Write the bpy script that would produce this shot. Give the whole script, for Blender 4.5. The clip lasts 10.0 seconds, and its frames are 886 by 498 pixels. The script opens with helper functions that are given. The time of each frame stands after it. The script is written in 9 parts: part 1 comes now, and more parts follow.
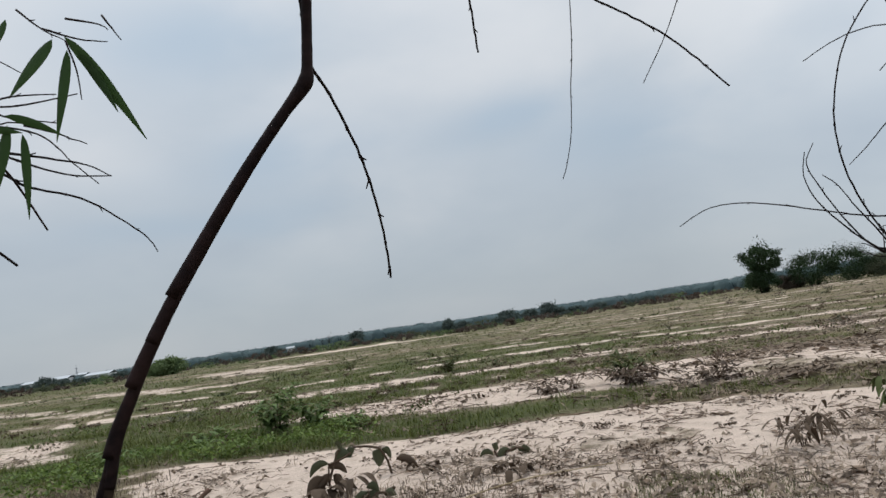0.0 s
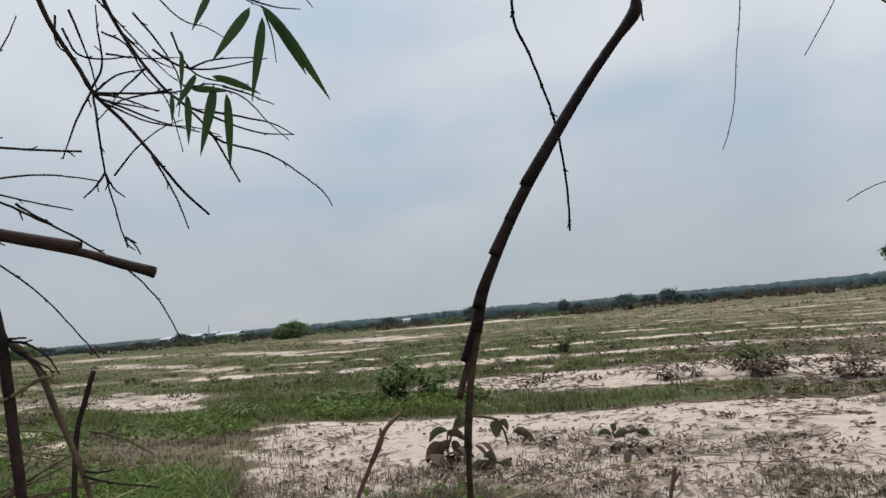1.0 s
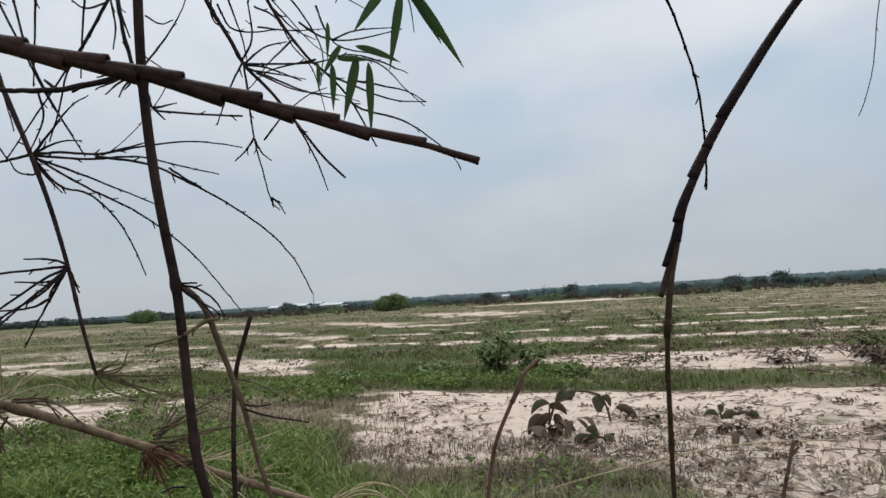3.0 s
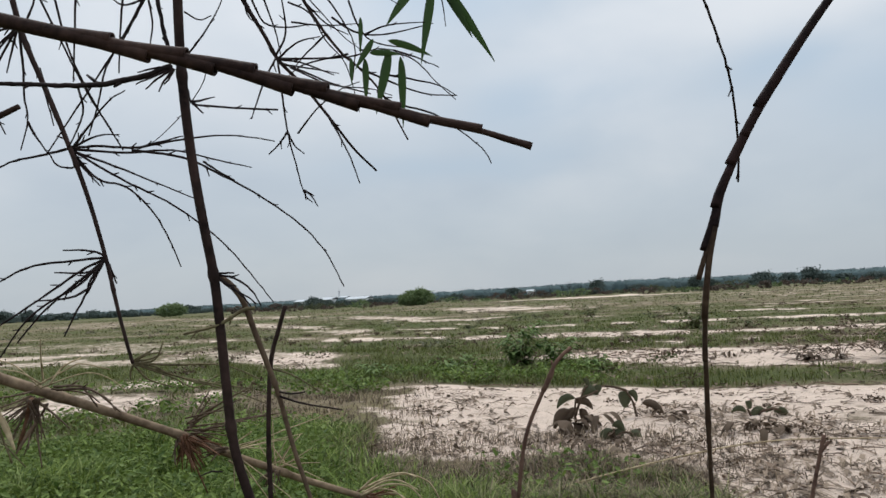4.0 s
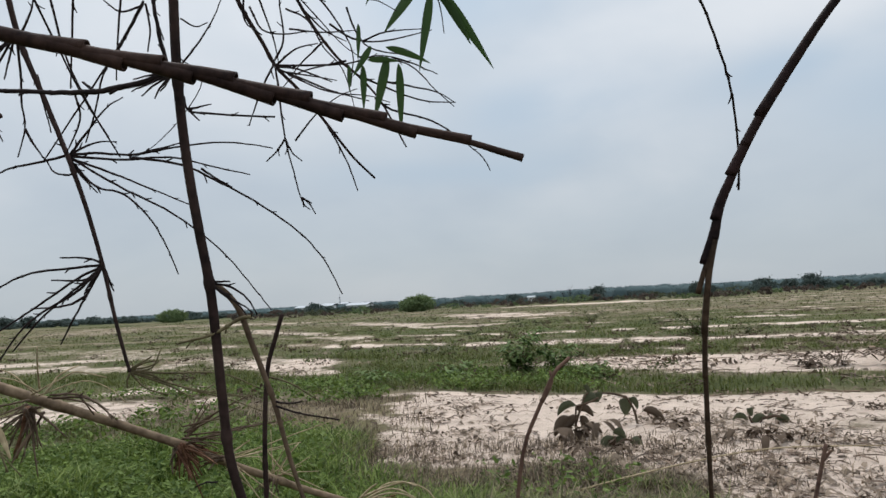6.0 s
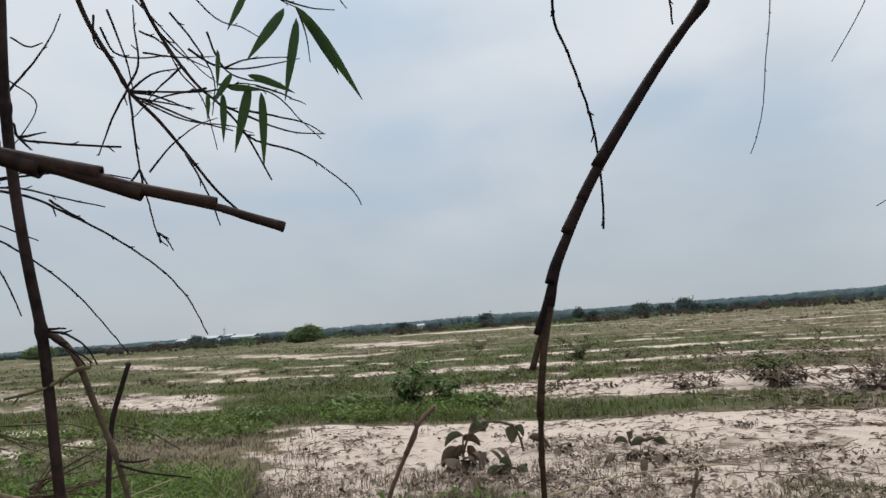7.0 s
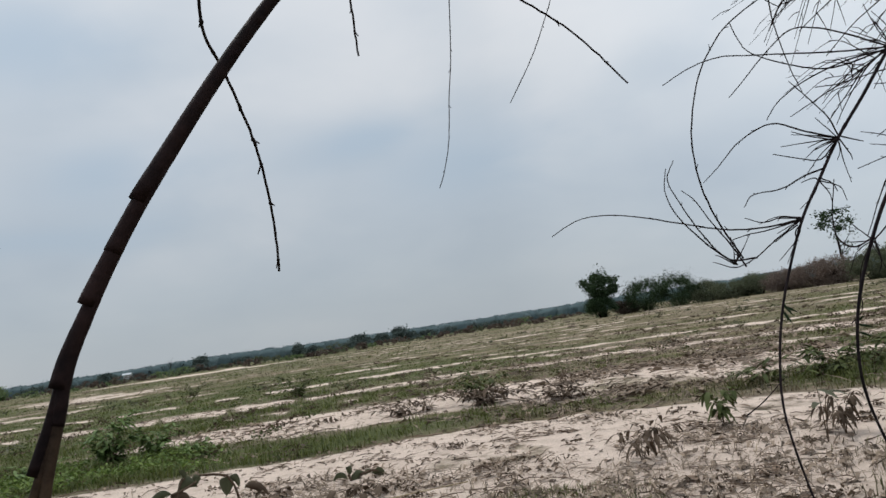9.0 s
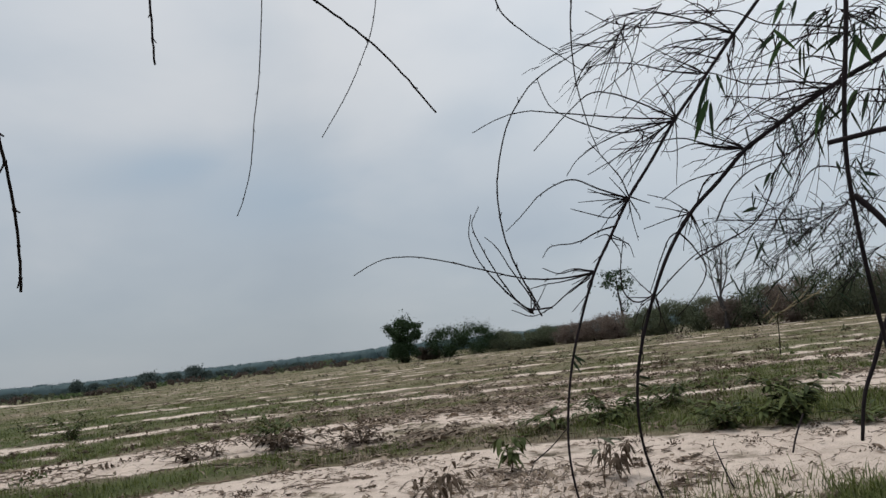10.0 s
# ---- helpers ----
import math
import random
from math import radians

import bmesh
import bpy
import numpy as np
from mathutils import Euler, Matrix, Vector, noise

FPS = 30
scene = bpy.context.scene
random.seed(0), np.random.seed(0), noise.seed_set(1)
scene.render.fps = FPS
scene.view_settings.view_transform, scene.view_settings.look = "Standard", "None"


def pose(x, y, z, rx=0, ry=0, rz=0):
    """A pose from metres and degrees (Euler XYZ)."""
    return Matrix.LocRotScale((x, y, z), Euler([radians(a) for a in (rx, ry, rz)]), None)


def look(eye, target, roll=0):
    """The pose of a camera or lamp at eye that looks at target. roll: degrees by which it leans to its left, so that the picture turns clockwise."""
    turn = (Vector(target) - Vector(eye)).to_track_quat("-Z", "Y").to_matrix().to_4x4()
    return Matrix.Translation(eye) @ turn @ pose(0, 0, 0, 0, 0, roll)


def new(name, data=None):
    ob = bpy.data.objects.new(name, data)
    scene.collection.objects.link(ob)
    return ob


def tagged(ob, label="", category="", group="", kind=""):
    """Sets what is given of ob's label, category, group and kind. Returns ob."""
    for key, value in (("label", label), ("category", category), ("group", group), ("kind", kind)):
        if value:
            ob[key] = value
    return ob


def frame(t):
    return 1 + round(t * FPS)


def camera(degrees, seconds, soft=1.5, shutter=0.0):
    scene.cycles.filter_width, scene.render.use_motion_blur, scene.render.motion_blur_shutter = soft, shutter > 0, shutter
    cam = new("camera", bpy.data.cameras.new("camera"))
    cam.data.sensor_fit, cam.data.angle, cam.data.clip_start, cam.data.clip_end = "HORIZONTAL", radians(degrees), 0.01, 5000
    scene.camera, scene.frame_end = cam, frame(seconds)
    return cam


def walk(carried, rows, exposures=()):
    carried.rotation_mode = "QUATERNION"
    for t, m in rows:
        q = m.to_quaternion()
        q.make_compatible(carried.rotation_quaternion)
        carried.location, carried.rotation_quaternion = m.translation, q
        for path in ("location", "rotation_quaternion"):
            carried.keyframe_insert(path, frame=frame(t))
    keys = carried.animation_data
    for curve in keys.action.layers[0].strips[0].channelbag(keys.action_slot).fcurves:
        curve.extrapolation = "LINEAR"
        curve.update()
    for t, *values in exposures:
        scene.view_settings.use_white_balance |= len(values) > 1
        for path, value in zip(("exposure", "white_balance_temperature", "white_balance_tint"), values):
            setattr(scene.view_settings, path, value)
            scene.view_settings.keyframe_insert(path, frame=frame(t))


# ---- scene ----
cam = camera(59.9, 10.0)
walk(cam, [
    (0.0, pose(0.0000, 0.0001, 1.3000, 95.90, 8.12, -0.00)),
    (0.5, pose(-0.0447, -0.0273, 1.2828, 95.25, 6.37, 4.08)),
    (1.0, pose(-0.0742, -0.0575, 1.2728, 95.21, 4.84, 8.51)),
    (1.5, pose(-0.0925, -0.0778, 1.2624, 94.06, 4.28, 11.87)),
    (2.0, pose(-0.1037, -0.0988, 1.2556, 94.11, 3.75, 13.72)),
    (2.5, pose(-0.1113, -0.1074, 1.2509, 94.12, 3.53, 14.75)),
    (3.0, pose(-0.1135, -0.1246, 1.2459, 93.92, 3.20, 15.85)),
    (4.5, pose(-0.1200, -0.1464, 1.2395, 93.60, 2.81, 18.59)),
    (5.0, pose(-0.1189, -0.1480, 1.2412, 93.75, 2.71, 19.26)),
    (6.5, pose(-0.1159, -0.1075, 1.2487, 94.65, 3.19, 14.80)),
    (7.0, pose(-0.0967, -0.0721, 1.2620, 95.72, 3.99, 9.58)),
    (7.5, pose(-0.0755, -0.0428, 1.2715, 96.49, 5.58, 3.54)),
    (8.0, pose(-0.0708, -0.0319, 1.2724, 96.54, 5.72, 1.39)),
    (8.5, pose(-0.0618, -0.0198, 1.2703, 96.18, 5.94, -1.94)),
    (8.8, pose(-0.0562, 0.0066, 1.2748, 96.51, 6.86, -5.56)),
    (9.0, pose(-0.0473, 0.0295, 1.2761, 96.10, 8.27, -11.08)),
    (9.5, pose(-0.0309, 0.0553, 1.2749, 98.15, 6.86, -19.23)),
    (10.0, pose(-0.0152, 0.0868, 1.2719, 97.42, 6.39, -25.70)),
], exposures=[(0.0, -0.09), (2.0, 0.02), (4.5, 0.09), (6.5, 0.06), (8.0, -0.05), (9.0, -0.12), (9.5, -0.28), (10.0, -0.28)])

# ---- sky and light: a bright overcast noon ----
world = bpy.data.worlds.new("overcast")
scene.world = world
world.use_nodes = True
wn, wl = world.node_tree.nodes, world.node_tree.links
wn.clear()


def wnode(kind, **values):
    n = wn.new(kind)
    for k, v in values.items():
        n.inputs[k].default_value = v
    return n


SUN_TURN, SUN_UP = radians(-25), radians(62)
wout = wnode("ShaderNodeOutputWorld")
back = wnode("ShaderNodeBackground", Strength=1.0)
wl.new(back.outputs[0], wout.inputs[0])
sky = wnode("ShaderNodeTexSky")
sky.sky_type, sky.sun_disc, sky.sun_elevation, sky.sun_rotation = "NISHITA", False, SUN_UP, SUN_TURN
coord = wnode("ShaderNodeTexCoord")
split = wnode("ShaderNodeSeparateXYZ")
wl.new(coord.outputs["Generated"], split.inputs[0])


def wmath(op, a, b=0.0):
    n = wn.new("ShaderNodeMath")
    n.operation = op
    for i, v in enumerate((a, b)):
        if isinstance(v, (int, float)):
            n.inputs[i].default_value = v
        else:
            wl.new(v, n.inputs[i])
    return n.outputs[0]


def wmix(fac, a, b):
    n = wn.new("ShaderNodeMix")
    n.data_type = "RGBA"
    for i, v in ((0, fac), (6, a), (7, b)):
        if isinstance(v, (int, float, tuple)):
            n.inputs[i].default_value = v
        else:
            wl.new(v, n.inputs[i])
    return n.outputs[2]


up = wmath("MAXIMUM", split.outputs[2], 0.0)
deck = wmath("ADD", up, 0.38)
flat = wnode("ShaderNodeCombineXYZ")
wl.new(wmath("DIVIDE", split.outputs[0], deck), flat.inputs[0])
wl.new(wmath("DIVIDE", split.outputs[1], deck), flat.inputs[1])
wl.new(up, flat.inputs[2])
large = wnode("ShaderNodeTexNoise", Scale=1.0, Detail=3.0, Roughness=0.45, Distortion=0.3)
fine = wnode("ShaderNodeTexNoise", Scale=2.6, Detail=4.0, Roughness=0.5, Distortion=0.2)
wl.new(flat.outputs[0], large.inputs["Vector"])
wl.new(flat.outputs[0], fine.inputs["Vector"])
blend = wmath("ADD", wmath("MULTIPLY", large.outputs["Fac"], 0.66), wmath("MULTIPLY", fine.outputs["Fac"], 0.34))
ramp = wn.new("ShaderNodeValToRGB")
ramp.color_ramp.elements[0].position, ramp.color_ramp.elements[0].color = 0.34, (0.425, 0.493, 0.575, 1)
ramp.color_ramp.elements[1].position, ramp.color_ramp.elements[1].color = 0.64, (0.69, 0.715, 0.745, 1)
mid = ramp.color_ramp.elements.new(0.48)
mid.color = (0.527, 0.586, 0.647, 1)
wl.new(blend, ramp.inputs[0])
# near the horizon the deck melts into an even grey-blue veil
veil = wmath("POWER", wmath("SUBTRACT", 1.0, wmath("MINIMUM", wmath("MULTIPLY", up, 3.2), 1.0)), 1.6)
# thin blue gaps and bright billows of the deck: bearing, height over the horizon, half widths (degrees), rise to the right
bearing = wmath("MULTIPLY", wmath("ARCTAN2", split.outputs[0], split.outputs[1]), 57.3)
over = wmath("MULTIPLY", wmath("ARCSINE", split.outputs[2]), 57.3)
bearing = wmath("ADD", bearing, wmath("MULTIPLY", wmath("SUBTRACT", fine.outputs["Fac"], 0.5), 16.0))
over = wmath("ADD", over, wmath("MULTIPLY", wmath("SUBTRACT", large.outputs["Fac"], 0.5), 9.0))


def bank(az, el, wide, tall, slope):
    a = wmath("SUBTRACT", bearing, az)
    e = wmath("SUBTRACT", wmath("SUBTRACT", over, el), wmath("MULTIPLY", a, slope))
    d = wmath("ADD", wmath("POWER", wmath("ABSOLUTE", wmath("DIVIDE", a, wide)), 2.0), wmath("POWER", wmath("ABSOLUTE", wmath("DIVIDE", e, tall)), 2.0))
    return wmath("POWER", 2.718, wmath("MULTIPLY", d, -1.0))


gaps = billows = 0.0
for spec in ((-11, 14.0, 7, 2.2, 0.16), (5, 15.0, 5, 2.0, 0.1), (-17, 9.5, 9, 1.4, 0.1), (15, 12.0, 7, 3.5, 0.0), (-17, 23.0, 7, 3.5, 0.0)):
    gaps = wmath("ADD", gaps, bank(*spec))
for spec in ((5, 20.5, 7, 2.5, 0.1), (25, 20.0, 9, 3.0, 0.1), (31, 12.5, 7, 2.0, 0.2), (50, 17.0, 15, 9.0, 0.0), (50, 17.0, 12, 8.0, 0.0), (-42, 16.0, 15, 7.0, 0.0)):
    billows = wmath("ADD", billows, bank(*spec))
deck_tone = wmix(wmath("MULTIPLY", wmath("MINIMUM", gaps, 1.0), 0.80), ramp.outputs[0], (0.425, 0.525, 0.630, 1))
deck_tone = wmix(wmath("MULTIPLY", wmath("MINIMUM", billows, 1.0), 0.32), deck_tone, (0.70, 0.725, 0.75, 1))
clouds = wmix(wmath("MULTIPLY", veil, 0.8), deck_tone, (0.457, 0.516, 0.573, 1))
# an overcast sky is brightest overhead
lift = wn.new("ShaderNodeMapRange")
for k, v in (("From Min", 0.05), ("From Max", 0.45), ("To Min", 0.93), ("To Max", 1.20)):
    lift.inputs[k].default_value = v
wl.new(split.outputs[2], lift.inputs["Value"])
rise = wn.new("ShaderNodeMapRange")
rise.interpolation_type = "SMOOTHSTEP"
for k, v in (("From Min", 0.45), ("From Max", 0.95), ("To Min", 1.0), ("To Max", 2.0)):
    rise.inputs[k].default_value = v
wl.new(split.outputs[2], rise.inputs["Value"])
bright = wn.new("ShaderNodeVectorMath")
bright.operation = "SCALE"
wl.new(clouds, bright.inputs[0])
glow = wmath("ADD", 1.0, wmath("MULTIPLY", wmath("MAXIMUM", wmath("SUBTRACT", split.outputs[0], 0.28), 0.0), 0.62))
wl.new(wmath("MULTIPLY", wmath("MULTIPLY", rise.outputs[0], lift.outputs[0]), glow), bright.inputs["Scale"])
thin = wn.new("ShaderNodeVectorMath")
thin.operation = "SCALE"
thin.inputs["Scale"].default_value = 0.10
wl.new(sky.outputs[0], thin.inputs[0])
wl.new(wmix(0.92, thin.outputs[0], bright.outputs[0]), back.inputs[0])

sun = new("sun", bpy.data.lights.new("sun", "SUN"))
sun.data.energy, sun.data.angle, sun.data.color = 1.9, radians(11), (1.0, 0.96, 0.9)
sun.matrix_world = look((0, 0, 0), (-math.sin(SUN_TURN) * math.cos(SUN_UP), -math.cos(SUN_TURN) * math.cos(SUN_UP), -math.sin(SUN_UP)))

# ---- materials ----


def material(name, rough=0.85, spec=0.25):
    m = bpy.data.materials.new(name)
    m.use_nodes = True
    b = m.node_tree.nodes["Principled BSDF"]
    b.inputs["Roughness"].default_value = rough
    b.inputs["Specular IOR Level"].default_value = spec
    return m, m.node_tree.nodes, m.node_tree.links, b


def colour(nodes, links, fac, stops):
    r = nodes.new("ShaderNodeValToRGB")
    els = r.color_ramp.elements
    while len(els) < len(stops):
        els.new(0.5)
    for e, (p, c) in zip(els, stops):
        e.position, e.color = p, (*c, 1)
    links.new(fac, r.inputs[0])
    return r.outputs[0]


def mixed(nodes, links, fac, a, b, mode="MIX"):
    n = nodes.new("ShaderNodeMix")
    n.data_type, n.blend_type = "RGBA", mode
    for i, v in ((0, fac), (6, a), (7, b)):
        if isinstance(v, (int, float, tuple)):
            n.inputs[i].default_value = v
        else:
            links.new(v, n.inputs[i])
    return n.outputs[2]


def noise_tex(nodes, links, scale, detail=4.0, rough=0.55, vec=None):
    n = nodes.new("ShaderNodeTexNoise")
    n.inputs["Scale"].default_value, n.inputs["Detail"].default_value, n.inputs["Roughness"].default_value = scale, detail, rough
    if vec is None:
        tc = nodes.new("ShaderNodeTexCoord")
        vec = tc.outputs["Object"]
    links.new(vec, n.inputs["Vector"])
    return n.outputs["Fac"]


def relief(nodes, links, b, height, strength, distance):
    bump = nodes.new("ShaderNodeBump")
    bump.inputs["Strength"].default_value, bump.inputs["Distance"].default_value = strength, distance
    links.new(height, bump.inputs["Height"])
    links.new(bump.outputs[0], b.inputs["Normal"])


def attribute(nodes, name):
    a = nodes.new("ShaderNodeAttribute")
    a.attribute_name = name
    return a.outputs["Fac"]


def bark(name, dark, light, scale=60.0, rough=0.8):
    """Dry bamboo skin: streaked, with small stains."""
    m, n, l, b = material(name, rough, 0.08)
    tc = n.new("ShaderNodeTexCoord")
    grain = noise_tex(n, l, scale, 5.0, 0.6, tc.outputs["Object"])
    blot = noise_tex(n, l, scale / 9, 3.0, 0.5, tc.outputs["Object"])
    f = n.new("ShaderNodeMath")
    f.operation = "ADD"
    f.inputs[1].default_value = 0.0
    h = n.new("ShaderNodeMath")
    h.operation = "MULTIPLY_ADD"
    h.inputs[1].default_value = 0.55
    l.new(grain, h.inputs[0])
    s = n.new("ShaderNodeMath")
    s.operation = "MULTIPLY"
    s.inputs[1].default_value = 0.45
    l.new(blot, s.inputs[0])
    l.new(s.outputs[0], h.inputs[2])
    l.new(h.outputs[0], f.inputs[0])
    l.new(colour(n, l, f.outputs[0], ((0.35, dark), (0.68, light))), b.inputs["Base Color"])
    relief(n, l, b, grain, 0.35, 0.0015)
    return m


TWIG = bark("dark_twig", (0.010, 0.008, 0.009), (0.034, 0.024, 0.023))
STEM = bark("dead_stem", (0.010, 0.007, 0.007), (0.055, 0.034, 0.030), 45)
# STEM darkened for the drooping bamboo: its shade is painted into the colour
SHADED_STEM = bark("shaded_dead_stem", (0.010, 0.008, 0.010), (0.036, 0.026, 0.028), 45)
DRY = bark("dry_twig", (0.045, 0.030, 0.022), (0.155, 0.108, 0.074))
STRAW = bark("straw", (0.15, 0.110, 0.062), (0.52, 0.42, 0.27))
CANE = bark("buff_cane", (0.045, 0.028, 0.018), (0.275, 0.200, 0.132), 30, 0.6)
RED = bark("rust_rootlet", (0.060, 0.028, 0.018), (0.19, 0.100, 0.060))
ROOT = bark("dark_rootlet", (0.040, 0.026, 0.020), (0.15, 0.105, 0.075))
GREY_BARK = bark("grey_bark", (0.030, 0.027, 0.028), (0.110, 0.098, 0.094), 8)
OLIVE = bark("olive_twig", (0.050, 0.040, 0.023), (0.19, 0.160, 0.092))
REDW = bark("rust_stalk", (0.055, 0.032, 0.026), (0.18, 0.108, 0.080))
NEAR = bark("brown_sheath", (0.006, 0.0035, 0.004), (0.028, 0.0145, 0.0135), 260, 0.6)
LOWER = bark("olive_brown_stem", (0.018, 0.011, 0.008), (0.075, 0.048, 0.030), 260, 0.6)
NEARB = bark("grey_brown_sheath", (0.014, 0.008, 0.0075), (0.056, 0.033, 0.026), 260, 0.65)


def leaf_material(name, dark, light, rough=0.5, through_light=0.35):
    m, n, l, b = material(name, rough, 0.15)
    geo = n.new("ShaderNodeNewGeometry")
    mottled = noise_tex(n, l, 25.0, 3.0)
    mix = n.new("ShaderNodeMath")
    mix.operation = "MULTIPLY_ADD"
    mix.inputs[1].default_value = 0.65
    l.new(geo.outputs["Random Per Island"], mix.inputs[0])
    half = n.new("ShaderNodeMath")
    half.operation = "MULTIPLY"
    half.inputs[1].default_value = 0.35
    l.new(mottled, half.inputs[0])
    l.new(half.outputs[0], mix.inputs[2])
    tone = colour(n, l, mix.outputs[0], ((0.1, dark), (0.9, light)))
    l.new(tone, b.inputs["Base Color"])
    tr = n.new("ShaderNodeBsdfTranslucent")
    l.new(tone, tr.inputs[0])
    ms = n.new("ShaderNodeMixShader")
    ms.inputs[0].default_value = through_light
    l.new(b.outputs[0], ms.inputs[1])
    l.new(tr.outputs[0], ms.inputs[2])
    l.new(ms.outputs[0], n["Material Output"].inputs[0])
    return m


# darker copy of LEAF: silhouette tone against the sky put into the colour
SHADED_LEAF = leaf_material("shaded_bamboo_leaf", (0.008, 0.018, 0.008), (0.026, 0.044, 0.018), 0.6, 0.12)
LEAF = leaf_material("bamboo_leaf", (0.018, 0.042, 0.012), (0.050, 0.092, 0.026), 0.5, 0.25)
SHRUB = leaf_material("dark_weed_leaf", (0.026, 0.036, 0.013), (0.098, 0.116, 0.038), 0.75, 0.15)
WEED = leaf_material("weed_leaf", (0.034, 0.040, 0.022), (0.094, 0.098, 0.056), 0.6, 0.2)
WILT = leaf_material("wilted_leaf", (0.036, 0.025, 0.018), (0.125, 0.088, 0.060), 0.8, 0.12)
TREE = leaf_material("tree_leaf", (0.014, 0.030, 0.012), (0.042, 0.070, 0.028), 0.6, 0.2)
BUSH = leaf_material("bush_leaf", (0.070, 0.080, 0.050), (0.130, 0.146, 0.088), 0.8, 0.3)
BRUSH = leaf_material("dry_brush", (0.125, 0.098, 0.082), (0.215, 0.166, 0.138), 0.8, 0.3)
SCRUB = leaf_material("withered_scrub", (0.070, 0.054, 0.044), (0.140, 0.108, 0.088), 0.8, 0.25)
# woods on the horizon: distance haze is mixed into the leaf colour
HAZED_WOODS = leaf_material("far_woods", (0.084, 0.124, 0.132), (0.104, 0.146, 0.150), 0.9, 0.25)
LITTER = leaf_material("litter", (0.045, 0.033, 0.026), (0.30, 0.23, 0.17), 0.9, 0.05)
LITTER_DARK = leaf_material("dark_litter", (0.045, 0.030, 0.022), (0.225, 0.162, 0.118), 0.9, 0.05)
# far crowns and hedge: the same haze, put into their greens
HAZED_BUSH = leaf_material("hazed_far_bush", (0.070, 0.094, 0.088), (0.114, 0.142, 0.128), 0.9, 0.2)
GREENBUSH = leaf_material("fresh_bush_leaf", (0.085, 0.125, 0.055), (0.185, 0.245, 0.110), 0.7, 0.3)
GREENWEED = leaf_material("fresh_weed_leaf", (0.056, 0.098, 0.028), (0.165, 0.235, 0.075), 0.6, 0.3)
CLOVER = leaf_material("ground_weed", (0.030, 0.060, 0.012), (0.176, 0.238, 0.058), 0.6, 0.3)


def grass_material(name, greens, straws):
    """Blades from fresh green to dead straw, by the blade's own dryness."""
    m, n, l, b = material(name, 0.7, 0.2)
    geo = n.new("ShaderNodeNewGeometry")
    fresh = colour(n, l, geo.outputs["Random Per Island"], tuple(zip((0.0, 0.5, 0.85, 1.0), greens)))
    dead = colour(n, l, geo.outputs["Random Per Island"], tuple(zip((0.0, 0.6, 1.0), straws)))
    tone = mixed(n, l, attribute(n, "dry"), fresh, dead)
    l.new(tone, b.inputs["Base Color"])
    tr = n.new("ShaderNodeBsdfTranslucent")
    l.new(tone, tr.inputs[0])
    ms = n.new("ShaderNodeMixShader")
    ms.inputs[0].default_value = 0.32
    l.new(b.outputs[0], ms.inputs[1])
    l.new(tr.outputs[0], ms.inputs[2])
    l.new(ms.outputs[0], n["Material Output"].inputs[0])
    return m


GRASS = grass_material("grass_blades", ((0.030, 0.054, 0.010), (0.112, 0.168, 0.030), (0.205, 0.264, 0.060), (0.27, 0.32, 0.12)), ((0.060, 0.042, 0.032), (0.16, 0.122, 0.088), (0.36, 0.285, 0.195)))
ROUGH_GRASS = grass_material("rough_grass_blades", ((0.046, 0.058, 0.015), (0.088, 0.106, 0.027), (0.132, 0.148, 0.045), (0.185, 0.188, 0.075)), ((0.070, 0.055, 0.036), (0.148, 0.120, 0.074), (0.25, 0.205, 0.130)))


def ground_material():
    """Pale pinkish sand in strips; thin turf, dead stubble and bare brown soil between them."""
    m, n, l, b = material("field_soil", 0.95, 0.1)
    tc = n.new("ShaderNodeTexCoord")
    v = tc.outputs["Object"]
    grit, clod, patch = noise_tex(n, l, 45.0, 6.0, 0.7, v), noise_tex(n, l, 3.2, 6.0, 0.62, v), noise_tex(n, l, 0.45, 4.0, 0.55, v)
    sand = mixed(n, l, 0.5, colour(n, l, clod, ((0.30, (0.29, 0.225, 0.178)), (0.44, (0.53, 0.428, 0.352)), (0.62, (0.665, 0.545, 0.458)))),
                 colour(n, l, grit, ((0.30, (0.38, 0.30, 0.244)), (0.65, (0.68, 0.560, 0.474)))))
    soil = colour(n, l, clod, ((0.30, (0.085, 0.067, 0.046)), (0.52, (0.175, 0.138, 0.097)), (0.72, (0.31, 0.25, 0.19))))
    turf = colour(n, l, grit, ((0.30, (0.030, 0.040, 0.013)), (0.55, (0.072, 0.085, 0.030)), (0.75, (0.135, 0.128, 0.062))))
    stub = colour(n, l, grit, ((0.30, (0.084, 0.070, 0.038)), (0.60, (0.182, 0.152, 0.084))))
    green = attribute(n, "green")
    cover = mixed(n, l, green, mixed(n, l, colour(n, l, patch, ((0.42, (0, 0, 0)), (0.58, (1, 1, 1)))), soil, stub), turf)
    edge = n.new("ShaderNodeMath")
    edge.operation = "ADD"
    l.new(attribute(n, "sand"), edge.inputs[0])
    jit = n.new("ShaderNodeMath")
    jit.operation = "MULTIPLY_ADD"
    jit.inputs[1].default_value, jit.inputs[2].default_value = 0.9, -0.45
    l.new(clod, jit.inputs[0])
    l.new(jit.outputs[0], edge.inputs[1])
    fac = colour(n, l, edge.outputs[0], ((0.38, (0, 0, 0)), (0.62, (1, 1, 1))))
    l.new(mixed(n, l, fac, cover, sand), b.inputs["Base Color"])
    relief(n, l, b, mixed(n, l, 0.35, clod, grit), 0.85, 0.09)
    return m


SOIL = ground_material()


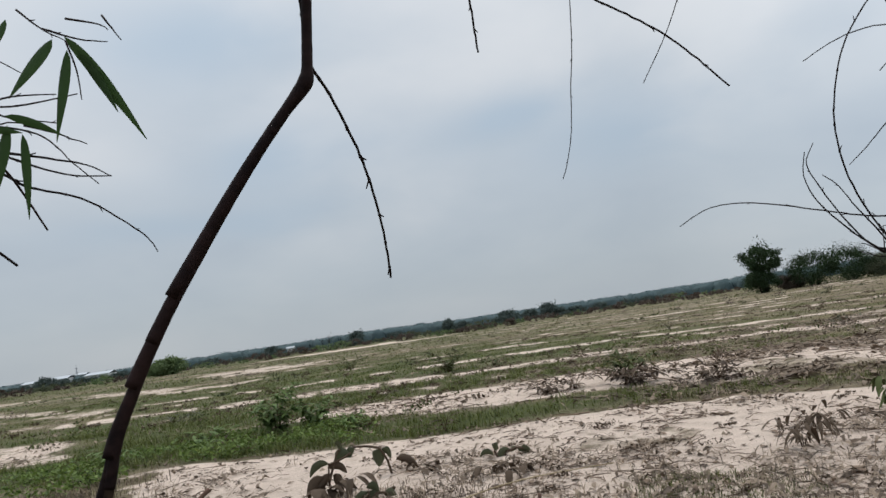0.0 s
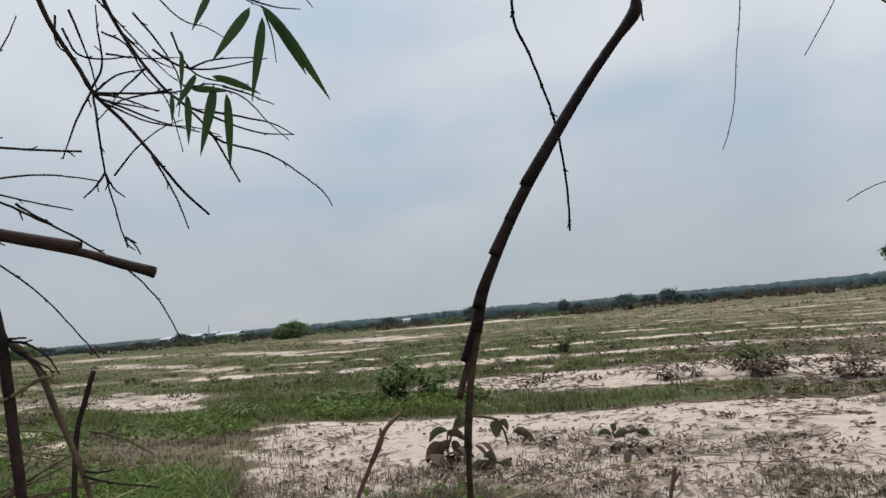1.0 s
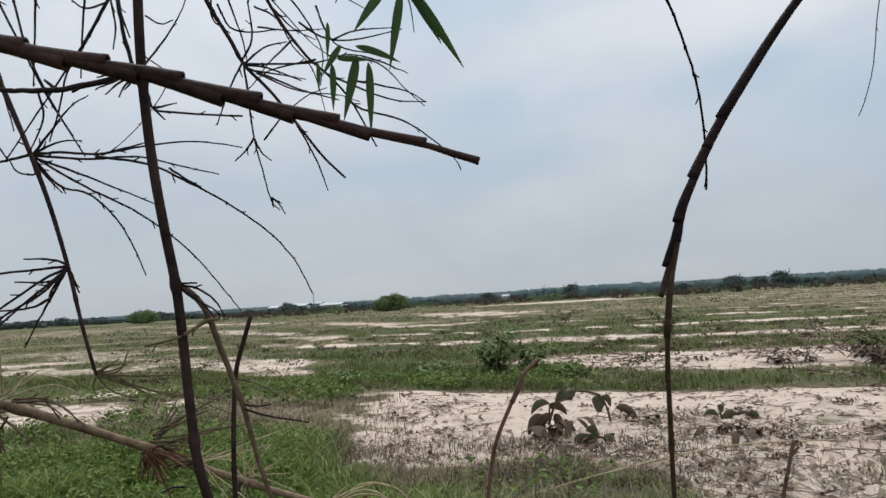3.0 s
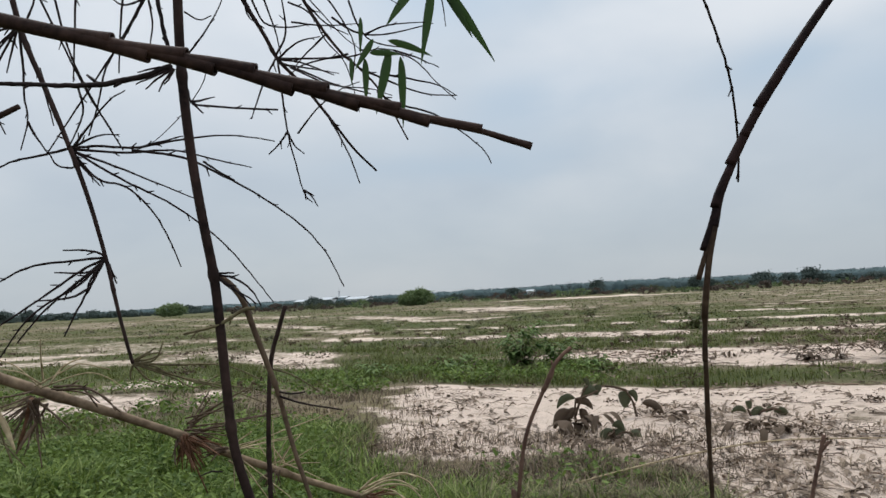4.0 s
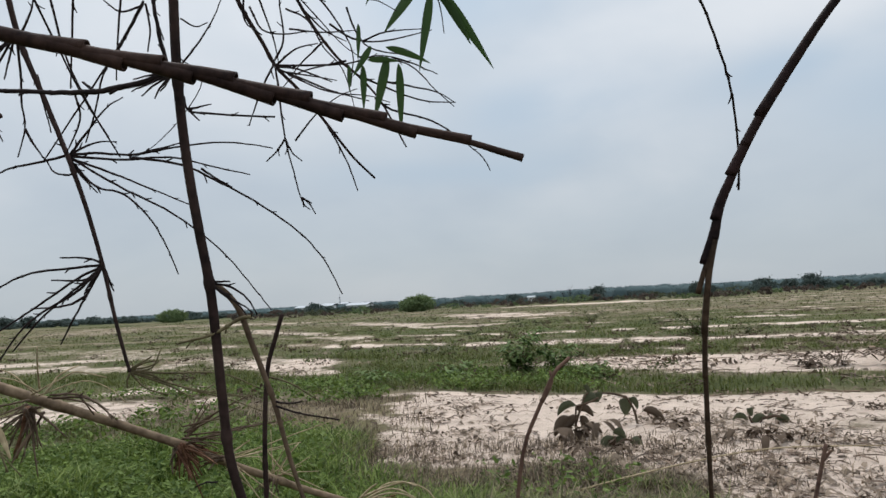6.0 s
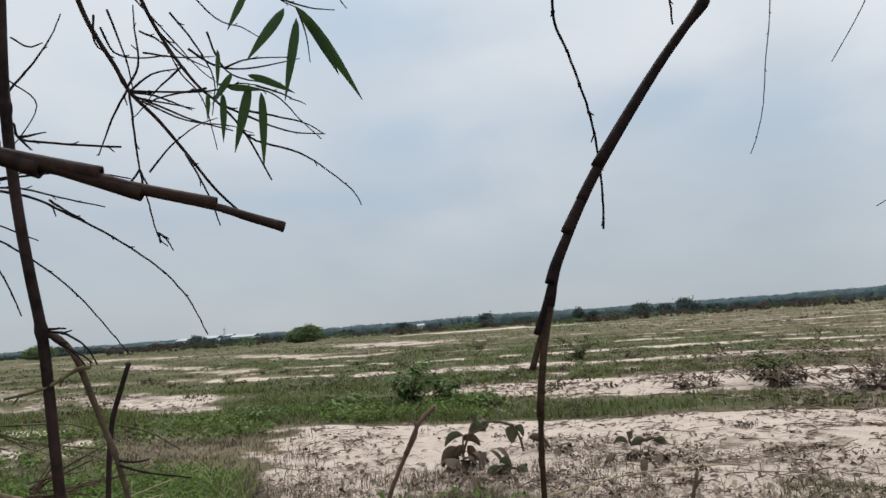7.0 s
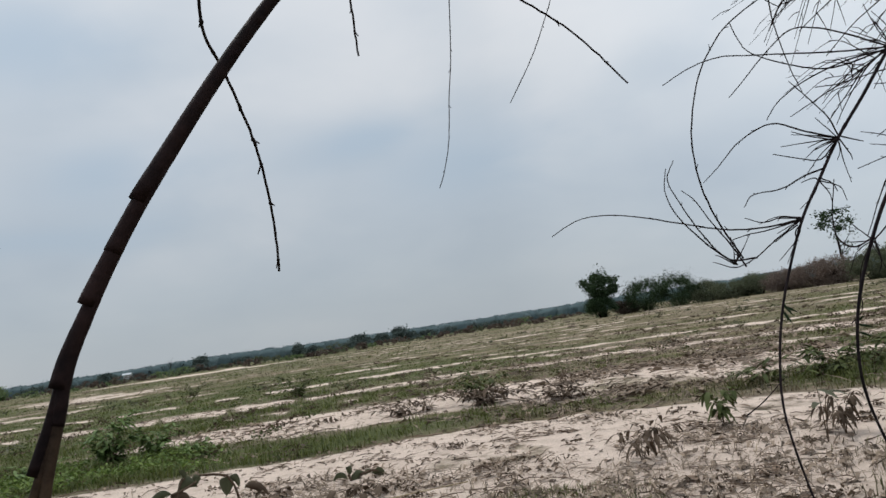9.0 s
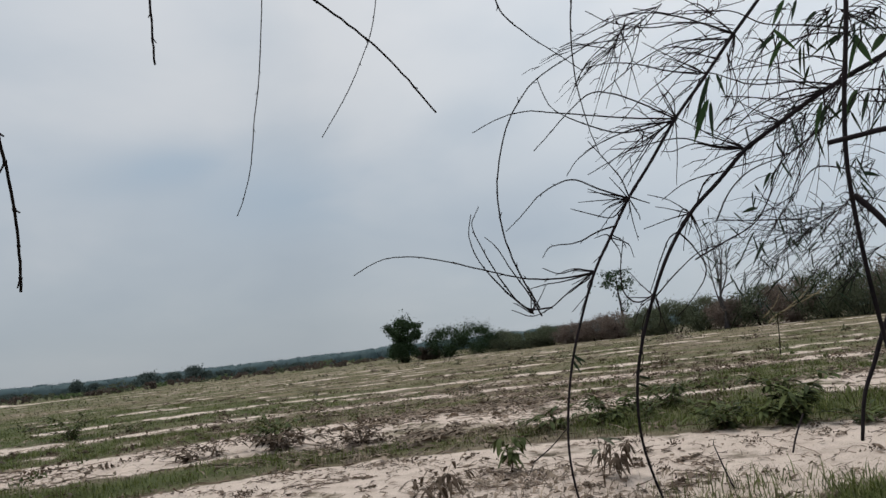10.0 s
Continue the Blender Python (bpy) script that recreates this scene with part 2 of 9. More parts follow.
def plain(name, rgb, rough=0.7):
    m, n, l, b = material(name, rough)
    f = noise_tex(n, l, 0.8, 4.0)
    l.new(colour(n, l, f, ((0.3, tuple(0.82 * c for c in rgb)), (0.7, rgb))), b.inputs["Base Color"])
    return m


WHITE_WALL = plain("pale_wall", (0.62, 0.63, 0.64))
GREY_ROOF = plain("grey_roof", (0.42, 0.45, 0.48))
STEEL = plain("grey_steel", (0.30, 0.32, 0.34))

# ---- small tools ----
rng = np.random.default_rng(7)


def thing(name, at, label, category, group=""):
    ob = new(name)
    ob.location, ob.empty_display_size = at, 0.05
    return tagged(ob, label, category, group)


def child(ob, parent):
    ob.parent = parent
    if parent.type == "EMPTY":
        ob.matrix_parent_inverse = Matrix.Translation(-Vector(parent.location))
    return ob


def mesh_from(name, verts, faces, mat, smooth=True):
    me = bpy.data.meshes.new(name)
    me.from_pydata([tuple(v) for v in verts], [], [tuple(f) for f in faces])
    me.materials.append(mat)
    me.polygons.foreach_set("use_smooth", [smooth] * len(me.polygons))
    return me


def curve_points(pts, per=5):
    """A smooth line through a few control points."""
    p = [Vector(q) for q in pts]
    if len(p) == 2:
        return [p[0].lerp(p[1], i / per) for i in range(per + 1)]
    p = [2 * p[0] - p[1], *p, 2 * p[-1] - p[-2]]
    res = []
    for i in range(1, len(p) - 2):
        for k in range(per):
            s = k / per
            res.append(0.5 * (2 * p[i] + (p[i + 1] - p[i - 1]) * s + (2 * p[i - 1] - 5 * p[i] + 4 * p[i + 1] - p[i + 2]) * s * s + (3 * p[i] - p[i - 1] - 3 * p[i + 1] + p[i + 2]) * s ** 3))
    return [*res, p[-2]]


def tube(path, radii, sides=7, open_end=False):
    verts, faces = [], []
    t0 = (path[1] - path[0]).normalized()
    side = t0.orthogonal().normalized()
    for i, (q, r) in enumerate(zip(path, radii)):
        t = (path[min(i + 1, len(path) - 1)] - path[max(i - 1, 0)]).normalized()
        side = (side - t * side.dot(t)).normalized()
        other = t.cross(side)
        for k in range(sides):
            a = 2 * math.pi * k / sides
            verts.append(q + (side * math.cos(a) + other * math.sin(a)) * r)
    for i in range(len(path) - 1):
        for k in range(sides):
            j = (k + 1) % sides
            faces.append((i * sides + k, i * sides + j, (i + 1) * sides + j, (i + 1) * sides + k))
    faces.append(tuple(range(sides))[::-1])
    last = (len(path) - 1) * sides
    if open_end:
        # the hollow mouth of a sheath
        inner = len(verts)
        t = (path[-1] - path[-2]).normalized()
        for k in range(sides):
            v = verts[last + k]
            verts.append(path[-1] + (v - path[-1]) * 0.72)
        for k in range(sides):
            verts.append(path[-1] + (verts[last + k] - path[-1]) * 0.6 - t * radii[-1] * 2.5)
        for k in range(sides):
            j = (k + 1) % sides
            faces.append((last + k, last + j, inner + j, inner + k))
            faces.append((inner + k, inner + j, inner + sides + j, inner + sides + k))
        faces.append(tuple(inner + sides + k for k in range(sides)))
    else:
        faces.append(tuple(last + k for k in range(sides)))
    return verts, faces


bud_random = random.Random(31)


def buds(path, r0, r1):
    """Stubs of broken side shoots at the joints of a dry twig."""
    far = np.cumsum([0.0] + [(b - a).length for a, b in zip(path, path[1:])])
    chunks, at, side = [], bud_random.uniform(0.015, 0.04), 1
    while at < far[-1] - 0.004:
        i = min(max(int(np.searchsorted(far, at)) - 1, 0), len(path) - 2)
        q = path[i].lerp(path[i + 1], (at - far[i]) / max(far[i + 1] - far[i], 1e-6))
        t = (path[i + 1] - path[i]).normalized()
        r = r0 + (r1 - r0) * at / far[-1]
        swell = 1.12 if r > 0.003 else bud_random.uniform(1.1, 1.4)
        chunks.append(tube([q - t * r * 1.6, q - t * r * 0.5, q + t * r * 0.5, q + t * r * 1.6], [r * 0.7, r * swell, r * swell, r * 0.7], 6))
        if bud_random.random() < 0.6:
            out = t.cross(Vector((bud_random.gauss(0, 0.5), 1.0, bud_random.gauss(0, 0.5)))).normalized() * side
            e = q + (out * bud_random.uniform(0.5, 1.0) + t) * bud_random.uniform(2.5, 6.5) * r
            chunks.append(tube([q, q.lerp(e, 0.6), e], [r * 0.75, r * 0.6, r * 0.45], 5))
            side = -side
        at += bud_random.uniform(0.026, 0.075)
    return chunks


def twig(parent, name, r0, r1, pts, mat, nodes=(), open_end=False):
    """A tapering, slightly knobbly stem or twig; nodes: where it swells, from 0 to 1 along it."""
    path = curve_points(pts, 4 if len(pts) < 5 else 5)
    if mat is TWIG and r0 < 0.005:
        jog = 0.13 * max(r0, r1)
        path = [q + Vector([random.gauss(0, 1) for _ in range(3)]) * jog if 0 < i < len(path) - 1 else q for i, q in enumerate(path)]
    far = np.cumsum([0.0] + [(b - a).length for a, b in zip(path, path[1:])])
    share = far / far[-1]
    radii = []
    for i, s in enumerate(share):
        r = r0 + (r1 - r0) * s
        r *= 1 + 0.10 * noise.noise(path[i] * 55)
        for node in nodes:
            r *= 1 + 0.55 * math.exp(-((s - node) * far[-1] / (2.2 * max(r0, r1))) ** 2)
        radii.append(r)
    if nodes:
        # short rings where a node swells
        extra = []
        for node in nodes:
            for d in (-1.6, -0.5, 0.5, 1.6):
                extra.append(min(max(node + d * r0 / far[-1], 0.001), 0.999))
        marks = sorted(set(list(share) + extra))
        path2 = []
        for s in marks:
            i = min(max(int(np.searchsorted(share, s)) - 1, 0), len(path) - 2)
            u = (s - share[i]) / (share[i + 1] - share[i])
            path2.append(path[i].lerp(path[i + 1], u))
        radii = [float(np.interp(s, share, [r0 + (r1 - r0) * q for q in share])) * (1 + sum(0.26 * math.exp(-((s - node) * far[-1] / (1.0 * r0)) ** 2) for node in nodes)) for s in marks]
        path = path2
    verts, faces = tube(path, radii, 8 if max(r0, r1) > 0.006 or open_end else 6, open_end)
    if mat in (TWIG, DRY, OLIVE, ROOT, RED) and r0 < 0.005 and far[-1] > 0.05:
        verts, faces = joined([(verts, faces), *buds(path, r0, r1)])
    return child(new(name, mesh_from(name, verts, faces, mat)), parent)


def leaf_blade(base, tip, width, side=None, bend=0.12, cells=5, cup=0.35):
    """A lance-shaped leaf, folded along its rib and bent downwards."""
    base, tip = Vector(base), Vector(tip)
    way = tip - base
    side = way.cross(side or Vector((0.25, 1.0, 0.1))).normalized()
    fold = side.cross(way).normalized()
    verts, faces = [], []
    for i in range(cells + 1):
        s = i / cells
        w = width * 0.5 * math.sin(math.pi * s ** 0.68) ** 0.85 if 0 < i < cells else width * 0.03
        mid = base + way * s + Vector((0, 0, 1)) * way.length * bend * (s - s * s)
        verts += [mid - side * w + fold * w * cup, mid, mid + side * w + fold * w * cup]
    for i in range(cells):
        a = i * 3
        faces += [(a, a + 1, a + 4, a + 3), (a + 1, a + 2, a + 5, a + 4)]
    return verts, faces


def bamboo_leaf(parent, base, tip, width, mat=LEAF):
    verts, faces = leaf_blade(base, tip, width, cells=11)
    return child(new("leaf", mesh_from("leaf", verts, faces, mat)), parent)


def joined(chunks):
    verts, faces = [], []
    for v, f in chunks:
        o = len(verts)
        verts += v
        faces += [tuple(i + o for i in q) for q in f]
    return verts, faces


def twig_spray(parent, a, b, count, leaves):
    """A spray of fine drooping twigs from a to b, with some leaves on it."""
    a, b = Vector(a), Vector(b)
    span = (b - a).length
    chunks, blades = [], []
    for _ in range(count):
        start = a.lerp(b, random.random() * 0.5)
        jig = Vector([random.gauss(0, 1) for _ in range(3)]) * span
        end = a.lerp(b, 0.65 + 0.45 * random.random()) + jig * 0.22
        mid = start.lerp(end, 0.5) + Vector((0, 0, 0.06 * span)) + jig * 0.06
        path = curve_points([start, mid, end], 5)
        r = 0.0010 + 0.0006 * random.random()
        chunks.append(tube(path, [r * (1 - 0.6 * i / (len(path) - 1)) for i in range(len(path))], 4))
        for _ in range(2):
            i = random.randrange(2, len(path) - 1)
            e = path[i] + (path[i] - path[i - 1]).normalized() * span * 0.14 + Vector([random.gauss(0, 1) for _ in range(3)]) * span * 0.08
            chunks.append(tube([path[i], path[i].lerp(e, 0.5) + Vector((0, 0, 0.02 * span)), e], [r * 0.8, r * 0.6, r * 0.4], 4))
            if len(blades) < leaves:
                tip = e + Vector((random.gauss(0, 0.028), random.gauss(0, 0.03), -0.022 - random.random() * 0.05))
                blades.append(leaf_blade(e, tip, 0.0042 + random.random() * 0.0028))
    child(new("twig_spray", mesh_from("twig_spray", *joined(chunks), TWIG)), parent)
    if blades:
        child(new("foliage", mesh_from("foliage", *joined(blades), SHADED_LEAF)), parent)


# ---- the field: one sheet to the horizon ----


def lattice(ix, iy, seed):
    h = (ix * 374761393 + iy * 668265263 + seed * 974711) & 0xFFFFFFFF
    h = ((h ^ (h >> 13)) * 1274126177) & 0xFFFFFFFF
    return ((h ^ (h >> 16)) & 0xFFFF) / 65535.0


def value_noise(x, y, seed=0):
    ix, iy = np.floor(x).astype(np.int64), np.floor(y).astype(np.int64)
    u, v = x - ix, y - iy
    u, v = u * u * (3 - 2 * u), v * v * (3 - 2 * v)
    a, b, c, d = lattice(ix, iy, seed), lattice(ix + 1, iy, seed), lattice(ix, iy + 1, seed), lattice(ix + 1, iy + 1, seed)
    return (a * (1 - u) + b * u) * (1 - v) + (c * (1 - u) + d * u) * v


def fbm(x, y, seed=0, octaves=4):
    total, amp, norm = 0.0, 1.0, 0.0
    for k in range(octaves):
        total = total + amp * value_noise(x * 2 ** k, y * 2 ** k, seed + k)
        norm += amp
        amp *= 0.5
    return total / norm


# the planting rows bend round the bamboo: radius of each sandy strip, half width, how whole it is
STRIPS = ((7.9, 1.9, 1.0), (14.4, 1.85, 1.0), (22.2, 0.98, 1.15), (29.0, 0.80, 1.0), (37.5, 0.70, 0.78), (47.0, 0.85, 0.66), (58.0, 1.2, 0.64), (71.0, 1.6, 0.62), (87.0, 2.2, 0.60), (107.0, 3.2, 0.58), (132.0, 4.5, 0.55), (165.0, 6.0, 0.5),
          (18.6, 0.32, 0.46), (25.6, 0.40, 0.54), (33.2, 0.50, 0.60), (42.0, 0.62, 0.60), (52.5, 0.8, 0.62), (64.0, 1.0, 0.62), (78.0, 1.4, 0.62))


# broad bare patches: bearing, distance, half width of bearing, half depth as a share of the distance, growth of the distance per degree to the left
PATCHES = ((-41.5, 31.0, 6.0, 0.22, 0.03), (-32.5, 20.3, 7.0, 0.16, 0.03), (-28.3, 16.0, 3.0, 0.08, 0.02), (-29.0, 45.0, 7.5, 0.13, 0.068), (-22.5, 56.0, 4.5, 0.13, 0.05),
           (-14.0, 72.0, 5.0, 0.22, 0.03), (-17.0, 44.0, 3.2, 0.06, 0.0), (-43.0, 105.0, 5.0, 0.22, 0.0), (-33.0, 100.0, 6.0, 0.14, 0.04), (-6.0, 150.0, 6.0, 0.14, 0.0), (-44.0, 11.3, 8.0, 0.13, 0.0))


def field_polar(x, y):
    r = np.hypot(x, y)
    # behind the bamboo the rows' features fold back, so that no seam shows
    th = np.interp(np.degrees(np.arctan2(x, y)), (-180, -62, 72, 180), (5, -62, 72, 5))
    bend = np.interp(th, (-60, -45, -30, -16, -6, 44, 60), (2.1, 1.75, 1.32, 1.06, 1.0, 1.0, 1.05))
    return r, th, r / bend


def sandiness(x, y):
    r, th, row = field_polar(x, y)
    wob = (fbm(x * 0.35, y * 0.35, 3) - 0.5) * 1.6 + (fbm(x * 1.3, y * 1.3, 9) - 0.5) * 0.7
    grow = np.clip(row / 14.0, 0.45, 3.0)
    ragged = (fbm(x * 1.5, y * 1.5, 83, 3) - 0.5) * 1.15 * np.interp(th, (-5, 8), (0.4, 1.0))
    best = np.zeros_like(r)
    for i, (radius, half, whole) in enumerate(STRIPS):
        h = half * np.ones_like(r)
        if i == 1:
            h = h * np.interp(th, (36, 39, 49, 51.5), (1.0, 0.15, 0.15, 1.0)) * np.interp(th, (-40, -29, -26, -22, -17, -12, -8, -2, 13, 19, 32, 42), (1.2, 0.8, 0.25, -0.3, -0.1, 0.15, 0.5, 1.0, 1.0, 1.4, 1.4, 1.0))
        if i == 0:
            h = h * np.interp(th, (-50, -38, -28, -20, -15, 20, 30), (1.1, 0.9, 0.9, 1.0, 1.0, 1.15, 0.9))
        off = row - radius + wob * (0.45 if i < 2 else 0.95) * grow ** 0.5
        if i > 0:
            off = off + (fbm(x * 0.9, y * 0.9, 15 + i, 3) - 0.5) * (1.0 if i == 1 else 1.15)
        if i == 0:
            off = np.where(off < 0, off / np.interp(th, (-32, -25, -13, -8, 0, 34, 42), (1.0, 1.55, 1.25, 1.1, 2.0, 2.0, 1.2)), off)
        d = (np.abs(off) - h) / (0.5 + 0.25 * i if i < 2 else min(0.45 + 0.025 * radius, 3.2))
        if i > 1:
            d = d + ragged
        s = 1 / (1 + np.exp(np.clip(d * 4, -30, 30)))
        breaks = fbm(th * 0.6 + i * 17 + x * 0.05, row * 0.05 + i * 5, 21) if i > 1 else fbm(x * 0.18 + i * 17, y * 0.18, 21)
        if i == 0:
            bare = th - np.interp(r, (6.3, 8.0, 10.8), (-27.2, -24.8, -21.8)) + wob * 4.0 + (fbm(x * 1.6, y * 1.6, 81, 3) - 0.5) * 9.0
            s = s * np.maximum(np.clip(bare / 4.5 + 0.35, 0.15, 1), np.interp(th, (-50, -42, -37, -34), (0.62, 0.7, 0.9, 0.0)))
        if i > 1:
            s = s * np.clip((fbm(x * 0.55, y * 0.55, 63 + i, 3) - 0.36) * 7, 0.8 if i < 4 else 0.5, 1)
        s = s * np.clip((breaks - (0.62 - 0.42 * (whole + np.interp(th, (-30, -2, 15, 60), (-0.14, -0.06, 0.16, 0.2)) - (0.30 * np.clip((8 - th) / 10, 0, 1) if i > 3 else 0.42 * np.clip((2 - th) / 8, 0, 1) if i > 1 else 0.0)))) * 6 + 0.2, 0, 1)
        best = np.maximum(best, s)
    stain = fbm(x * 0.55, y * 0.55, 33)
    best = best * np.clip(1 - np.interp(th, (-34, -28), (0.95, 0.0)) * (r < 26) * np.clip((stain - 0.36) * 5, 0.15, 1) - np.clip((stain - 0.60) * 4, 0, 0.5), 0, 1)
    near_turf = np.clip((5.8 + 0.9 * wob + np.interp(th, (-35, -30, -27, -16, -11, -7, -3.5, -1.0, 1.0, 4, 12, 34, 40, 53), (2.2, 1.2, 0.3, 0.3, 0.4, 0.5, 0.5, 0.3, -0.5, -0.8, -1.9, -1.8, -0.3, 0.5)) - r) * 1.0, 0, 1)
    best = best * np.interp(r, (25, 55, 120, 200), (1.0, 0.74, 0.62, 0.5)) * (1 - np.interp(th, (-32, -14), (0.40, 0.0)) * np.clip((r - 14) / 6, 0, 1))
    best = best * (1 - near_turf)
    away = np.log(np.maximum(r, 0.3))
    for pth, pr, wth, wr, grow in PATCHES:
        d = np.hypot((th - pth) / wth, (away - math.log(pr) + (th - pth) * grow) / wr)
        d = d + (fbm(th * 0.45, away * 14, 77) - 0.5) * (1.7 if pr < 40 else 2.5) + (fbm(x * 0.8, y * 0.8, 79, 3) - 0.5) * 1.3
        best = np.maximum(best, np.where(r < 16, 0.62, np.interp(th, (-45, -32, -15, -5), (0.40, 0.52, 0.58, 0.68))) / (1 + np.exp(np.clip((d - 0.85) * 9, -30, 30))))
    return np.clip(best, 0, 1)


def greenness(x, y):
    r, th, row = field_polar(x, y)
    g = np.interp(th, (-60, -25, 0, 15, 30, 42, 60), (0.66, 0.66, 0.60, 0.46, 0.38, 0.46, 0.52)) * np.interp(r, (0, 20, 45, 90, 200, 400), (1.1, 1.05, 0.85, 0.7, 0.95, 1.35))
    g = g + (fbm(x * 0.22, y * 0.22, 40) - 0.5) * 1.1 + (fbm(x * 0.9, y * 0.9, 50) - 0.5) * 0.5
    g = g + np.interp(th, (-60, 0, 12, 60), (0.35, 0.30, 0.12, 0.06)) * np.exp(-((row - 11.3) / 1.3) ** 2) + np.interp(th, (-26, -18, -4, -2), (0.3, 0.10, 0.05, 0.0)) * np.clip((6.6 - r) * 2 + np.clip((-20 - th) * 0.4, 0, 4), 0, 1)
    g = g + 0.24 * np.clip((4 - th) / 8, 0, 1) * np.clip((r - 12) / 4, 0, 1) * np.clip((55 - r) / 20, 0, 1) + 0.1 * np.clip((th - 40) / 6, 0, 1) * np.clip((8 - r) / 1.5, 0, 1) + (fbm(x * 0.07, y * 0.07, 44) - 0.5) * 0.7 * np.clip((r - 12) / 10, 0, 1)
    g = g - 0.45 * np.exp(-((th + 17) / 9.0) ** 2) * np.exp(-((r - 5.9) / 0.8) ** 2) - 0.5 * np.exp(-((th + 30) / 4.0) ** 2) * np.exp(-((r - 8.8) / 1.6) ** 2)
    g = g + np.clip((th - 33) / 5, 0, 1) * (0.18 * np.exp(-((r - 11.2) / 1.7) ** 2) + 0.26 * np.clip((r - 13) / 3, 0, 1) * np.clip((48 - r) / 15, 0, 1))
    g = g + np.interp(th, (-20, 4, 20), (0.14, 0.13, 0.07)) * np.clip((r - 13) / 4, 0, 1) * np.clip((130 - r) / 60, 0, 1) - 0.05 * np.clip((th - 6) / 8, 0, 1) * np.clip((r - 13) / 4, 0, 1) * np.clip((130 - r) / 50, 0, 1)
    return np.clip(g, 0, 1)


def height(x, y):
    r, th, row = field_polar(x, y)
    z = 0.05 * np.exp(-((row - 7.9) / 2.2) ** 2) + 0.05 * np.exp(-((row - 14.3) / 2.0) ** 2)
    z = z + (fbm(x * 0.6, y * 0.6, 60) - 0.5) * 0.08 + (fbm(x * 3.5, y * 3.5, 70, 3) - 0.5) * 0.045 * np.clip(1 - r / 40, 0, 1)
    z = z + 0.55 * np.clip((th - 10) / 30, 0, 1) * np.clip((r - 25) / 70, 0, 1) * np.clip((400 - r) / 200, 0, 1)
    return z - 0.03


def float_layer(me, name, values):
    layer = me.attributes.new(name, "FLOAT", "POINT")
    layer.data.foreach_set("value", np.asarray(values, dtype=np.float32))


def build_ground():
    front = np.radians(np.arange(-62, 72.01, 0.32))
    rest = np.radians(np.arange(75, 297, 6.0))
    turn = np.concatenate((front, rest))
    rings = [0.35]
    while rings[-1] < 150:
        rings.append(rings[-1] * 1.016 + 0.004)
    while rings[-1] < 4300:
        rings.append(rings[-1] * 1.12)
    rings = np.array(rings)
    R, A = np.meshgrid(rings, turn, indexing="ij")
    x, y = (R * np.sin(A)).ravel(), (R * np.cos(A)).ravel()
    x, y = np.append(x, 0.0), np.append(y, 0.0)
    z = height(x, y)
    n, m = len(turn), len(rings)
    i, j = np.meshgrid(np.arange(m - 1), np.arange(n), indexing="ij")
    k = (j + 1) % n
    quads = np.stack((i * n + j, (i + 1) * n + j, (i + 1) * n + k, i * n + k), -1).reshape(-1, 4)[:, ::-1]
    faces = [tuple(q) for q in quads.tolist()] + [(n * m, (q + 1) % n, q) for q in range(n)]
    me = bpy.data.meshes.new("ground")
    me.from_pydata(np.stack((x, y, z), -1).tolist(), [], faces)
    me.materials.append(SOIL)
    me.polygons.foreach_set("use_smooth", [True] * len(me.polygons))
    float_layer(me, "sand", sandiness(x, y))
    float_layer(me, "green", np.clip(greenness(x, y) - 0.5 * np.clip(sandiness(x, y) * 5, 0, 1), 0, 1))
    tagged(new("ground", me), "sandy field with bare strips and rough turf between", "ground", kind="structure")


build_ground()


edge_rng = np.random.default_rng(77)


def scatter(count, r0, r1, th0, th1, power=1.0):
    """Random places in a sector of the field, thinning out with distance."""
    u = rng.random(count)
    r = (r0 ** power + u * (r1 ** power - r0 ** power)) ** (1 / power)
    th = np.radians(rng.uniform(th0, th1, count) + edge_rng.normal(0, 0.035 * (th1 - th0), count))
    return r * np.sin(th), r * np.cos(th)


def blades(name, x, y, tall, wide, dry, label, mat):
    """Bent grass blades, one object."""
    n = len(x)
    z = height(x, y) - 0.01
    turn = rng.uniform(0, 2 * math.pi, n)
    lean = rng.uniform(0.15, 1.5, n) * tall
    dx, dy = np.cos(turn), np.sin(turn)
    sx, sy = -dy * wide / 2, dx * wide / 2
    base = np.stack((x, y, z), -1)
    side = np.stack((sx, sy, np.zeros(n)), -1)
    mid = base + np.stack((dx * lean * 0.3, dy * lean * 0.3, tall * 0.6), -1)
    tip = base + np.stack((dx * lean, dy * lean, tall * rng.uniform(0.75, 1.0, n)), -1)
    verts = np.stack((base - side, base + side, mid + side * 0.75, mid - side * 0.75, tip), 1).reshape(-1, 3)
    me = bpy.data.meshes.new(name)
    me.vertices.add(n * 5)
    me.vertices.foreach_set("co", verts.astype(np.float32).ravel())
    o = np.arange(n)[:, None] * 5
    quads, tris = o + np.array([0, 1, 2, 3]), o + np.array([3, 2, 4])
    me.loops.add(n * 7)
    me.loops.foreach_set("vertex_index", np.concatenate((quads, tris), 1).ravel().astype(np.int32))
    me.polygons.add(n * 2)
    me.polygons.foreach_set("loop_start", np.stack((np.arange(n) * 7, np.arange(n) * 7 + 4), -1).ravel().astype(np.int32))
    me.update(calc_edges=True)
    me.materials.append(mat)
    float_layer(me, "dry", np.repeat(dry, 5))
    tagged(new(name, me), label, "grass", kind="stuff")


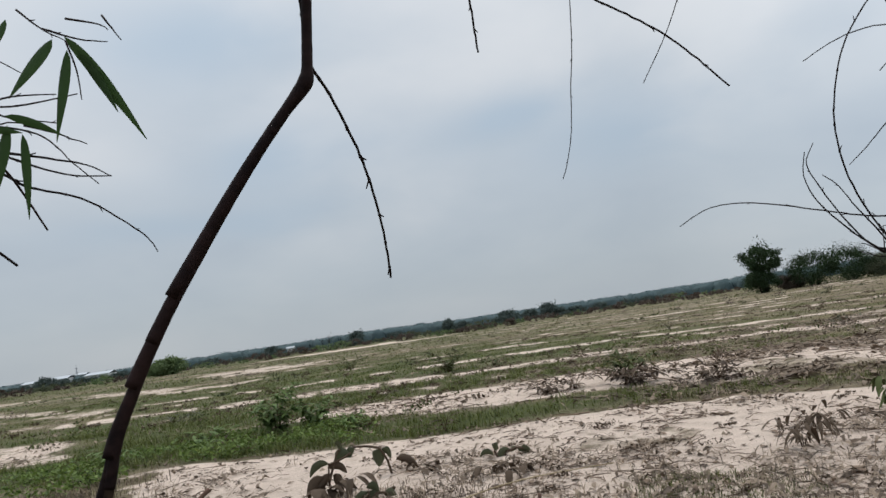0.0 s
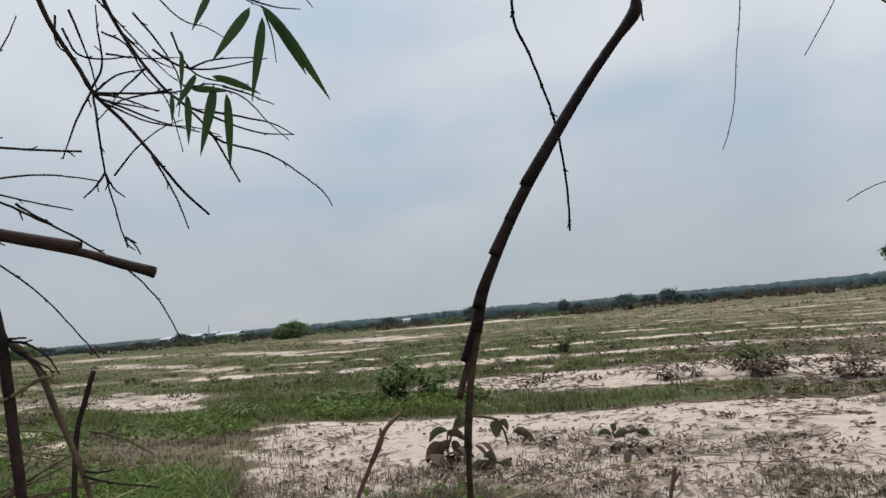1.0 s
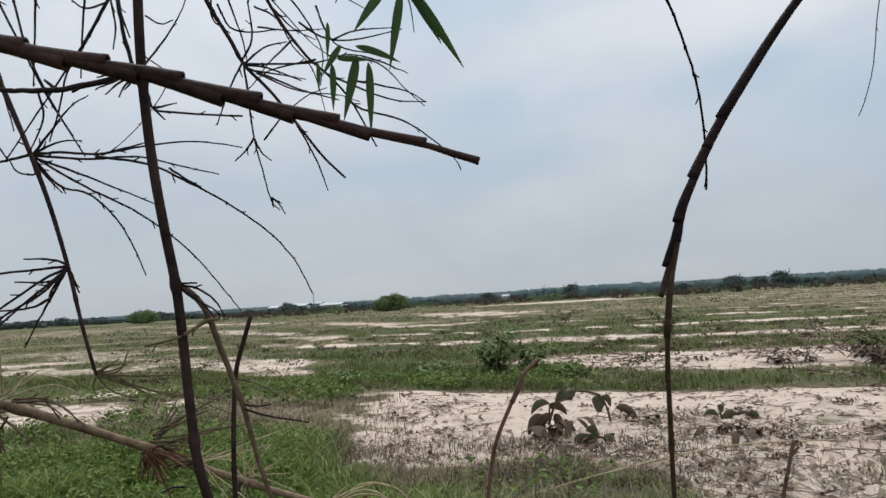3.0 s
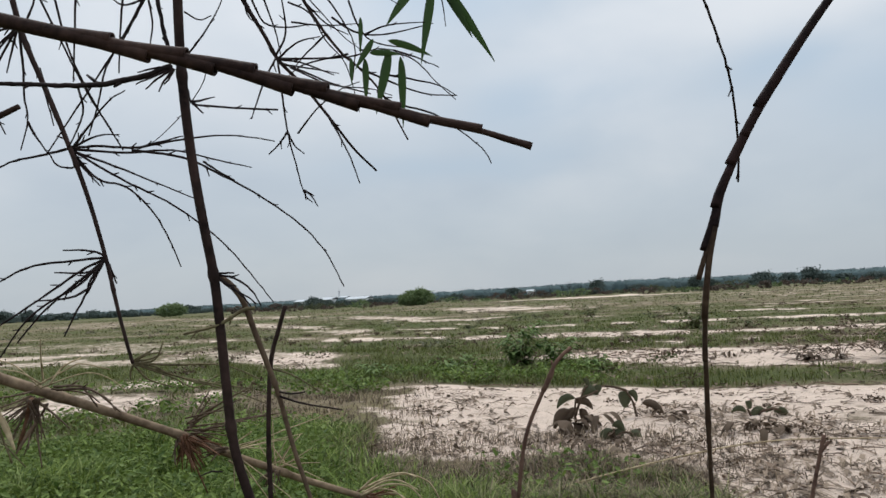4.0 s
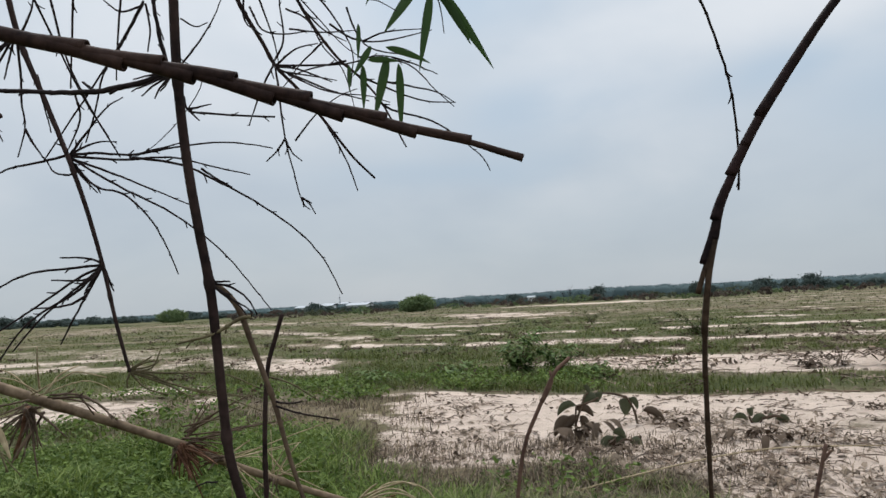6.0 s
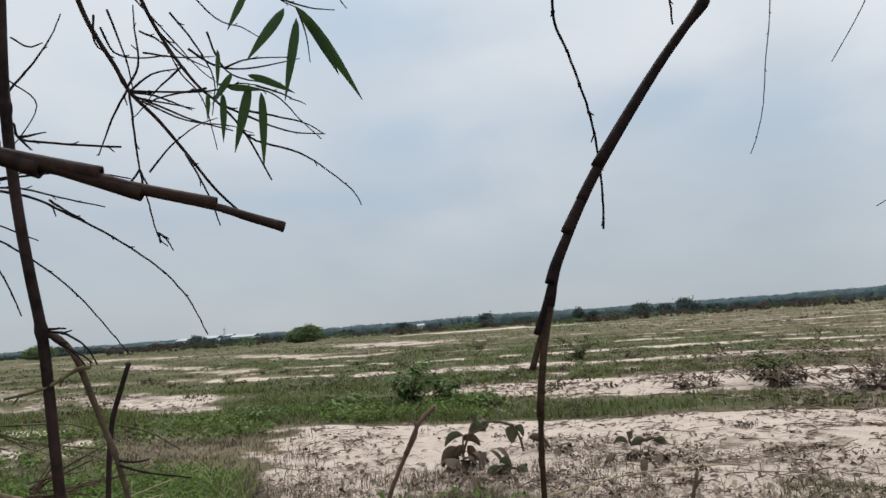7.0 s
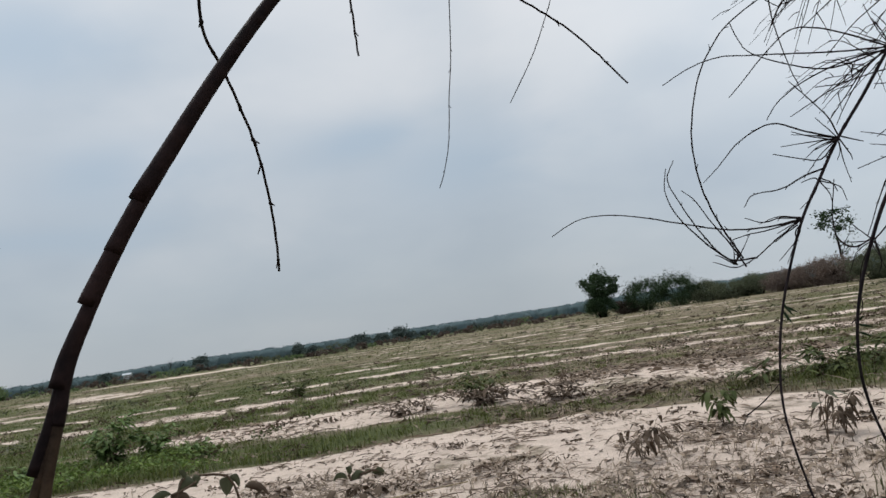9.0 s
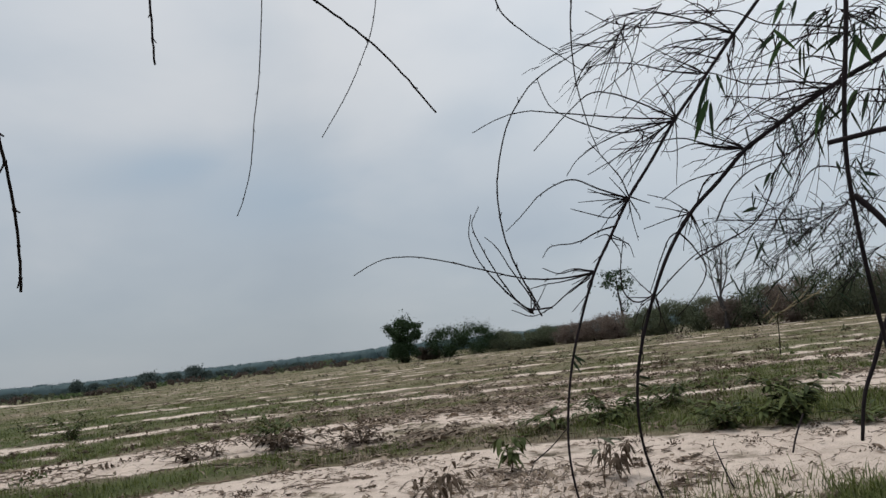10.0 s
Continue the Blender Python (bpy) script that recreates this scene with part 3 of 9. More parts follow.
def grow_grass(name, count, r0, r1, power, tall, wide, label, keep=0.0, th=(-57, 58), thin=0.12, dead=0.0, mat=None):
    x, y = scatter(count, r0, r1, th[0], th[1], power)
    sand = sandiness(x, y)
    green = greenness(x, y) - 0.4 * np.clip(sand * 4, 0, 1)
    tuft = fbm(x * 1.7, y * 1.7, 90, 3)
    ok = rng.random(len(x)) < np.clip(np.clip(1 - sand * 2.2, 0, 1) * np.clip((tuft - 0.34) * 4.0, thin, 1) * (np.clip((fbm(x * 5.5, y * 5.5, 97, 2) - 0.33) * 4.5, 0.22, 1) if r0 < 12 else 0.6) + keep, 0, 1)
    x, y, green, tuft = x[ok], y[ok], green[ok], tuft[ok]
    n = len(x)
    h = tall * rng.uniform(0.40, 1.25, n) * (0.55 + 0.9 * tuft) * (0.6 + 0.5 * green)
    dry = np.clip((0.62 - green) * 2.2 + dead + (fbm(x * 2.1, y * 2.1, 99, 2) - 0.5) * 1.3 + rng.normal(0, 0.26, n), 0, 1)
    blades(name, x, y, h, wide * rng.uniform(0.6, 1.3, n), dry, label, mat or (GRASS if r0 < 8 and r1 < 12 else ROUGH_GRASS))


grow_grass("grass", 190000, 2.6, 8.0, 1.3, 0.10, 0.0075, "short green and straw grass blades on sandy soil", thin=0.3)
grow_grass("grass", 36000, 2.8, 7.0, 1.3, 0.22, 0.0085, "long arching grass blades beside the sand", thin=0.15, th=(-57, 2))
grow_grass("grass", 38000, 3.2, 7.6, 1.3, 0.18, 0.016, "broad bright green grass blades beside the sand", thin=0.05, th=(-57, -3))
grow_grass("dry_grass", 30000, 4.3, 6.9, 1.3, 0.15, 0.0060, "purplish-brown dry grass before the sandy strip", keep=0.10, th=(-30, -3), thin=0.5, dead=1.1)
grow_grass("dry_grass", 9000, 6.0, 10.5, 1.3, 0.13, 0.009, "low purplish-brown withered growth at the end of the strip", keep=0.14, th=(-33, -20), thin=0.4, dead=1.0)
grow_grass("dry_grass", 9000, 4.0, 7.0, 1.3, 0.17, 0.0065, "sparse dry reddish-brown stalks standing on the sand", keep=0.16, th=(-28, 44), thin=0.3, dead=0.9)
grow_grass("grass", 70000, 0.7, 3.0, 1.5, 0.11, 0.008, "short green and straw grass under the bamboo", thin=0.3, th=(-60, 66))
grow_grass("grass", 60000, 0.7, 9.0, 1.5, 0.11, 0.009, "short green and straw grass under the bamboo", thin=0.3, th=(54, 312))
grow_grass("grass", 16000, 8.5, 40.0, 1.3, 0.14, 0.04, "rough grass of the field behind the bamboo", thin=0.2, th=(56, 310))
grow_grass("dry_grass", 9000, 5.0, 6.0, 1.3, 0.10, 0.007, "dull olive grass tuft on the sand", keep=0.22, th=(12, 24), thin=0.4, dead=-1.3, mat=ROUGH_GRASS)
grow_grass("grass", 9000, 5.0, 6.6, 1.3, 0.22, 0.009, "dark green grass tufts on the sand", keep=0.12, th=(38, 58), thin=0.2, dead=-0.7, mat=ROUGH_GRASS)
grow_grass("grass", 5000, 9.4, 12.2, 1.3, 0.20, 0.013, "long dark green grass beside the weeds", th=(30, 54), thin=0.4, dead=0.0, mat=ROUGH_GRASS)
grow_grass("grass", 30000, 3.4, 5.9, 1.3, 0.15, 0.011, "dark green grass clumps at the edge of the sand", th=(-22, 1), thin=0.05, dead=-0.6, mat=GRASS)
grow_grass("dry_grass", 5200, 5.2, 6.7, 1.3, 0.16, 0.007, "brown dead stalks at the rim of the grass", keep=0.25, th=(-20, 4), thin=0.3, dead=1.0)
grow_grass("grass", 190000, 7.5, 20.0, 1.2, 0.12, 0.013, "rough green grass between the sandy strips", thin=0.25)
grow_grass("grass", 270000, 19.0, 60.0, 1.1, 0.085, 0.026, "rough olive grass between the sandy strips", thin=0.25)
grow_grass("grass", 90000, 58.0, 190.0, 1.1, 0.16, 0.09, "far olive grass of the field", thin=0.3)

# ---- dead leaves, twigs and clods strewn on the sand ----


def strew(name, count, r0, r1, power, size, label, th=(-40, 56), bare=0.15, sticks=0.6):
    x, y = scatter(count, r0, r1, th[0], th[1], power)
    sand = sandiness(x, y)
    heap = fbm(x * 0.8, y * 0.8, 120, 4) + 0.55 * (fbm(x * 2.6, y * 2.6, 130, 2) - 0.5) + 0.03 + np.interp(np.degrees(np.arctan2(x, y)), (-20, 10, 20, 34, 42, 56), (0, 0, 0.0, -0.02, -0.10, -0.10)) * (np.hypot(x, y) < 10) + np.interp(np.hypot(x, y), (5.5, 7.4, 8.2, 9.8, 10.2), (0.08, 0.06, -0.12, -0.12, 0.0))
    ok = rng.random(count) < np.clip((heap - 0.50) * 3.4, 0.035, 0.85) * np.clip(sand + bare, 0, 1)
    x, y = x[ok], y[ok]
    n = len(x)
    z = height(x, y) + 0.004
    a = rng.uniform(0, 2 * math.pi, n)
    stick = rng.random(n) < sticks
    long = size * np.where(stick, rng.uniform(1.0, 3.2, n), rng.uniform(0.5, 1.3, n))
    wide = size * np.where(stick, 0.10, rng.uniform(0.25, 0.5, n))
    rise = np.minimum(size, 0.09) * rng.uniform(0.03, 0.5, n)
    d = np.stack((np.cos(a), np.sin(a), np.abs(rng.normal(0, 0.10, n))), -1) * long[:, None]
    s = np.stack((-np.sin(a), np.cos(a), rng.normal(0, 0.4, n)), -1) * wide[:, None] / 2
    c = np.stack((x, y, z), -1)
    up = np.zeros((n, 3))
    up[:, 2] = rise
    verts = np.stack((c - s * 0.4, c + s * 0.4, c + d * 0.5 + s + up, c + d * 0.5 - s + up, c + d + up * 0.3 + s * 0.2, c + d + up * 0.3 - s * 0.2), 1).reshape(-1, 3)
    me = bpy.data.meshes.new(name)
    me.vertices.add(n * 6)
    me.vertices.foreach_set("co", verts.astype(np.float32).ravel())
    o = np.arange(n)[:, None] * 6
    me.loops.add(n * 8)
    me.loops.foreach_set("vertex_index", np.concatenate((o + np.array([0, 1, 2, 3]), o + np.array([3, 2, 4, 5])), 1).ravel().astype(np.int32))
    me.polygons.add(n * 2)
    me.polygons.foreach_set("loop_start", (np.arange(n * 2) * 4).astype(np.int32))
    me.update(calc_edges=True)
    me.materials.append(LITTER)
    tagged(new(name, me), label, "litter", kind="stuff")


def strew_sticks(name, count, r0, r1, th, long, thick, label, mat):
    """Crooked dead sticks and stalks lying on the sand, one object."""
    x, y = scatter(count, r0, r1, th[0], th[1], 1.4)
    heap = 0.45 * fbm(x * 0.7, y * 0.7, 160, 2) + 0.55 * fbm(x * 2.6, y * 2.6, 165, 2)
    ok = rng.random(count) < np.clip((heap - 0.50) * 3.2, 0.06, 1) * np.clip(sandiness(x, y) + 0.25, 0, 1)
    x, y = x[ok], y[ok]
    n = len(x)
    a = rng.uniform(0, 2 * math.pi, n)
    size = long * rng.uniform(0.4, 1.5, n)
    px, py, rows = x.copy(), y.copy(), []
    for k in range(4):
        r = thick * rng.uniform(0.5, 1.2, n) * (1 - 0.2 * k)
        z = height(px, py) + 0.010 + np.abs(rng.normal(0, 0.012, n)) * (k > 0)
        for q in range(3):
            u = 2.1 * q
            rows.append(np.stack((px - np.sin(a) * r * math.cos(u), py + np.cos(a) * r * math.cos(u), z + r * math.sin(u)), -1))
        px, py = px + np.cos(a) * size / 3, py + np.sin(a) * size / 3
        a = a + rng.normal(0, 0.45, n)
    verts = np.stack(rows, 1).reshape(-1, 3)
    unit = [(k * 3 + q, k * 3 + (q + 1) % 3, k * 3 + 3 + (q + 1) % 3, k * 3 + 3 + q) for k in range(3) for q in range(3)]
    faces = (np.arange(n)[:, None, None] * 12 + np.array(unit)[None]).reshape(-1, 4)
    tagged(new(name, mesh_from(name, verts, faces.tolist(), mat, False)), label, "litter", kind="stuff")


def strew_leaves(name, count, r0, r1, th, size, label, mat):
    """Curled dead leaves lying in drifts."""
    x, y = scatter(count, r0, r1, th[0], th[1], 1.4)
    heap = 0.45 * fbm(x * 0.7, y * 0.7, 160, 2) + 0.55 * fbm(x * 2.6, y * 2.6, 165, 2)
    ok = rng.random(count) < np.clip((heap - 0.51) * 3.6, 0.05, 1) * np.clip(sandiness(x, y) + 0.2, 0, 1)
    x, y = x[ok], y[ok]
    chunks = []
    for px, py, pz, turn, grow in zip(x, y, height(x, y), rng.uniform(0, 6.283, len(x)), rng.uniform(0.5, 1.4, len(x))):
        v, f = round_leaf((px, py, pz + 0.008), (math.cos(turn), math.sin(turn), random.uniform(0.0, 0.5)), size * grow, size * grow * random.uniform(0.3, 0.6), random.uniform(0.0, 0.5), 3)
        chunks.append((v, f))
    tagged(new(name, mesh_from(name, *joined(chunks), mat)), label, "litter", kind="stuff")


strew("leaf_litter", 14000, 4.2, 11.0, 1.4, 0.080, "dry brown leaves and twigs strewn over the sand", bare=0.3, sticks=0.3)
strew("leaf_litter", 14000, 4.2, 11.0, 1.4, 0.034, "dry brown leaves and twigs strewn over the sand", bare=0.3, sticks=0.4)
strew("leaf_litter", 9000, 4.2, 11.0, 1.4, 0.11, "long dry stems and dead leaves on the sand", bare=0.2, sticks=0.88)
strew("dry_brush", 18000, 9.6, 26.0, 1.2, 0.17, "tangle of dry stems over sand and turf", th=(8, 58), bare=0.9)
strew("dry_brush", 6000, 11.0, 17.0, 1.2, 0.18, "brown tangle of withered stems on the second strip", th=(16, 37), bare=0.9)
strew("leaf_litter", 44000, 10.5, 26.0, 1.3, 0.12, "dry brown leaves and twigs strewn over the sand", bare=0.3)
strew("leaf_litter", 24000, 25.0, 75.0, 1.1, 0.17, "dry brush strewn between the far rows", bare=0.35)

# ---- weeds and seedlings ----


def round_leaf(base, way, length, width, droop=0.25, cells=5):
    """A broad leaf with a rib, cupped and drooping."""
    way = Vector(way).normalized()
    side = way.cross(Vector((0, 0, 1)))
    side = side.normalized() if side.length > 0.05 else Vector((1, 0, 0))
    fold = side.cross(way).normalized()
    verts, faces = [], []
    for i in range(cells + 1):
        s = i / cells
        w = width * 0.5 * math.sin(math.pi * (0.06 + 0.90 * s)) ** 0.65
        mid = Vector(base) + way * length * s - Vector((0, 0, 1)) * droop * length * s * s
        verts += [mid - side * w + fold * w * 0.3, mid, mid + side * w + fold * w * 0.3]
    for i in range(cells):
        a = i * 3
        faces += [(a, a + 1, a + 4, a + 3), (a + 1, a + 2, a + 5, a + 4)]
    return verts, faces


def leaf_cards(centres, size, tilt=1.0):
    """Small leaves of random turn at the given places, as one mesh."""
    n = len(centres)
    a = rng.normal(0, 1, (n, 3))
    a /= np.linalg.norm(a, axis=1, keepdims=True)
    b = np.cross(a, rng.normal(0, 1, (n, 3)))
    b /= np.linalg.norm(b, axis=1, keepdims=True)
    s = (size * rng.uniform(0.6, 1.4, n))[:, None]
    c = np.asarray(centres)
    verts = np.stack((c - a * s, c + b * s * 0.5, c + a * s, c - b * s * 0.5), 1).reshape(-1, 3)
    faces = np.arange(n * 4).reshape(n, 4)
    return verts, faces.tolist()


def ground_at(x, y):
    return float(height(np.array([x]), np.array([y]))[0])


def sprout(name, x, y, tall, spread, leaves, size, mat, label, slim=0.55, single=True, droop=0.35, stems=4):
    """A low plant: a few bent stems from one root, leaves along them."""
    z = ground_at(x, y) - 0.015
    root = thing(name, (x, y, z), label, "plant", "weeds of the field")
    chunks = []
    for k in range(stems):
        a = 2 * math.pi * (k + random.random()) / stems
        reach = spread * random.uniform(0.35, 1.0)
        rise = tall * random.uniform(0.35 if stems > 7 else 0.55, 1.0)
        p0 = Vector((x, y, z))
        p1 = p0 + Vector((math.cos(a) * reach * 0.35, math.sin(a) * reach * 0.35, rise * 0.7))
        p2 = p0 + Vector((math.cos(a) * reach, math.sin(a) * reach, rise))
        path = curve_points([p0, p1, p2], 4)
        r = max(0.0035, tall * 0.010)
        v, f = tube(path, [r * (1 - 0.6 * i / (len(path) - 1)) for i in range(len(path))], 5)
        child(new("stem", mesh_from("stem", v, f, DRY)), root)
        for q in range(max(1, leaves // stems)):
            i = random.randrange(1 if stems > 7 else max(1, len(path) // 3), len(path))
            b = a + random.gauss(0, 1.1)
            way = Vector((math.cos(b), math.sin(b), random.uniform(-0.15, 0.75)))
            part = round_leaf(path[i], way, size * random.uniform(0.7, 1.2), size * slim * random.uniform(0.8, 1.2), droop * random.uniform(0.5, 1.6))
            if single:
                child(new("leaf", mesh_from("leaf", *part, mat)), root)
            else:
                chunks.append(part)
    if chunks:
        child(new("foliage", mesh_from("foliage", *joined(chunks), mat)), root)
    return root


random.seed(11)
sprout("wilted_plant", -1.15, 6.75, 0.17, 0.42, 34, 0.17, WILT, "heap of wilted grey-brown leaves on the sand", 0.42, droop=0.7, stems=7)
sprout("wilted_plant", -0.35, 7.3, 0.10, 0.26, 14, 0.14, WILT, "few wilted brown leaves lying on the sand", 0.4, droop=0.6, stems=4)
sprout("wilted_plant", 0.38, 6.6, 0.12, 0.42, 24, 0.14, WILT, "flat patch of wilted brown leaves on the sand", 0.4, droop=0.7, stems=6)
sprout("wilted_plant", -0.85, 6.2, 0.12, 0.5, 26, 0.12, WILT, "flat patch of wilted brown leaves on the sand", 0.35, droop=0.7, stems=6)


def broad_leaf(parent, base, tip, width, mat, face):
    """One broad cupped leaf with a blunt curled tip, turned by face towards its light."""
    base, way = Vector(base), (Vector(tip) - Vector(base)) * 0.9
    side = way.cross(Vector(face)).normalized()
    fold = side.cross(way).normalized()
    verts, faces, cells = [], [], 8
    for i in range(cells + 1):
        s = i / cells
        w = width * 0.54 * math.sin(math.pi * (0.03 + 0.94 * s ** 0.85)) ** 0.6
        mid = base + way * (s - 0.10 * s ** 3) + Vector((0, 0, way.length * (0.42 * (s - s * s) - 0.10 * s ** 3)))
        for q in (-1.0, -0.55, 0.0, 0.55, 1.0):
            wave = 0.10 * math.sin(9.0 * s + 2.5 * q + 40 * width)
            verts.append(mid + side * w * q * (1 - 0.15 * q * q) + fold * w * (0.75 * q * q + wave * abs(q)))
    for i in range(cells):
        for q in range(4):
            a = i * 5 + q
            faces.append((a, a + 1, a + 6, a + 5))
    return child(new("leaf", mesh_from("leaf", verts, faces, mat)), parent)


sprout("wilted_plant", 2.6, 6.0, 0.30, 0.26, 44, 0.11, WILT, "withered upright plant with curled brown leaves", 0.26, droop=0.9, stems=6)
sprout("weed", 3.79, 6.76, 0.36, 0.20, 70, 0.13, SHRUB, "drooping dark green plant on bare sand", 0.36, droop=0.7, stems=6)
sprout("wilted_plant", 3.05, 6.7, 0.22, 0.4, 34, 0.11, WILT, "withered sprawling plant on bare sand", 0.35, droop=0.8, stems=6)
sprout("wilted_plant", 4.17, 5.58, 0.34, 0.22, 110, 0.085, WILT, "withered bush with hanging brown leaves", 0.30, droop=1.0, stems=7)
sprout("sapling", 3.9, 5.45, 0.52, 0.12, 4, 0.14, WEED, "thin sapling with two leaves leaning over the sand", 0.4, stems=2)
def weed_at(px, py, tall, spread, count, mat, lab):
    big = math.hypot(px, py) > 8.5
    sprout("weed", px, py, tall, spread, count, 0.19 if big else 0.15, mat, lab, 0.27, single=False, droop=0.3, stems=10)


weed_at(7.3, 6.4, 0.58, 0.55, 420, SHRUB, "bushy dark green weed on the sand")
weed_at(6.75, 6.9, 0.36, 0.55, 150, SHRUB, "spreading green weed in the turf")
weed_at(6.7, 8.9, 0.42, 0.75, 230, SHRUB, "sprawling dark green weed beside the sand")
weed_at(5.9, 9.2, 0.36, 0.6, 90, SHRUB, "half withered weed beside the sand")
weed_at(8.4, 9.6, 0.44, 0.8, 170, SHRUB, "sprawling dark green weed beside the sand")
weed_at(7.6, 5.7, 0.24, 0.5, 60, SHRUB, "withered weed on the sand")
weed_at(3.1, 13.6, 0.52, 0.8, 260, SHRUB, "tall withered brush between the rows")
weed_at(2.9, 12.4, 0.34, 0.8, 240, WILT, "olive brush between the rows")
weed_at(3.9, 11.5, 0.35, 0.9, 120, WILT, "withered brush between the rows")
weed_at(1.6, 13.0, 0.4, 0.7, 90, WILT, "dark brush between the rows")
weed_at(-2.85, 12.6, 0.80, 0.48, 420, GREENWEED, "tall green weed in the grass")
weed_at(-2.3, 12.9, 0.5, 0.45, 260, GREENWEED, "green weed in the grass")
weed_at(0.0, 23.6, 0.70, 0.8, 320, SHRUB, "dark green bushy weed")
weed_at(1.5, 23.2, 0.4, 0.6, 60, SHRUB, "dark green weed on the sandy field")
weed_at(2.05, 13.1, 0.45, 0.6, 44, WILT, "brownish weed on the sandy strip")
weed_at(-4.6, 37.0, 0.7, 1.1, 180, SHRUB, "dark green bushy weed")
weed_at(16.8, 19.3, 0.75, 0.8, 60, WILT, "reddish withered bush between the rows")
weed_at(10.5, 20.5, 0.45, 1.0, 44, WEED, "flat green weed patch")
weed_at(21.5, 58.0, 0.8, 1.0, 40, WEED, "far green weed on the sandy field")
weed_at(-0.15, 10.2, 0.3, 0.2, 14, WILT, "small withered weed in the grass")
weed_at(-9.0, 33.0, 0.6, 0.8, 40, WEED, "far green weed on the sandy field")
weed_at(9.0, 31.0, 0.6, 0.9, 40, WEED, "far green weed on the sandy field")
weed_at(-3.9, 12.2, 0.34, 0.5, 90, GREENWEED, "low fresh green weed in the grass")
weed_at(-5.2, 11.8, 0.3, 0.5, 80, GREENWEED, "low fresh green weed in the grass")
weed_at(-1.6, 12.0, 0.26, 0.45, 60, GREENWEED, "low fresh green weed in the grass")
weed_at(7.5, 9.1, 0.32, 0.7, 60, SHRUB, "sprawling dark green weed beside the sand")
weed_at(-6.5, 18.5, 0.35, 0.6, 40, WEED, "green weed in the grass")
weed_at(-1.5, 17.5, 0.3, 0.5, 30, WILT, "withered weed in the grass")
weed_at(5.0, 17.0, 0.35, 0.6, 36, WILT, "withered brush between the rows")
weed_at(12.4, 13.2, 0.4, 0.7, 40, WILT, "withered brush between the rows")


def small_leaves(centres, size):
    """Small oval leaves folded along the rib, mostly facing up, as one mesh."""
    n = len(centres)
    turn, lift = rng.uniform(0, 2 * math.pi, n), rng.normal(0.15, 0.45, n)
    a = np.stack((np.cos(turn) * np.cos(lift), np.sin(turn) * np.cos(lift), np.sin(lift)), -1)
    b = np.cross(a, np.array([0.0, 0.0, 1.0]) + rng.normal(0, 0.45, (n, 3)))
    b /= np.linalg.norm(b, axis=1, keepdims=True)
    up = np.cross(b, a)
    s = (size * rng.uniform(0.5, 1.5, n))[:, None]
    c = np.asarray(centres)
    verts = np.stack((c - a * s, c - a * s * 0.45 + b * s * 0.46 + up * s * 0.16, c + a * s * 0.35 + b * s * 0.42 + up * s * 0.14, c + a * s,
                      c + a * s * 0.35 - b * s * 0.42 + up * s * 0.14, c - a * s * 0.45 - b * s * 0.46 + up * s * 0.16), 1).reshape(-1, 3)
    o = np.arange(n)[:, None] * 6
    return verts, np.concatenate((o + np.array([0, 3, 2, 1]), o + np.array([0, 5, 4, 3]))).tolist()


def carpet(name, count, r0, r1, th0, th1, size, mat, label, tall=0.16, need=0.62):
    """Small round leaves of creeping weeds among the grass."""
    x, y = scatter(count, r0, r1, th0, th1, 1.2)
    ok = (fbm(x * 1.1, y * 1.1, 150, 3) + 0.25 * greenness(x, y) - 0.6 * sandiness(x, y) > need)
    x, y = x[ok], y[ok]
    z = height(x, y) + rng.uniform(0.02, tall, len(x))
    verts, faces = small_leaves(np.stack((x, y, z), -1), size)
    tagged(new(name, mesh_from(name, verts, faces, mat, False)), label, "weeds", kind="stuff")


carpet("ground_weeds", 46000, 3.0, 8.0, -57, -28, 0.017, CLOVER, "carpet of small bright green creeping weeds", 0.18, 0.61)
carpet("ground_weeds", 15000, 9.5, 13.5, -50, -8, 0.030, CLOVER, "small green creeping weeds between the strips")
carpet("ground_weeds", 9000, 4.0, 8.5, -57, -29, 0.024, CLOVER, "broad-leaved bright green weeds in the grass", 0.24, 0.6)
carpet("ground_weeds", 2500, 3.0, 6.5, -18, 2, 0.022, CLOVER, "few small green creeping weeds in the grass")

strew_sticks("stick_litter", 3000, 4.0, 10.5, (-28, 58), 0.14, 0.0055, "crooked dark dead sticks lying on the sand", LITTER_DARK)
strew_sticks("stick_litter", 500, 4.2, 10.0, (-20, 58), 0.42, 0.0060, "long dry stalks lying on the sand", LITTER_DARK)
strew_sticks("stick_litter", 4200, 10.0, 24.0, (-20, 60), 0.42, 0.010, "dark dead stalks lying between the strips", LITTER_DARK)
strew_leaves("curled_leaves", 9000, 4.2, 10.5, (-28, 58), 0.085, "curled dark brown dead leaves in drifts on the sand", LITTER_DARK)
strew_leaves("curled_leaves", 4000, 10.0, 20.0, (-20, 60), 0.17, "withered leaves and weeds on the second strip", LITTER_DARK)

strew_sticks("stick_litter", 1100, 4.8, 8.6, (8, 42), 0.22, 0.0065, "brown broken stalks in heaps on the sand", LITTER_DARK)
strew_sticks("stick_litter", 1400, 5.0, 9.5, (38, 58), 0.16, 0.0055, "brown broken stalks on the sand", LITTER_DARK)
strew_leaves("curled_leaves", 1100, 5.0, 9.5, (38, 58), 0.07, "curled brown dead leaves on the sand", LITTER_DARK)
strew_leaves("curled_leaves", 900, 4.8, 8.6, (8, 42), 0.10, "curled brown dead leaves in heaps on the sand", LITTER_DARK)


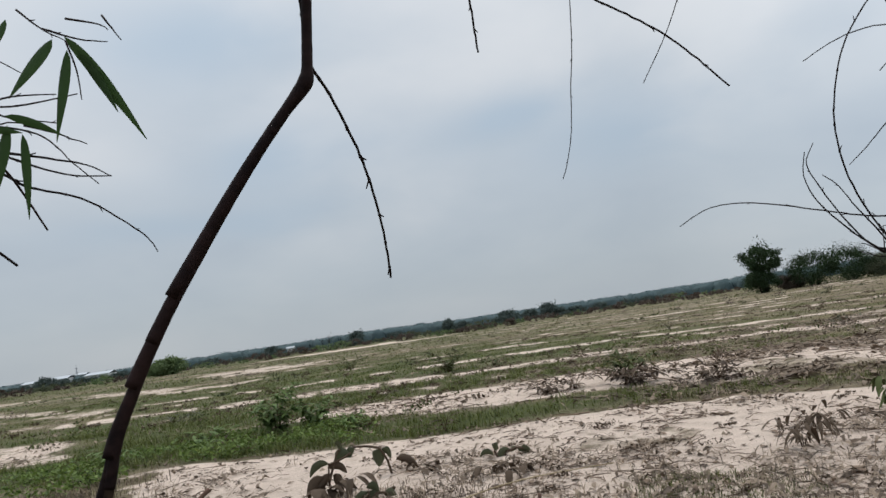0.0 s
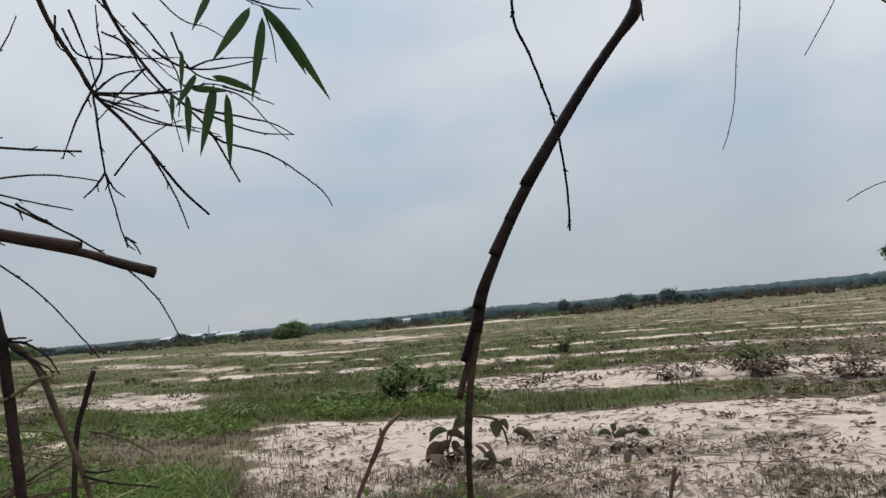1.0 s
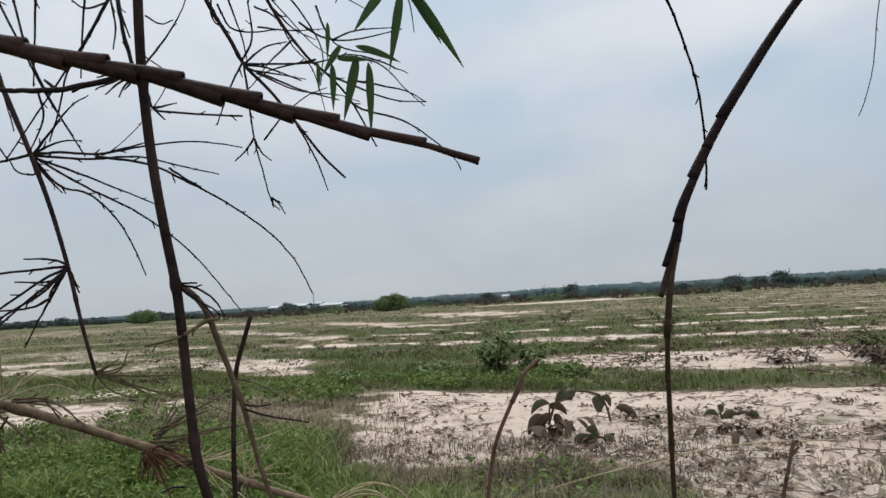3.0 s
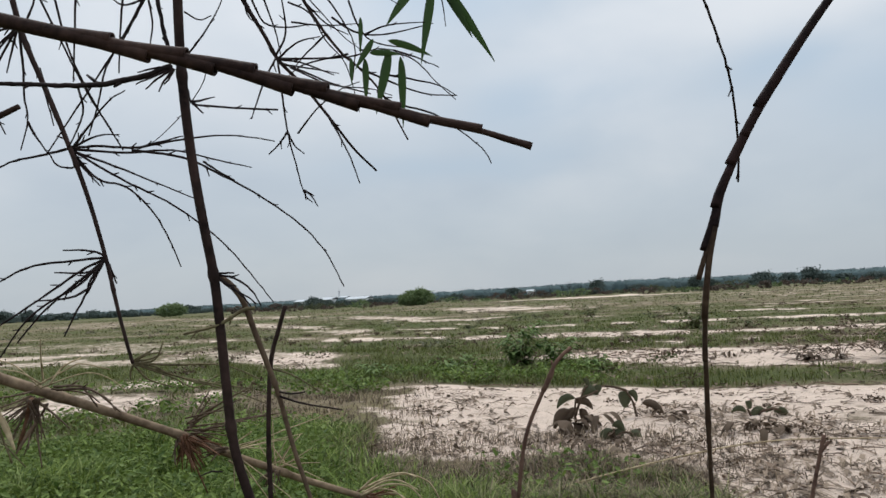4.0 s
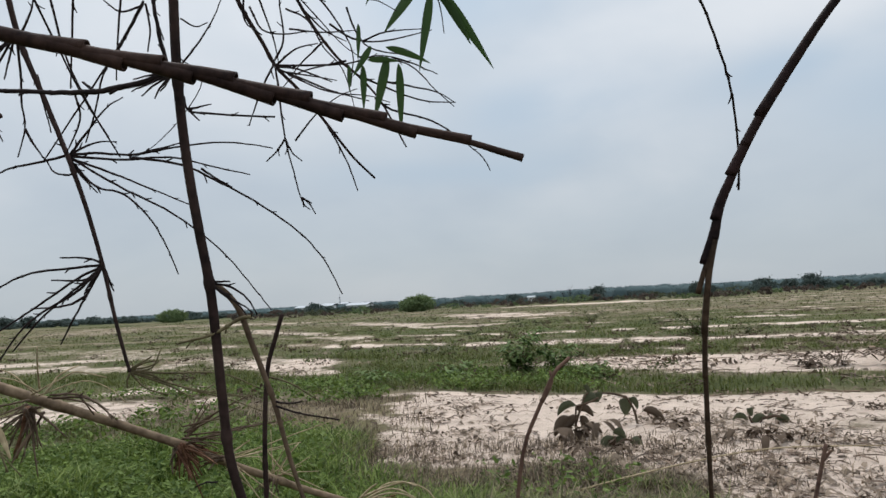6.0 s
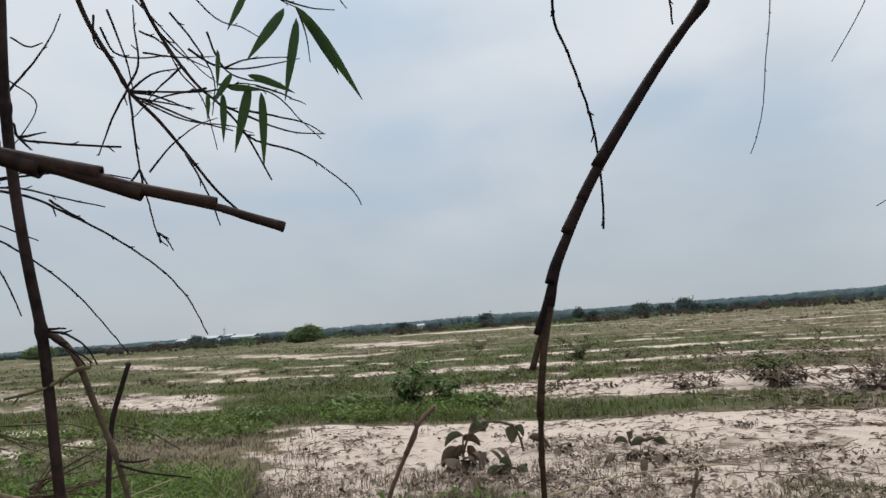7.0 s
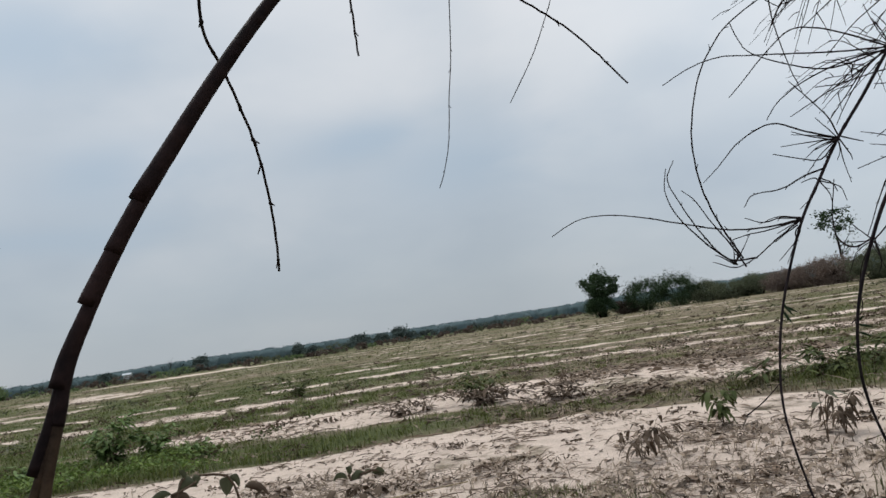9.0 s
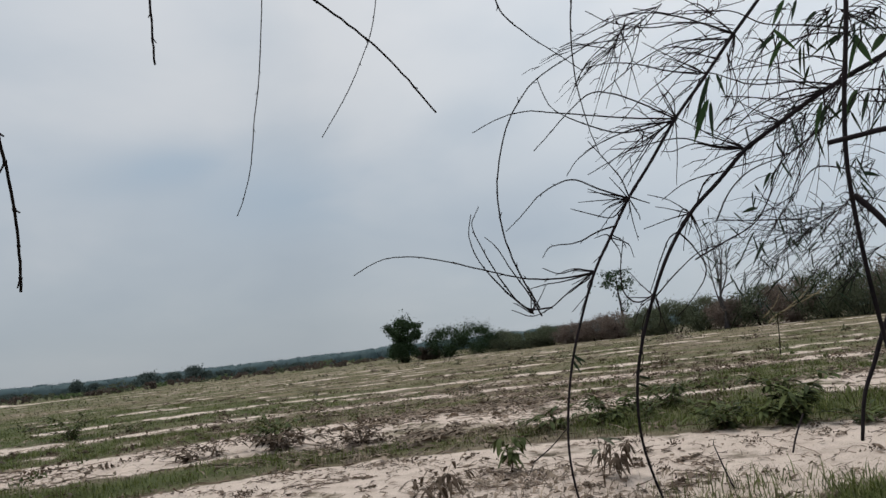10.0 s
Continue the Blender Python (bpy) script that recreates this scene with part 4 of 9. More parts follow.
def field_tufts(name, count, r0, r1, th, size, per, mat, label):
    """Small clumps of weeds and clods of turf strewn over strips and grass alike."""
    x, y = scatter(count, r0, r1, th[0], th[1], 1.2)
    ok = fbm(x * 0.3, y * 0.3, 180, 3) + rng.normal(0, 0.1, count) > 0.5
    x, y = x[ok], y[ok]
    n = len(x)
    grow = np.repeat(size * rng.uniform(0.5, 1.5, n), per)
    d = rng.normal(0, 1, (n * per, 3)) * np.array([1.3, 1.3, 0.0])
    d[:, 2] = np.abs(rng.normal(0, 0.55, n * per))
    c = np.repeat(np.stack((x, y, height(x, y) + 0.02), -1), per, 0) + d * grow[:, None]
    verts, faces = leaf_cards(c, size * 0.42)
    tagged(new(name, mesh_from(name, verts, faces, mat, False)), label, "weeds", kind="stuff")


field_tufts("field_weeds", 120, 10.0, 30.0, (-48, 58), 0.085, 30, SHRUB, "small dark weeds strewn over the field")
field_tufts("field_weeds", 150, 28.0, 90.0, (-48, 58), 0.15, 26, WEED, "small olive weeds strewn over the far field")
field_tufts("field_weeds", 520, 11.0, 45.0, (-48, 58), 0.085, 30, WILT, "small withered brown weeds strewn over the field")
field_tufts("field_weeds", 300, 40.0, 140.0, (-48, 58), 0.16, 22, BRUSH, "low withered brush strewn over the far field")
field_tufts("field_weeds", 900, 14.0, 60.0, (4, 58), 0.06, 24, WILT, "brown clods and withered stubble between the rows")
field_tufts("field_weeds", 110, 4.6, 9.5, (-14, 56), 0.035, 36, WILT, "small heaps of withered weeds on the sand")

# a bare sapling and a dead stick out on the field
for at, pts, lab in (((19.24, 16.8), [(19.24, 16.8, 0.0), (19.28, 16.76, 0.61), (19.30, 16.74, 1.15)], "thin sapling with a small leafy top"),
                     ((4.215, 7.09), [(4.215, 7.09, 0.0), (4.22, 6.7, 0.19), (4.214, 6.342, 0.404)], "thin dead stick leaning over the sand"),
                     ((4.396, 4.534), [(4.396, 4.534, 0.0), (4.44, 4.66, 0.16), (4.507, 4.796, 0.303)], "thin dry stalk standing in the grass"),
                     ((5.7, 5.1), [(5.7, 5.1, 0.0), (5.82, 5.13, 0.15), (6.0, 5.17, 0.32)], "dead stick leaning out of the sand")):
    stick = thing("bare_sapling", (*at, 0.0), lab, "sapling")
    twig(stick, "stem", 0.02 if at[0] > 10 else 0.008, 0.008 if at[0] > 5 else 0.004, pts, TWIG)
    top = Vector(pts[-1])
    wide = 0.15 if at[0] > 10 else 0.04
    if at[0] > 10:
        tuft = [round_leaf(top + Vector((random.gauss(0, 0.10), random.gauss(0, 0.10), random.uniform(-0.28, 0.12))), (random.gauss(0, 1), random.gauss(0, 1), 0.3), 0.16, 0.06, 0.4) for _ in range(34)]
        child(new("foliage", mesh_from("foliage", *joined(tuft), SHRUB)), stick)
    for k in range(4 if at[0] > 10 else 2):
        twig(stick, "twig", wide * 0.03 + 0.0015, 0.0015, [pts[-1], top + Vector((random.gauss(0, wide), random.gauss(0, wide), random.uniform(0.0, wide * 1.3)))], TWIG)

# ---- trees and bushes along the far edge ----


def clumps(n, centre, radii, per, spread):
    """Leaf places gathered in uneven clumps inside an ellipsoid."""
    pts = []
    for _ in range(n):
        d = rng.normal(0, 1, 3)
        d /= np.linalg.norm(d)
        d *= rng.uniform(0.45, 1.0) ** 0.5
        c = np.asarray(centre) + d * np.asarray(radii)
        s = spread * rng.uniform(0.6, 1.3)
        pts.append(c + rng.normal(0, 1, (per, 3)) * np.array([s, s, s * 0.7]))
    return np.concatenate(pts)


def polar(th, r):
    return r * math.sin(radians(th)), r * math.cos(radians(th))


def tree(th, r, tall, crown, mat, label, bare=False, dense=34, size=0.2, flat=0.8, per=26, lump=0.17):
    x, y = polar(th, r)
    z = ground_at(x, y) - 0.1
    root = thing("tree", (x, y, z), label, "tree")
    base, top = Vector((x, y, z)), Vector((x, y, z + tall))
    path = curve_points([base, base.lerp(top, 0.35) + Vector((0.12, 0.05, 0)), base.lerp(top, 0.7) + Vector((-0.1, 0, 0)), top if bare else base.lerp(top, 0.88)], 4)
    v, f = tube(path, [0.02 * tall * (1 - 0.8 * i / (len(path) - 1)) for i in range(len(path))], 7)
    child(new("trunk", mesh_from("trunk", v, f, TWIG)), root)
    places = []
    for k in range(14 if bare else 9):
        s = random.uniform(0.62 if flat < 0.5 else 0.3, 0.92)
        a = path[int(s * (len(path) - 1))]
        turn = random.uniform(0, 2 * math.pi)
        reach = crown * random.uniform(0.5, 1.0) * (1.1 - 0.5 * s)
        e = a + Vector((math.cos(turn) * reach, math.sin(turn) * reach, reach * random.uniform(0.6, 1.9 if bare else 1.1) * min(1.0, flat + 0.2)))
        limb = curve_points([a, a.lerp(e, 0.5) + Vector((0, 0, -0.08 * reach)), e], 4)
        v, f = tube(limb, [0.0075 * tall * (1 - 0.75 * i / (len(limb) - 1)) for i in range(len(limb))], 5)
        piece = child(new("limb", mesh_from("limb", v, f, TWIG)), root)
        places.append(e)
        if bare:
            for q in range(7):
                i = random.randrange(2, len(limb))
                g = limb[i] + Vector((random.gauss(0, 0.35), random.gauss(0, 0.35), random.uniform(0.2, 1.0))) * reach * 0.55
                child(new("twig", mesh_from("twig", *tube([limb[i], limb[i].lerp(g, 0.5), g], [0.018, 0.013, 0.007], 4), TWIG)), piece)
    if not bare:
        pts = [clumps(dense, (x, y, z + tall - crown * (0.85 if flat > 0.5 else 0.64)), (crown, crown, crown * flat), per, crown * lump)]
        pts += [np.array(e) + rng.normal(0, crown * 0.16, (24, 3)) for e in places]
        child(new("crown", mesh_from("crown", *leaf_cards(np.concatenate(pts), size), mat, False)), root)
    return root


def bush(th, r, tall, wide, mat, label, name="bush", per=26, size=0.16, n=None):
    x, y = polar(th, r)
    z = ground_at(x, y) - 0.05
    root = thing(name, (x, y, z), label, "bush", "bushes along the field's edge")
    for k in range(12 if r < 120 else 4):
        a = random.uniform(0, 2 * math.pi)
        out = wide * random.uniform(0.2, 0.5)
        e = Vector((x + math.cos(a) * out, y + math.sin(a) * out, z + tall * random.uniform(0.55, 1.12)))
        b = Vector((x + math.cos(a) * wide * 0.08, y + math.sin(a) * wide * 0.08, z))
        stalk = tube(curve_points([b, b.lerp(e, 0.5) + Vector((0, 0, tall * 0.08)), e], 3), [0.03, 0.026, 0.02, 0.016, 0.012, 0.009, 0.006], 5)
        child(new("branch", mesh_from("branch", *stalk, TWIG)), root)
    pts = clumps(n or int(26 + wide * 5), (x, y, z + tall * 0.45), (wide * 0.5, wide * 0.42, tall * 0.45), per, 0.12 * min(tall, wide))
    pts = pts[pts[:, 2] > z + 0.02]
    child(new("foliage", mesh_from("foliage", *leaf_cards(pts, size), mat, False)), root)
    return root


random.seed(5)
tree(22.9, 90.0, 5.5, 2.15, TREE, "small round-crowned dark green tree at the field's edge", dense=24, flat=0.66, size=0.13, per=230, lump=0.16)
tree(38.9, 82.0, 7.6, 1.7, TREE, "slender sparse tree against the sky", dense=18, size=0.13, per=44)


def bare_tree(th, r, tall, wide, label):
    """A trunk that forks low into steep leaders with fine upright twigs."""
    x, y = polar(th, r)
    z = ground_at(x, y) - 0.1
    root = thing("tree", (x, y, z), label, "tree")
    base = Vector((x, y, z))
    fork = base + Vector((-0.15, 0.1, tall * 0.30))
    child(new("trunk", mesh_from("trunk", *tube(curve_points([base, base.lerp(fork, 0.5) + Vector((0.1, 0, 0)), fork], 4), [0.21, 0.20, 0.19, 0.18, 0.175, 0.17, 0.165, 0.16, 0.15], 8), GREY_BARK)), root)
    for k in range(6):
        a = 2.4 * k + random.uniform(-0.4, 0.4)
        out = wide * random.uniform(0.25, 1.0)
        start = base.lerp(fork, (1.0, 0.45, 0.95, 0.8, 0.6, 1.0)[k])
        end = Vector((x + math.cos(a) * out, y + math.sin(a) * out, z + tall * random.uniform(0.72, 1.0)))
        bow = start.lerp(end, 0.35) + Vector((math.cos(a), math.sin(a), 0)) * out * random.uniform(-0.15, 0.45)
        line = curve_points([start, bow, start.lerp(end, 0.7) + Vector((math.cos(a), math.sin(a), 0)) * out * 0.2, end], 4)
        limb = child(new("limb", mesh_from("limb", *tube(line, [0.085 * (1 - 0.8 * i / (len(line) - 1)) for i in range(len(line))], 6), GREY_BARK)), root)
        for q in range(13):
            i = random.randrange(4, len(line))
            b = random.uniform(0, 6.283)
            long = random.uniform(0.5, 1.5)
            g = line[i] + Vector((math.cos(b) * long * 0.5, math.sin(b) * long * 0.5, long * random.uniform(0.5, 1.0)))
            child(new("twig", mesh_from("twig", *tube(curve_points([line[i], line[i].lerp(g, 0.5) + Vector((math.cos(b), math.sin(b), 0)) * long * 0.12, g], 2), [0.026, 0.022, 0.018, 0.014, 0.009], 4), GREY_BARK)), limb)


bare_tree(45.9, 68.0, 9.4, 1.35, "leafless grey tree with steep forking branches")


def edge_bush(th, r, tall, wide, mat, lab):
    bush(th, r, tall, wide, mat, lab, size=0.075 if r < 120 else 0.22, per=220 if r < 120 else 70)


edge_bush(22.8, 89.0, 2.6, 3.4, TREE, "low dark bush at the foot of a tree")
edge_bush(26.0, 90.0, 3.7, 4.4, TREE, "dense dark green bush")
edge_bush(28.3, 90.0, 4.1, 5.0, TREE, "dense dark green bush")
edge_bush(30.3, 90.0, 2.5, 3.8, BUSH, "olive bush at the field's edge")
edge_bush(24.5, 92.0, 1.7, 3.0, SCRUB, "low withered brown bush")
edge_bush(31.9, 86.0, 2.2, 4.5, BUSH, "olive bush at the field's edge")
edge_bush(33.6, 86.0, 2.3, 4.5, BUSH, "olive bush at the field's edge")
edge_bush(35.3, 84.0, 2.2, 4.5, BRUSH, "dry reddish-brown brush at the field's edge")
edge_bush(37.0, 82.0, 2.6, 4.5, BRUSH, "dry reddish-brown brush at the field's edge")
edge_bush(38.7, 80.0, 2.8, 4.2, BRUSH, "dry reddish-brown brush at the field's edge")
edge_bush(40.6, 76.0, 2.8, 4.2, BUSH, "low green bush at the field's edge")
edge_bush(42.5, 74.0, 3.1, 4.5, BUSH, "dark green bush at the field's edge")
edge_bush(44.4, 72.0, 3.2, 4.5, BUSH, "dark green bush at the field's edge")
edge_bush(46.3, 70.0, 2.9, 4.5, BRUSH, "dry dark brush at the field's edge")
edge_bush(48.3, 69.0, 3.5, 4.8, BUSH, "dark green bush at the field's edge")
edge_bush(50.4, 68.0, 3.7, 4.8, BRUSH, "dark dry brush at the field's edge")
edge_bush(52.5, 67.0, 4.2, 4.8, BUSH, "dark green bush at the field's edge")
edge_bush(54.6, 66.0, 4.4, 5.0, BUSH, "dark green bush at the field's edge")
edge_bush(56.8, 66.0, 4.3, 5.0, BRUSH, "dark dry brush at the field's edge")
edge_bush(59.0, 66.0, 4.3, 5.0, BUSH, "dark green bush at the field's edge")
# a pale dead branch caught in the hedge
snag = thing("dead_branch", (48.3, 42.0, 0.4), "pale bare dead branch arching out of the hedge", "branch")
for r0, pts in ((0.07, [(48.0, 42.4, 0.45), (48.31, 42.04, 0.93), (48.93, 41.32, 1.38), (49.58, 40.54, 2.06), (50.63, 39.21, 2.31)]), (0.045, [(48.93, 41.32, 1.38), (50.20, 39.77, 2.19), (50.97, 38.77, 2.95)]), (0.04, [(47.81, 42.62, 0.9), (48.46, 41.87, 1.86), (48.76, 41.52, 2.79)]), (0.03, [(49.58, 40.54, 2.06), (49.9, 40.1, 2.6), (50.1, 39.9, 3.0)])):
    line = curve_points([Vector(p) for p in pts], 4)
    child(new("limb", mesh_from("limb", *tube(line, [r0 * (1 - 0.65 * i / (len(line) - 1)) for i in range(len(line))], 6), STRAW)), snag)
edge_bush(-20.3, 152.0, 3.1, 3.8, GREENBUSH, "bright green bush in the far field")
edge_bush(-19.3, 152.0, 3.6, 3.8, GREENBUSH, "bright green bush in the far field")
edge_bush(-37.2, 210.0, 3.4, 8.0, GREENBUSH, "far green bush at the field's edge")
edge_bush(-6.8, 230.0, 2.2, 6.0, HAZED_BUSH, "far dark bush at the field's edge")
edge_bush(1.4, 260.0, 3.0, 5.0, HAZED_BUSH, "far dark bush at the field's edge")


def far_woods():
    """The wood along the horizon: rounded crowns packed into a closed belt of uneven height, one object."""
    chunks, leaves = [], []
    for ring in (480, 535, 600, 680):
        for th in np.arange(-62, 72, 0.55):
            r = ring * rng.uniform(0.97, 1.04)
            top = np.interp(th, (-60, -42, -36, -28, -20, -12, -6, 0, 6, 9, 14, 22, 30, 70), (4.0, 3.6, 4.6, 5.6, 6.2, 7.0, 8.4, 8.2, 7.4, 8.0, 8.2, 9.0, 10.0, 12.0)) * np.interp(ring, (480, 680), (0.78, 1.04))
            tall = top * (0.74 + 0.30 * float(fbm(np.array([th * 0.5]), np.array([ring * 0.1]), 200)[0]) + rng.normal(0, 0.03))
            a = radians(th + rng.normal(0, 0.12))
            c = np.array([r * math.sin(a), r * math.cos(a), 0.0])
            wide = rng.uniform(4.0, 7.5)
            verts, faces = [], []
            for i, lift in enumerate((0.0, 0.55, 0.85, 0.97)):
                for k in range(9):
                    q = 6.283 * (k + 0.5 * i) / 9
                    out = wide * (1.0, 0.92, 0.62, 0.22)[i] * rng.uniform(0.86, 1.14)
                    verts.append(c + np.array([math.cos(q) * out, math.sin(q) * out, tall * lift * rng.uniform(0.95, 1.04)]))
            for i in range(3):
                faces += [(i * 9 + k, i * 9 + (k + 1) % 9, i * 9 + 9 + (k + 1) % 9, i * 9 + 9 + k) for k in range(9)]
            faces.append(tuple(range(27, 36)))
            chunks.append((verts, faces))
            for v in verts[9:]:
                leaves.append(np.array(v) + rng.normal(0, 1, (3, 3)) * np.array([1.2, 1.2, 0.25]))
    cards = leaf_cards(np.concatenate(leaves), 0.42)
    chunks.append((list(cards[0]), cards[1]))
    tagged(new("far_woods", mesh_from("far_woods", *joined(chunks), HAZED_WOODS)), "belt of woods along the horizon, haze painted into its blue-green", "woods", kind="stuff")


far_woods()
# darker, nearer groups of crowns stand out of the belt
for th, r, tall, wide in ((4.3, 330.0, 3.4, 8.0), (4.9, 335.0, 6.4, 9.5), (6.5, 335.0, 5.6, 6.0), (7.9, 340.0, 7.6, 6.5), (8.4, 340.0, 4.4, 9.0), (9.9, 345.0, 3.4, 8.0), (11.6, 345.0, 3.6, 6.0), (15.0, 345.0, 3.0, 6.0), (-6.4, 360.0, 7.4, 6.0), (0.4, 320.0, 6.0, 4.0), (-36.0, 330.0, 4.2, 9.0), (-46.0, 300.0, 5.0, 4.0), (-47.4, 300.0, 4.8, 4.0), (-12.5, 350.0, 4.8, 8.0), (-40.0, 320.0, 3.2, 9.0)):
    bush(th, r, tall * 0.85, wide, HAZED_BUSH, "far dark group of crowns before the woods", per=30, size=0.45, n=60)

# an uneven row of round dark crowns between the sheds and the field
random.seed(23)
th = -48.0
while th < 16.0:
    low = th > -19.0
    bush(th, random.uniform(285, 325), random.uniform(0.7 if low else 1.2, 1.6 if low else 3.0) * (2.0 if random.random() < 0.22 else 1.0), random.uniform(6.0, 11.0), HAZED_BUSH, "round dark green bush in the hedge on the horizon", per=36, size=0.34, n=46)
    th += random.uniform(0.7, 1.5) * (1.5 if low else 1.0)

# low ragged scrub, half of it withered, along the far edge of the field
random.seed(31)
th = -33.0
while th < 21.0:
    mat, lab = random.choice(((SCRUB, "low withered brown scrub at the far edge of the field"), (SCRUB, "low withered brown scrub at the far edge of the field"), (BUSH, "low olive scrub at the far edge of the field"), (GREENBUSH, "low green scrub at the far edge of the field")))
    bush(th, random.uniform(150, 225), random.uniform(0.7, 2.2), random.uniform(2.5, 6.5), mat, lab, name="scrub", per=26, size=0.17, n=random.randint(14, 26))
    th += random.uniform(0.35, 0.9)
for th, tall in ((-8.4, 3.6), (-8.9, 2.8), (-7.6, 2.6), (-9.8, 2.2), (13.5, 2.4)):
    tree(th, 205.0, tall, tall * 0.34, DRY, "thin leafless sapling at the far edge of the field", bare=True)

# ---- pale sheds far off ----


def shed(th, r, long, deep, wall, ridge):
    x, y = polar(th, r)
    root = thing("shed", (x, y, 0), "long pale shed with a grey pitched roof, far away", "building", "far sheds")
    a, b = long / 2, deep / 2
    child(new("wall", mesh_from("wall", [(x + sx * a, y + sy * b, z) for z in (0, wall) for sx, sy in ((-1, -1), (1, -1), (1, 1), (-1, 1))],
                                [(0, 1, 5, 4), (1, 2, 6, 5), (2, 3, 7, 6), (3, 0, 4, 7), (4, 5, 6, 7), (3, 2, 1, 0)], WHITE_WALL, False)), root)
    o = 0.6
    v = [(x + sx * (a + o), y + sy, z) for sx in (-1, 1) for sy, z in ((-b - o, wall + 0.02), (0, ridge), (b + o, wall + 0.02), (b + o, wall - 0.15), (0, ridge - 0.2), (-b - o, wall - 0.15))]
    child(new("roof", mesh_from("roof", v, [(0, 1, 7, 6), (1, 2, 8, 7), (2, 3, 9, 8), (3, 4, 10, 9), (4, 5, 11, 10), (5, 0, 6, 11), (5, 4, 3, 2, 1, 0), (6, 7, 8, 9, 10, 11)], GREY_ROOF, False)), root)
    for k in range(0 if long < 8 else 4):
        px = x - a + long * (k + 0.5) / 4
        child(new("door", mesh_from("door", [(px + dx, y - b - 0.05 - dy, z) for dy in (0, 0.06) for dx, z in ((-1.2, 0), (1.2, 0), (1.2, wall * 0.6), (-1.2, wall * 0.6))],
                                    [(0, 1, 2, 3)[::-1], (4, 5, 6, 7), (0, 1, 5, 4), (1, 2, 6, 5), (2, 3, 7, 6), (3, 0, 4, 7)], STEEL, False)), root)


shed(-23.9, 470.0, 13.0, 12.0, 3.2, 4.6)
shed(-26.2, 470.0, 9.0, 12.0, 3.6, 5.0)
shed(-28.0, 480.0, 7.0, 10.0, 3.2, 4.4)
shed(-25.0, 500.0, 5.0, 6.0, 4.6, 5.6)
shed(-27.2, 500.0, 6.0, 6.0, 4.2, 5.0)
# a thin steel mast between the sheds
mx, my = polar(-25.38, 480.0)
mast = thing("mast", (mx, my, 0.0), "thin grey steel mast with short arms, far away", "mast")
for q in range(3):
    a = 2.094 * q
    child(new("leg", mesh_from("leg", *tube([Vector((mx + math.cos(a) * 0.9, my + math.sin(a) * 0.9, 0)), Vector((mx + math.cos(a) * 0.25, my + math.sin(a) * 0.25, 8.6))], [0.13, 0.10], 6), STEEL)), mast)
child(new("pole", mesh_from("pole", *tube([Vector((mx, my, 8.0)), Vector((mx, my, 10.4))], [0.12, 0.08], 6), STEEL)), mast)
for z, reach in ((3.0, 0.75), (5.5, 0.55), (8.4, 0.95)):
    child(new("arm", mesh_from("arm", *tube([Vector((mx - reach, my, z)), Vector((mx + reach, my, z))], [0.09, 0.09], 6), STEEL)), mast)
shed(-11.2, 460.0, 3.6, 4.0, 2.6, 3.5)

# ---- the bamboo that frames the view ----

# leaning bamboo with a dead main stem, its side branches and one green spray
bamboo_left = thing("bamboo_plant", (-0.66, 0.75, 0), "half-dead bamboo with bare dark stems, side twigs and few green leaves", "bamboo")
stem_main = twig(bamboo_left, 'stem', 0.0072, 0.0077, [(-0.806, 0.805, 1.927), (-0.818, 0.815, 1.811), (-0.826, 0.826, 1.711), (-0.832, 0.837, 1.627), (-0.834, 0.849, 1.542), (-0.832, 0.862, 1.455), (-0.827, 0.877, 1.368), (-0.822, 0.891, 1.293), (-0.821, 0.903, 1.208), (-0.822, 0.917, 1.109), (-0.820, 0.930, 1.018), (-0.805, 0.948, 0.932), (-0.784, 0.968, 0.840)], STEM, nodes=(0.30, 0.58, 0.80))
twig(stem_main, 'twig', 0.0049, 0.0028, [(-0.871, 0.866, 1.625), (-0.930, 0.858, 1.612), (-1.015, 0.841, 1.607), (-1.091, 0.825, 1.615), (-1.187, 0.804, 1.625), (-1.266, 0.787, 1.633)], TWIG)
twig(stem_main, 'twig', 0.0033, 0.0027, [(-0.867, 0.867, 1.630), (-0.878, 0.861, 1.677), (-0.884, 0.855, 1.731), (-0.886, 0.851, 1.785)], TWIG)
twig(stem_main, 'twig', 0.0022, 0.0011, [(-0.869, 0.867, 1.623), (-0.897, 0.859, 1.611), (-0.925, 0.850, 1.599)], TWIG)
twig(stem_main, 'twig', 0.0022, 0.0011, [(-0.869, 0.867, 1.621), (-0.893, 0.860, 1.606), (-0.911, 0.855, 1.591)], TWIG)
twig(stem_main, 'twig', 0.0022, 0.0011, [(-0.868, 0.868, 1.619), (-0.882, 0.864, 1.604), (-0.892, 0.862, 1.586)], TWIG)
twig(stem_main, 'twig', 0.0022, 0.0011, [(-0.866, 0.868, 1.621), (-0.876, 0.866, 1.605), (-0.883, 0.864, 1.597)], TWIG)
twig(stem_main, 'twig', 0.0022, 0.0011, [(-0.869, 0.867, 1.625), (-0.900, 0.857, 1.623), (-0.922, 0.850, 1.618)], TWIG)
twig(stem_main, 'twig', 0.0018, 0.0016, [(-0.849, 0.876, 1.588), (-0.850, 0.890, 1.569), (-0.821, 0.913, 1.565), (-0.776, 0.942, 1.562), (-0.741, 0.967, 1.562)], TWIG)
twig(stem_main, 'twig', 0.0022, 0.0008, [(-0.844, 0.879, 1.568), (-0.832, 0.883, 1.569), (-0.809, 0.891, 1.574)], TWIG)
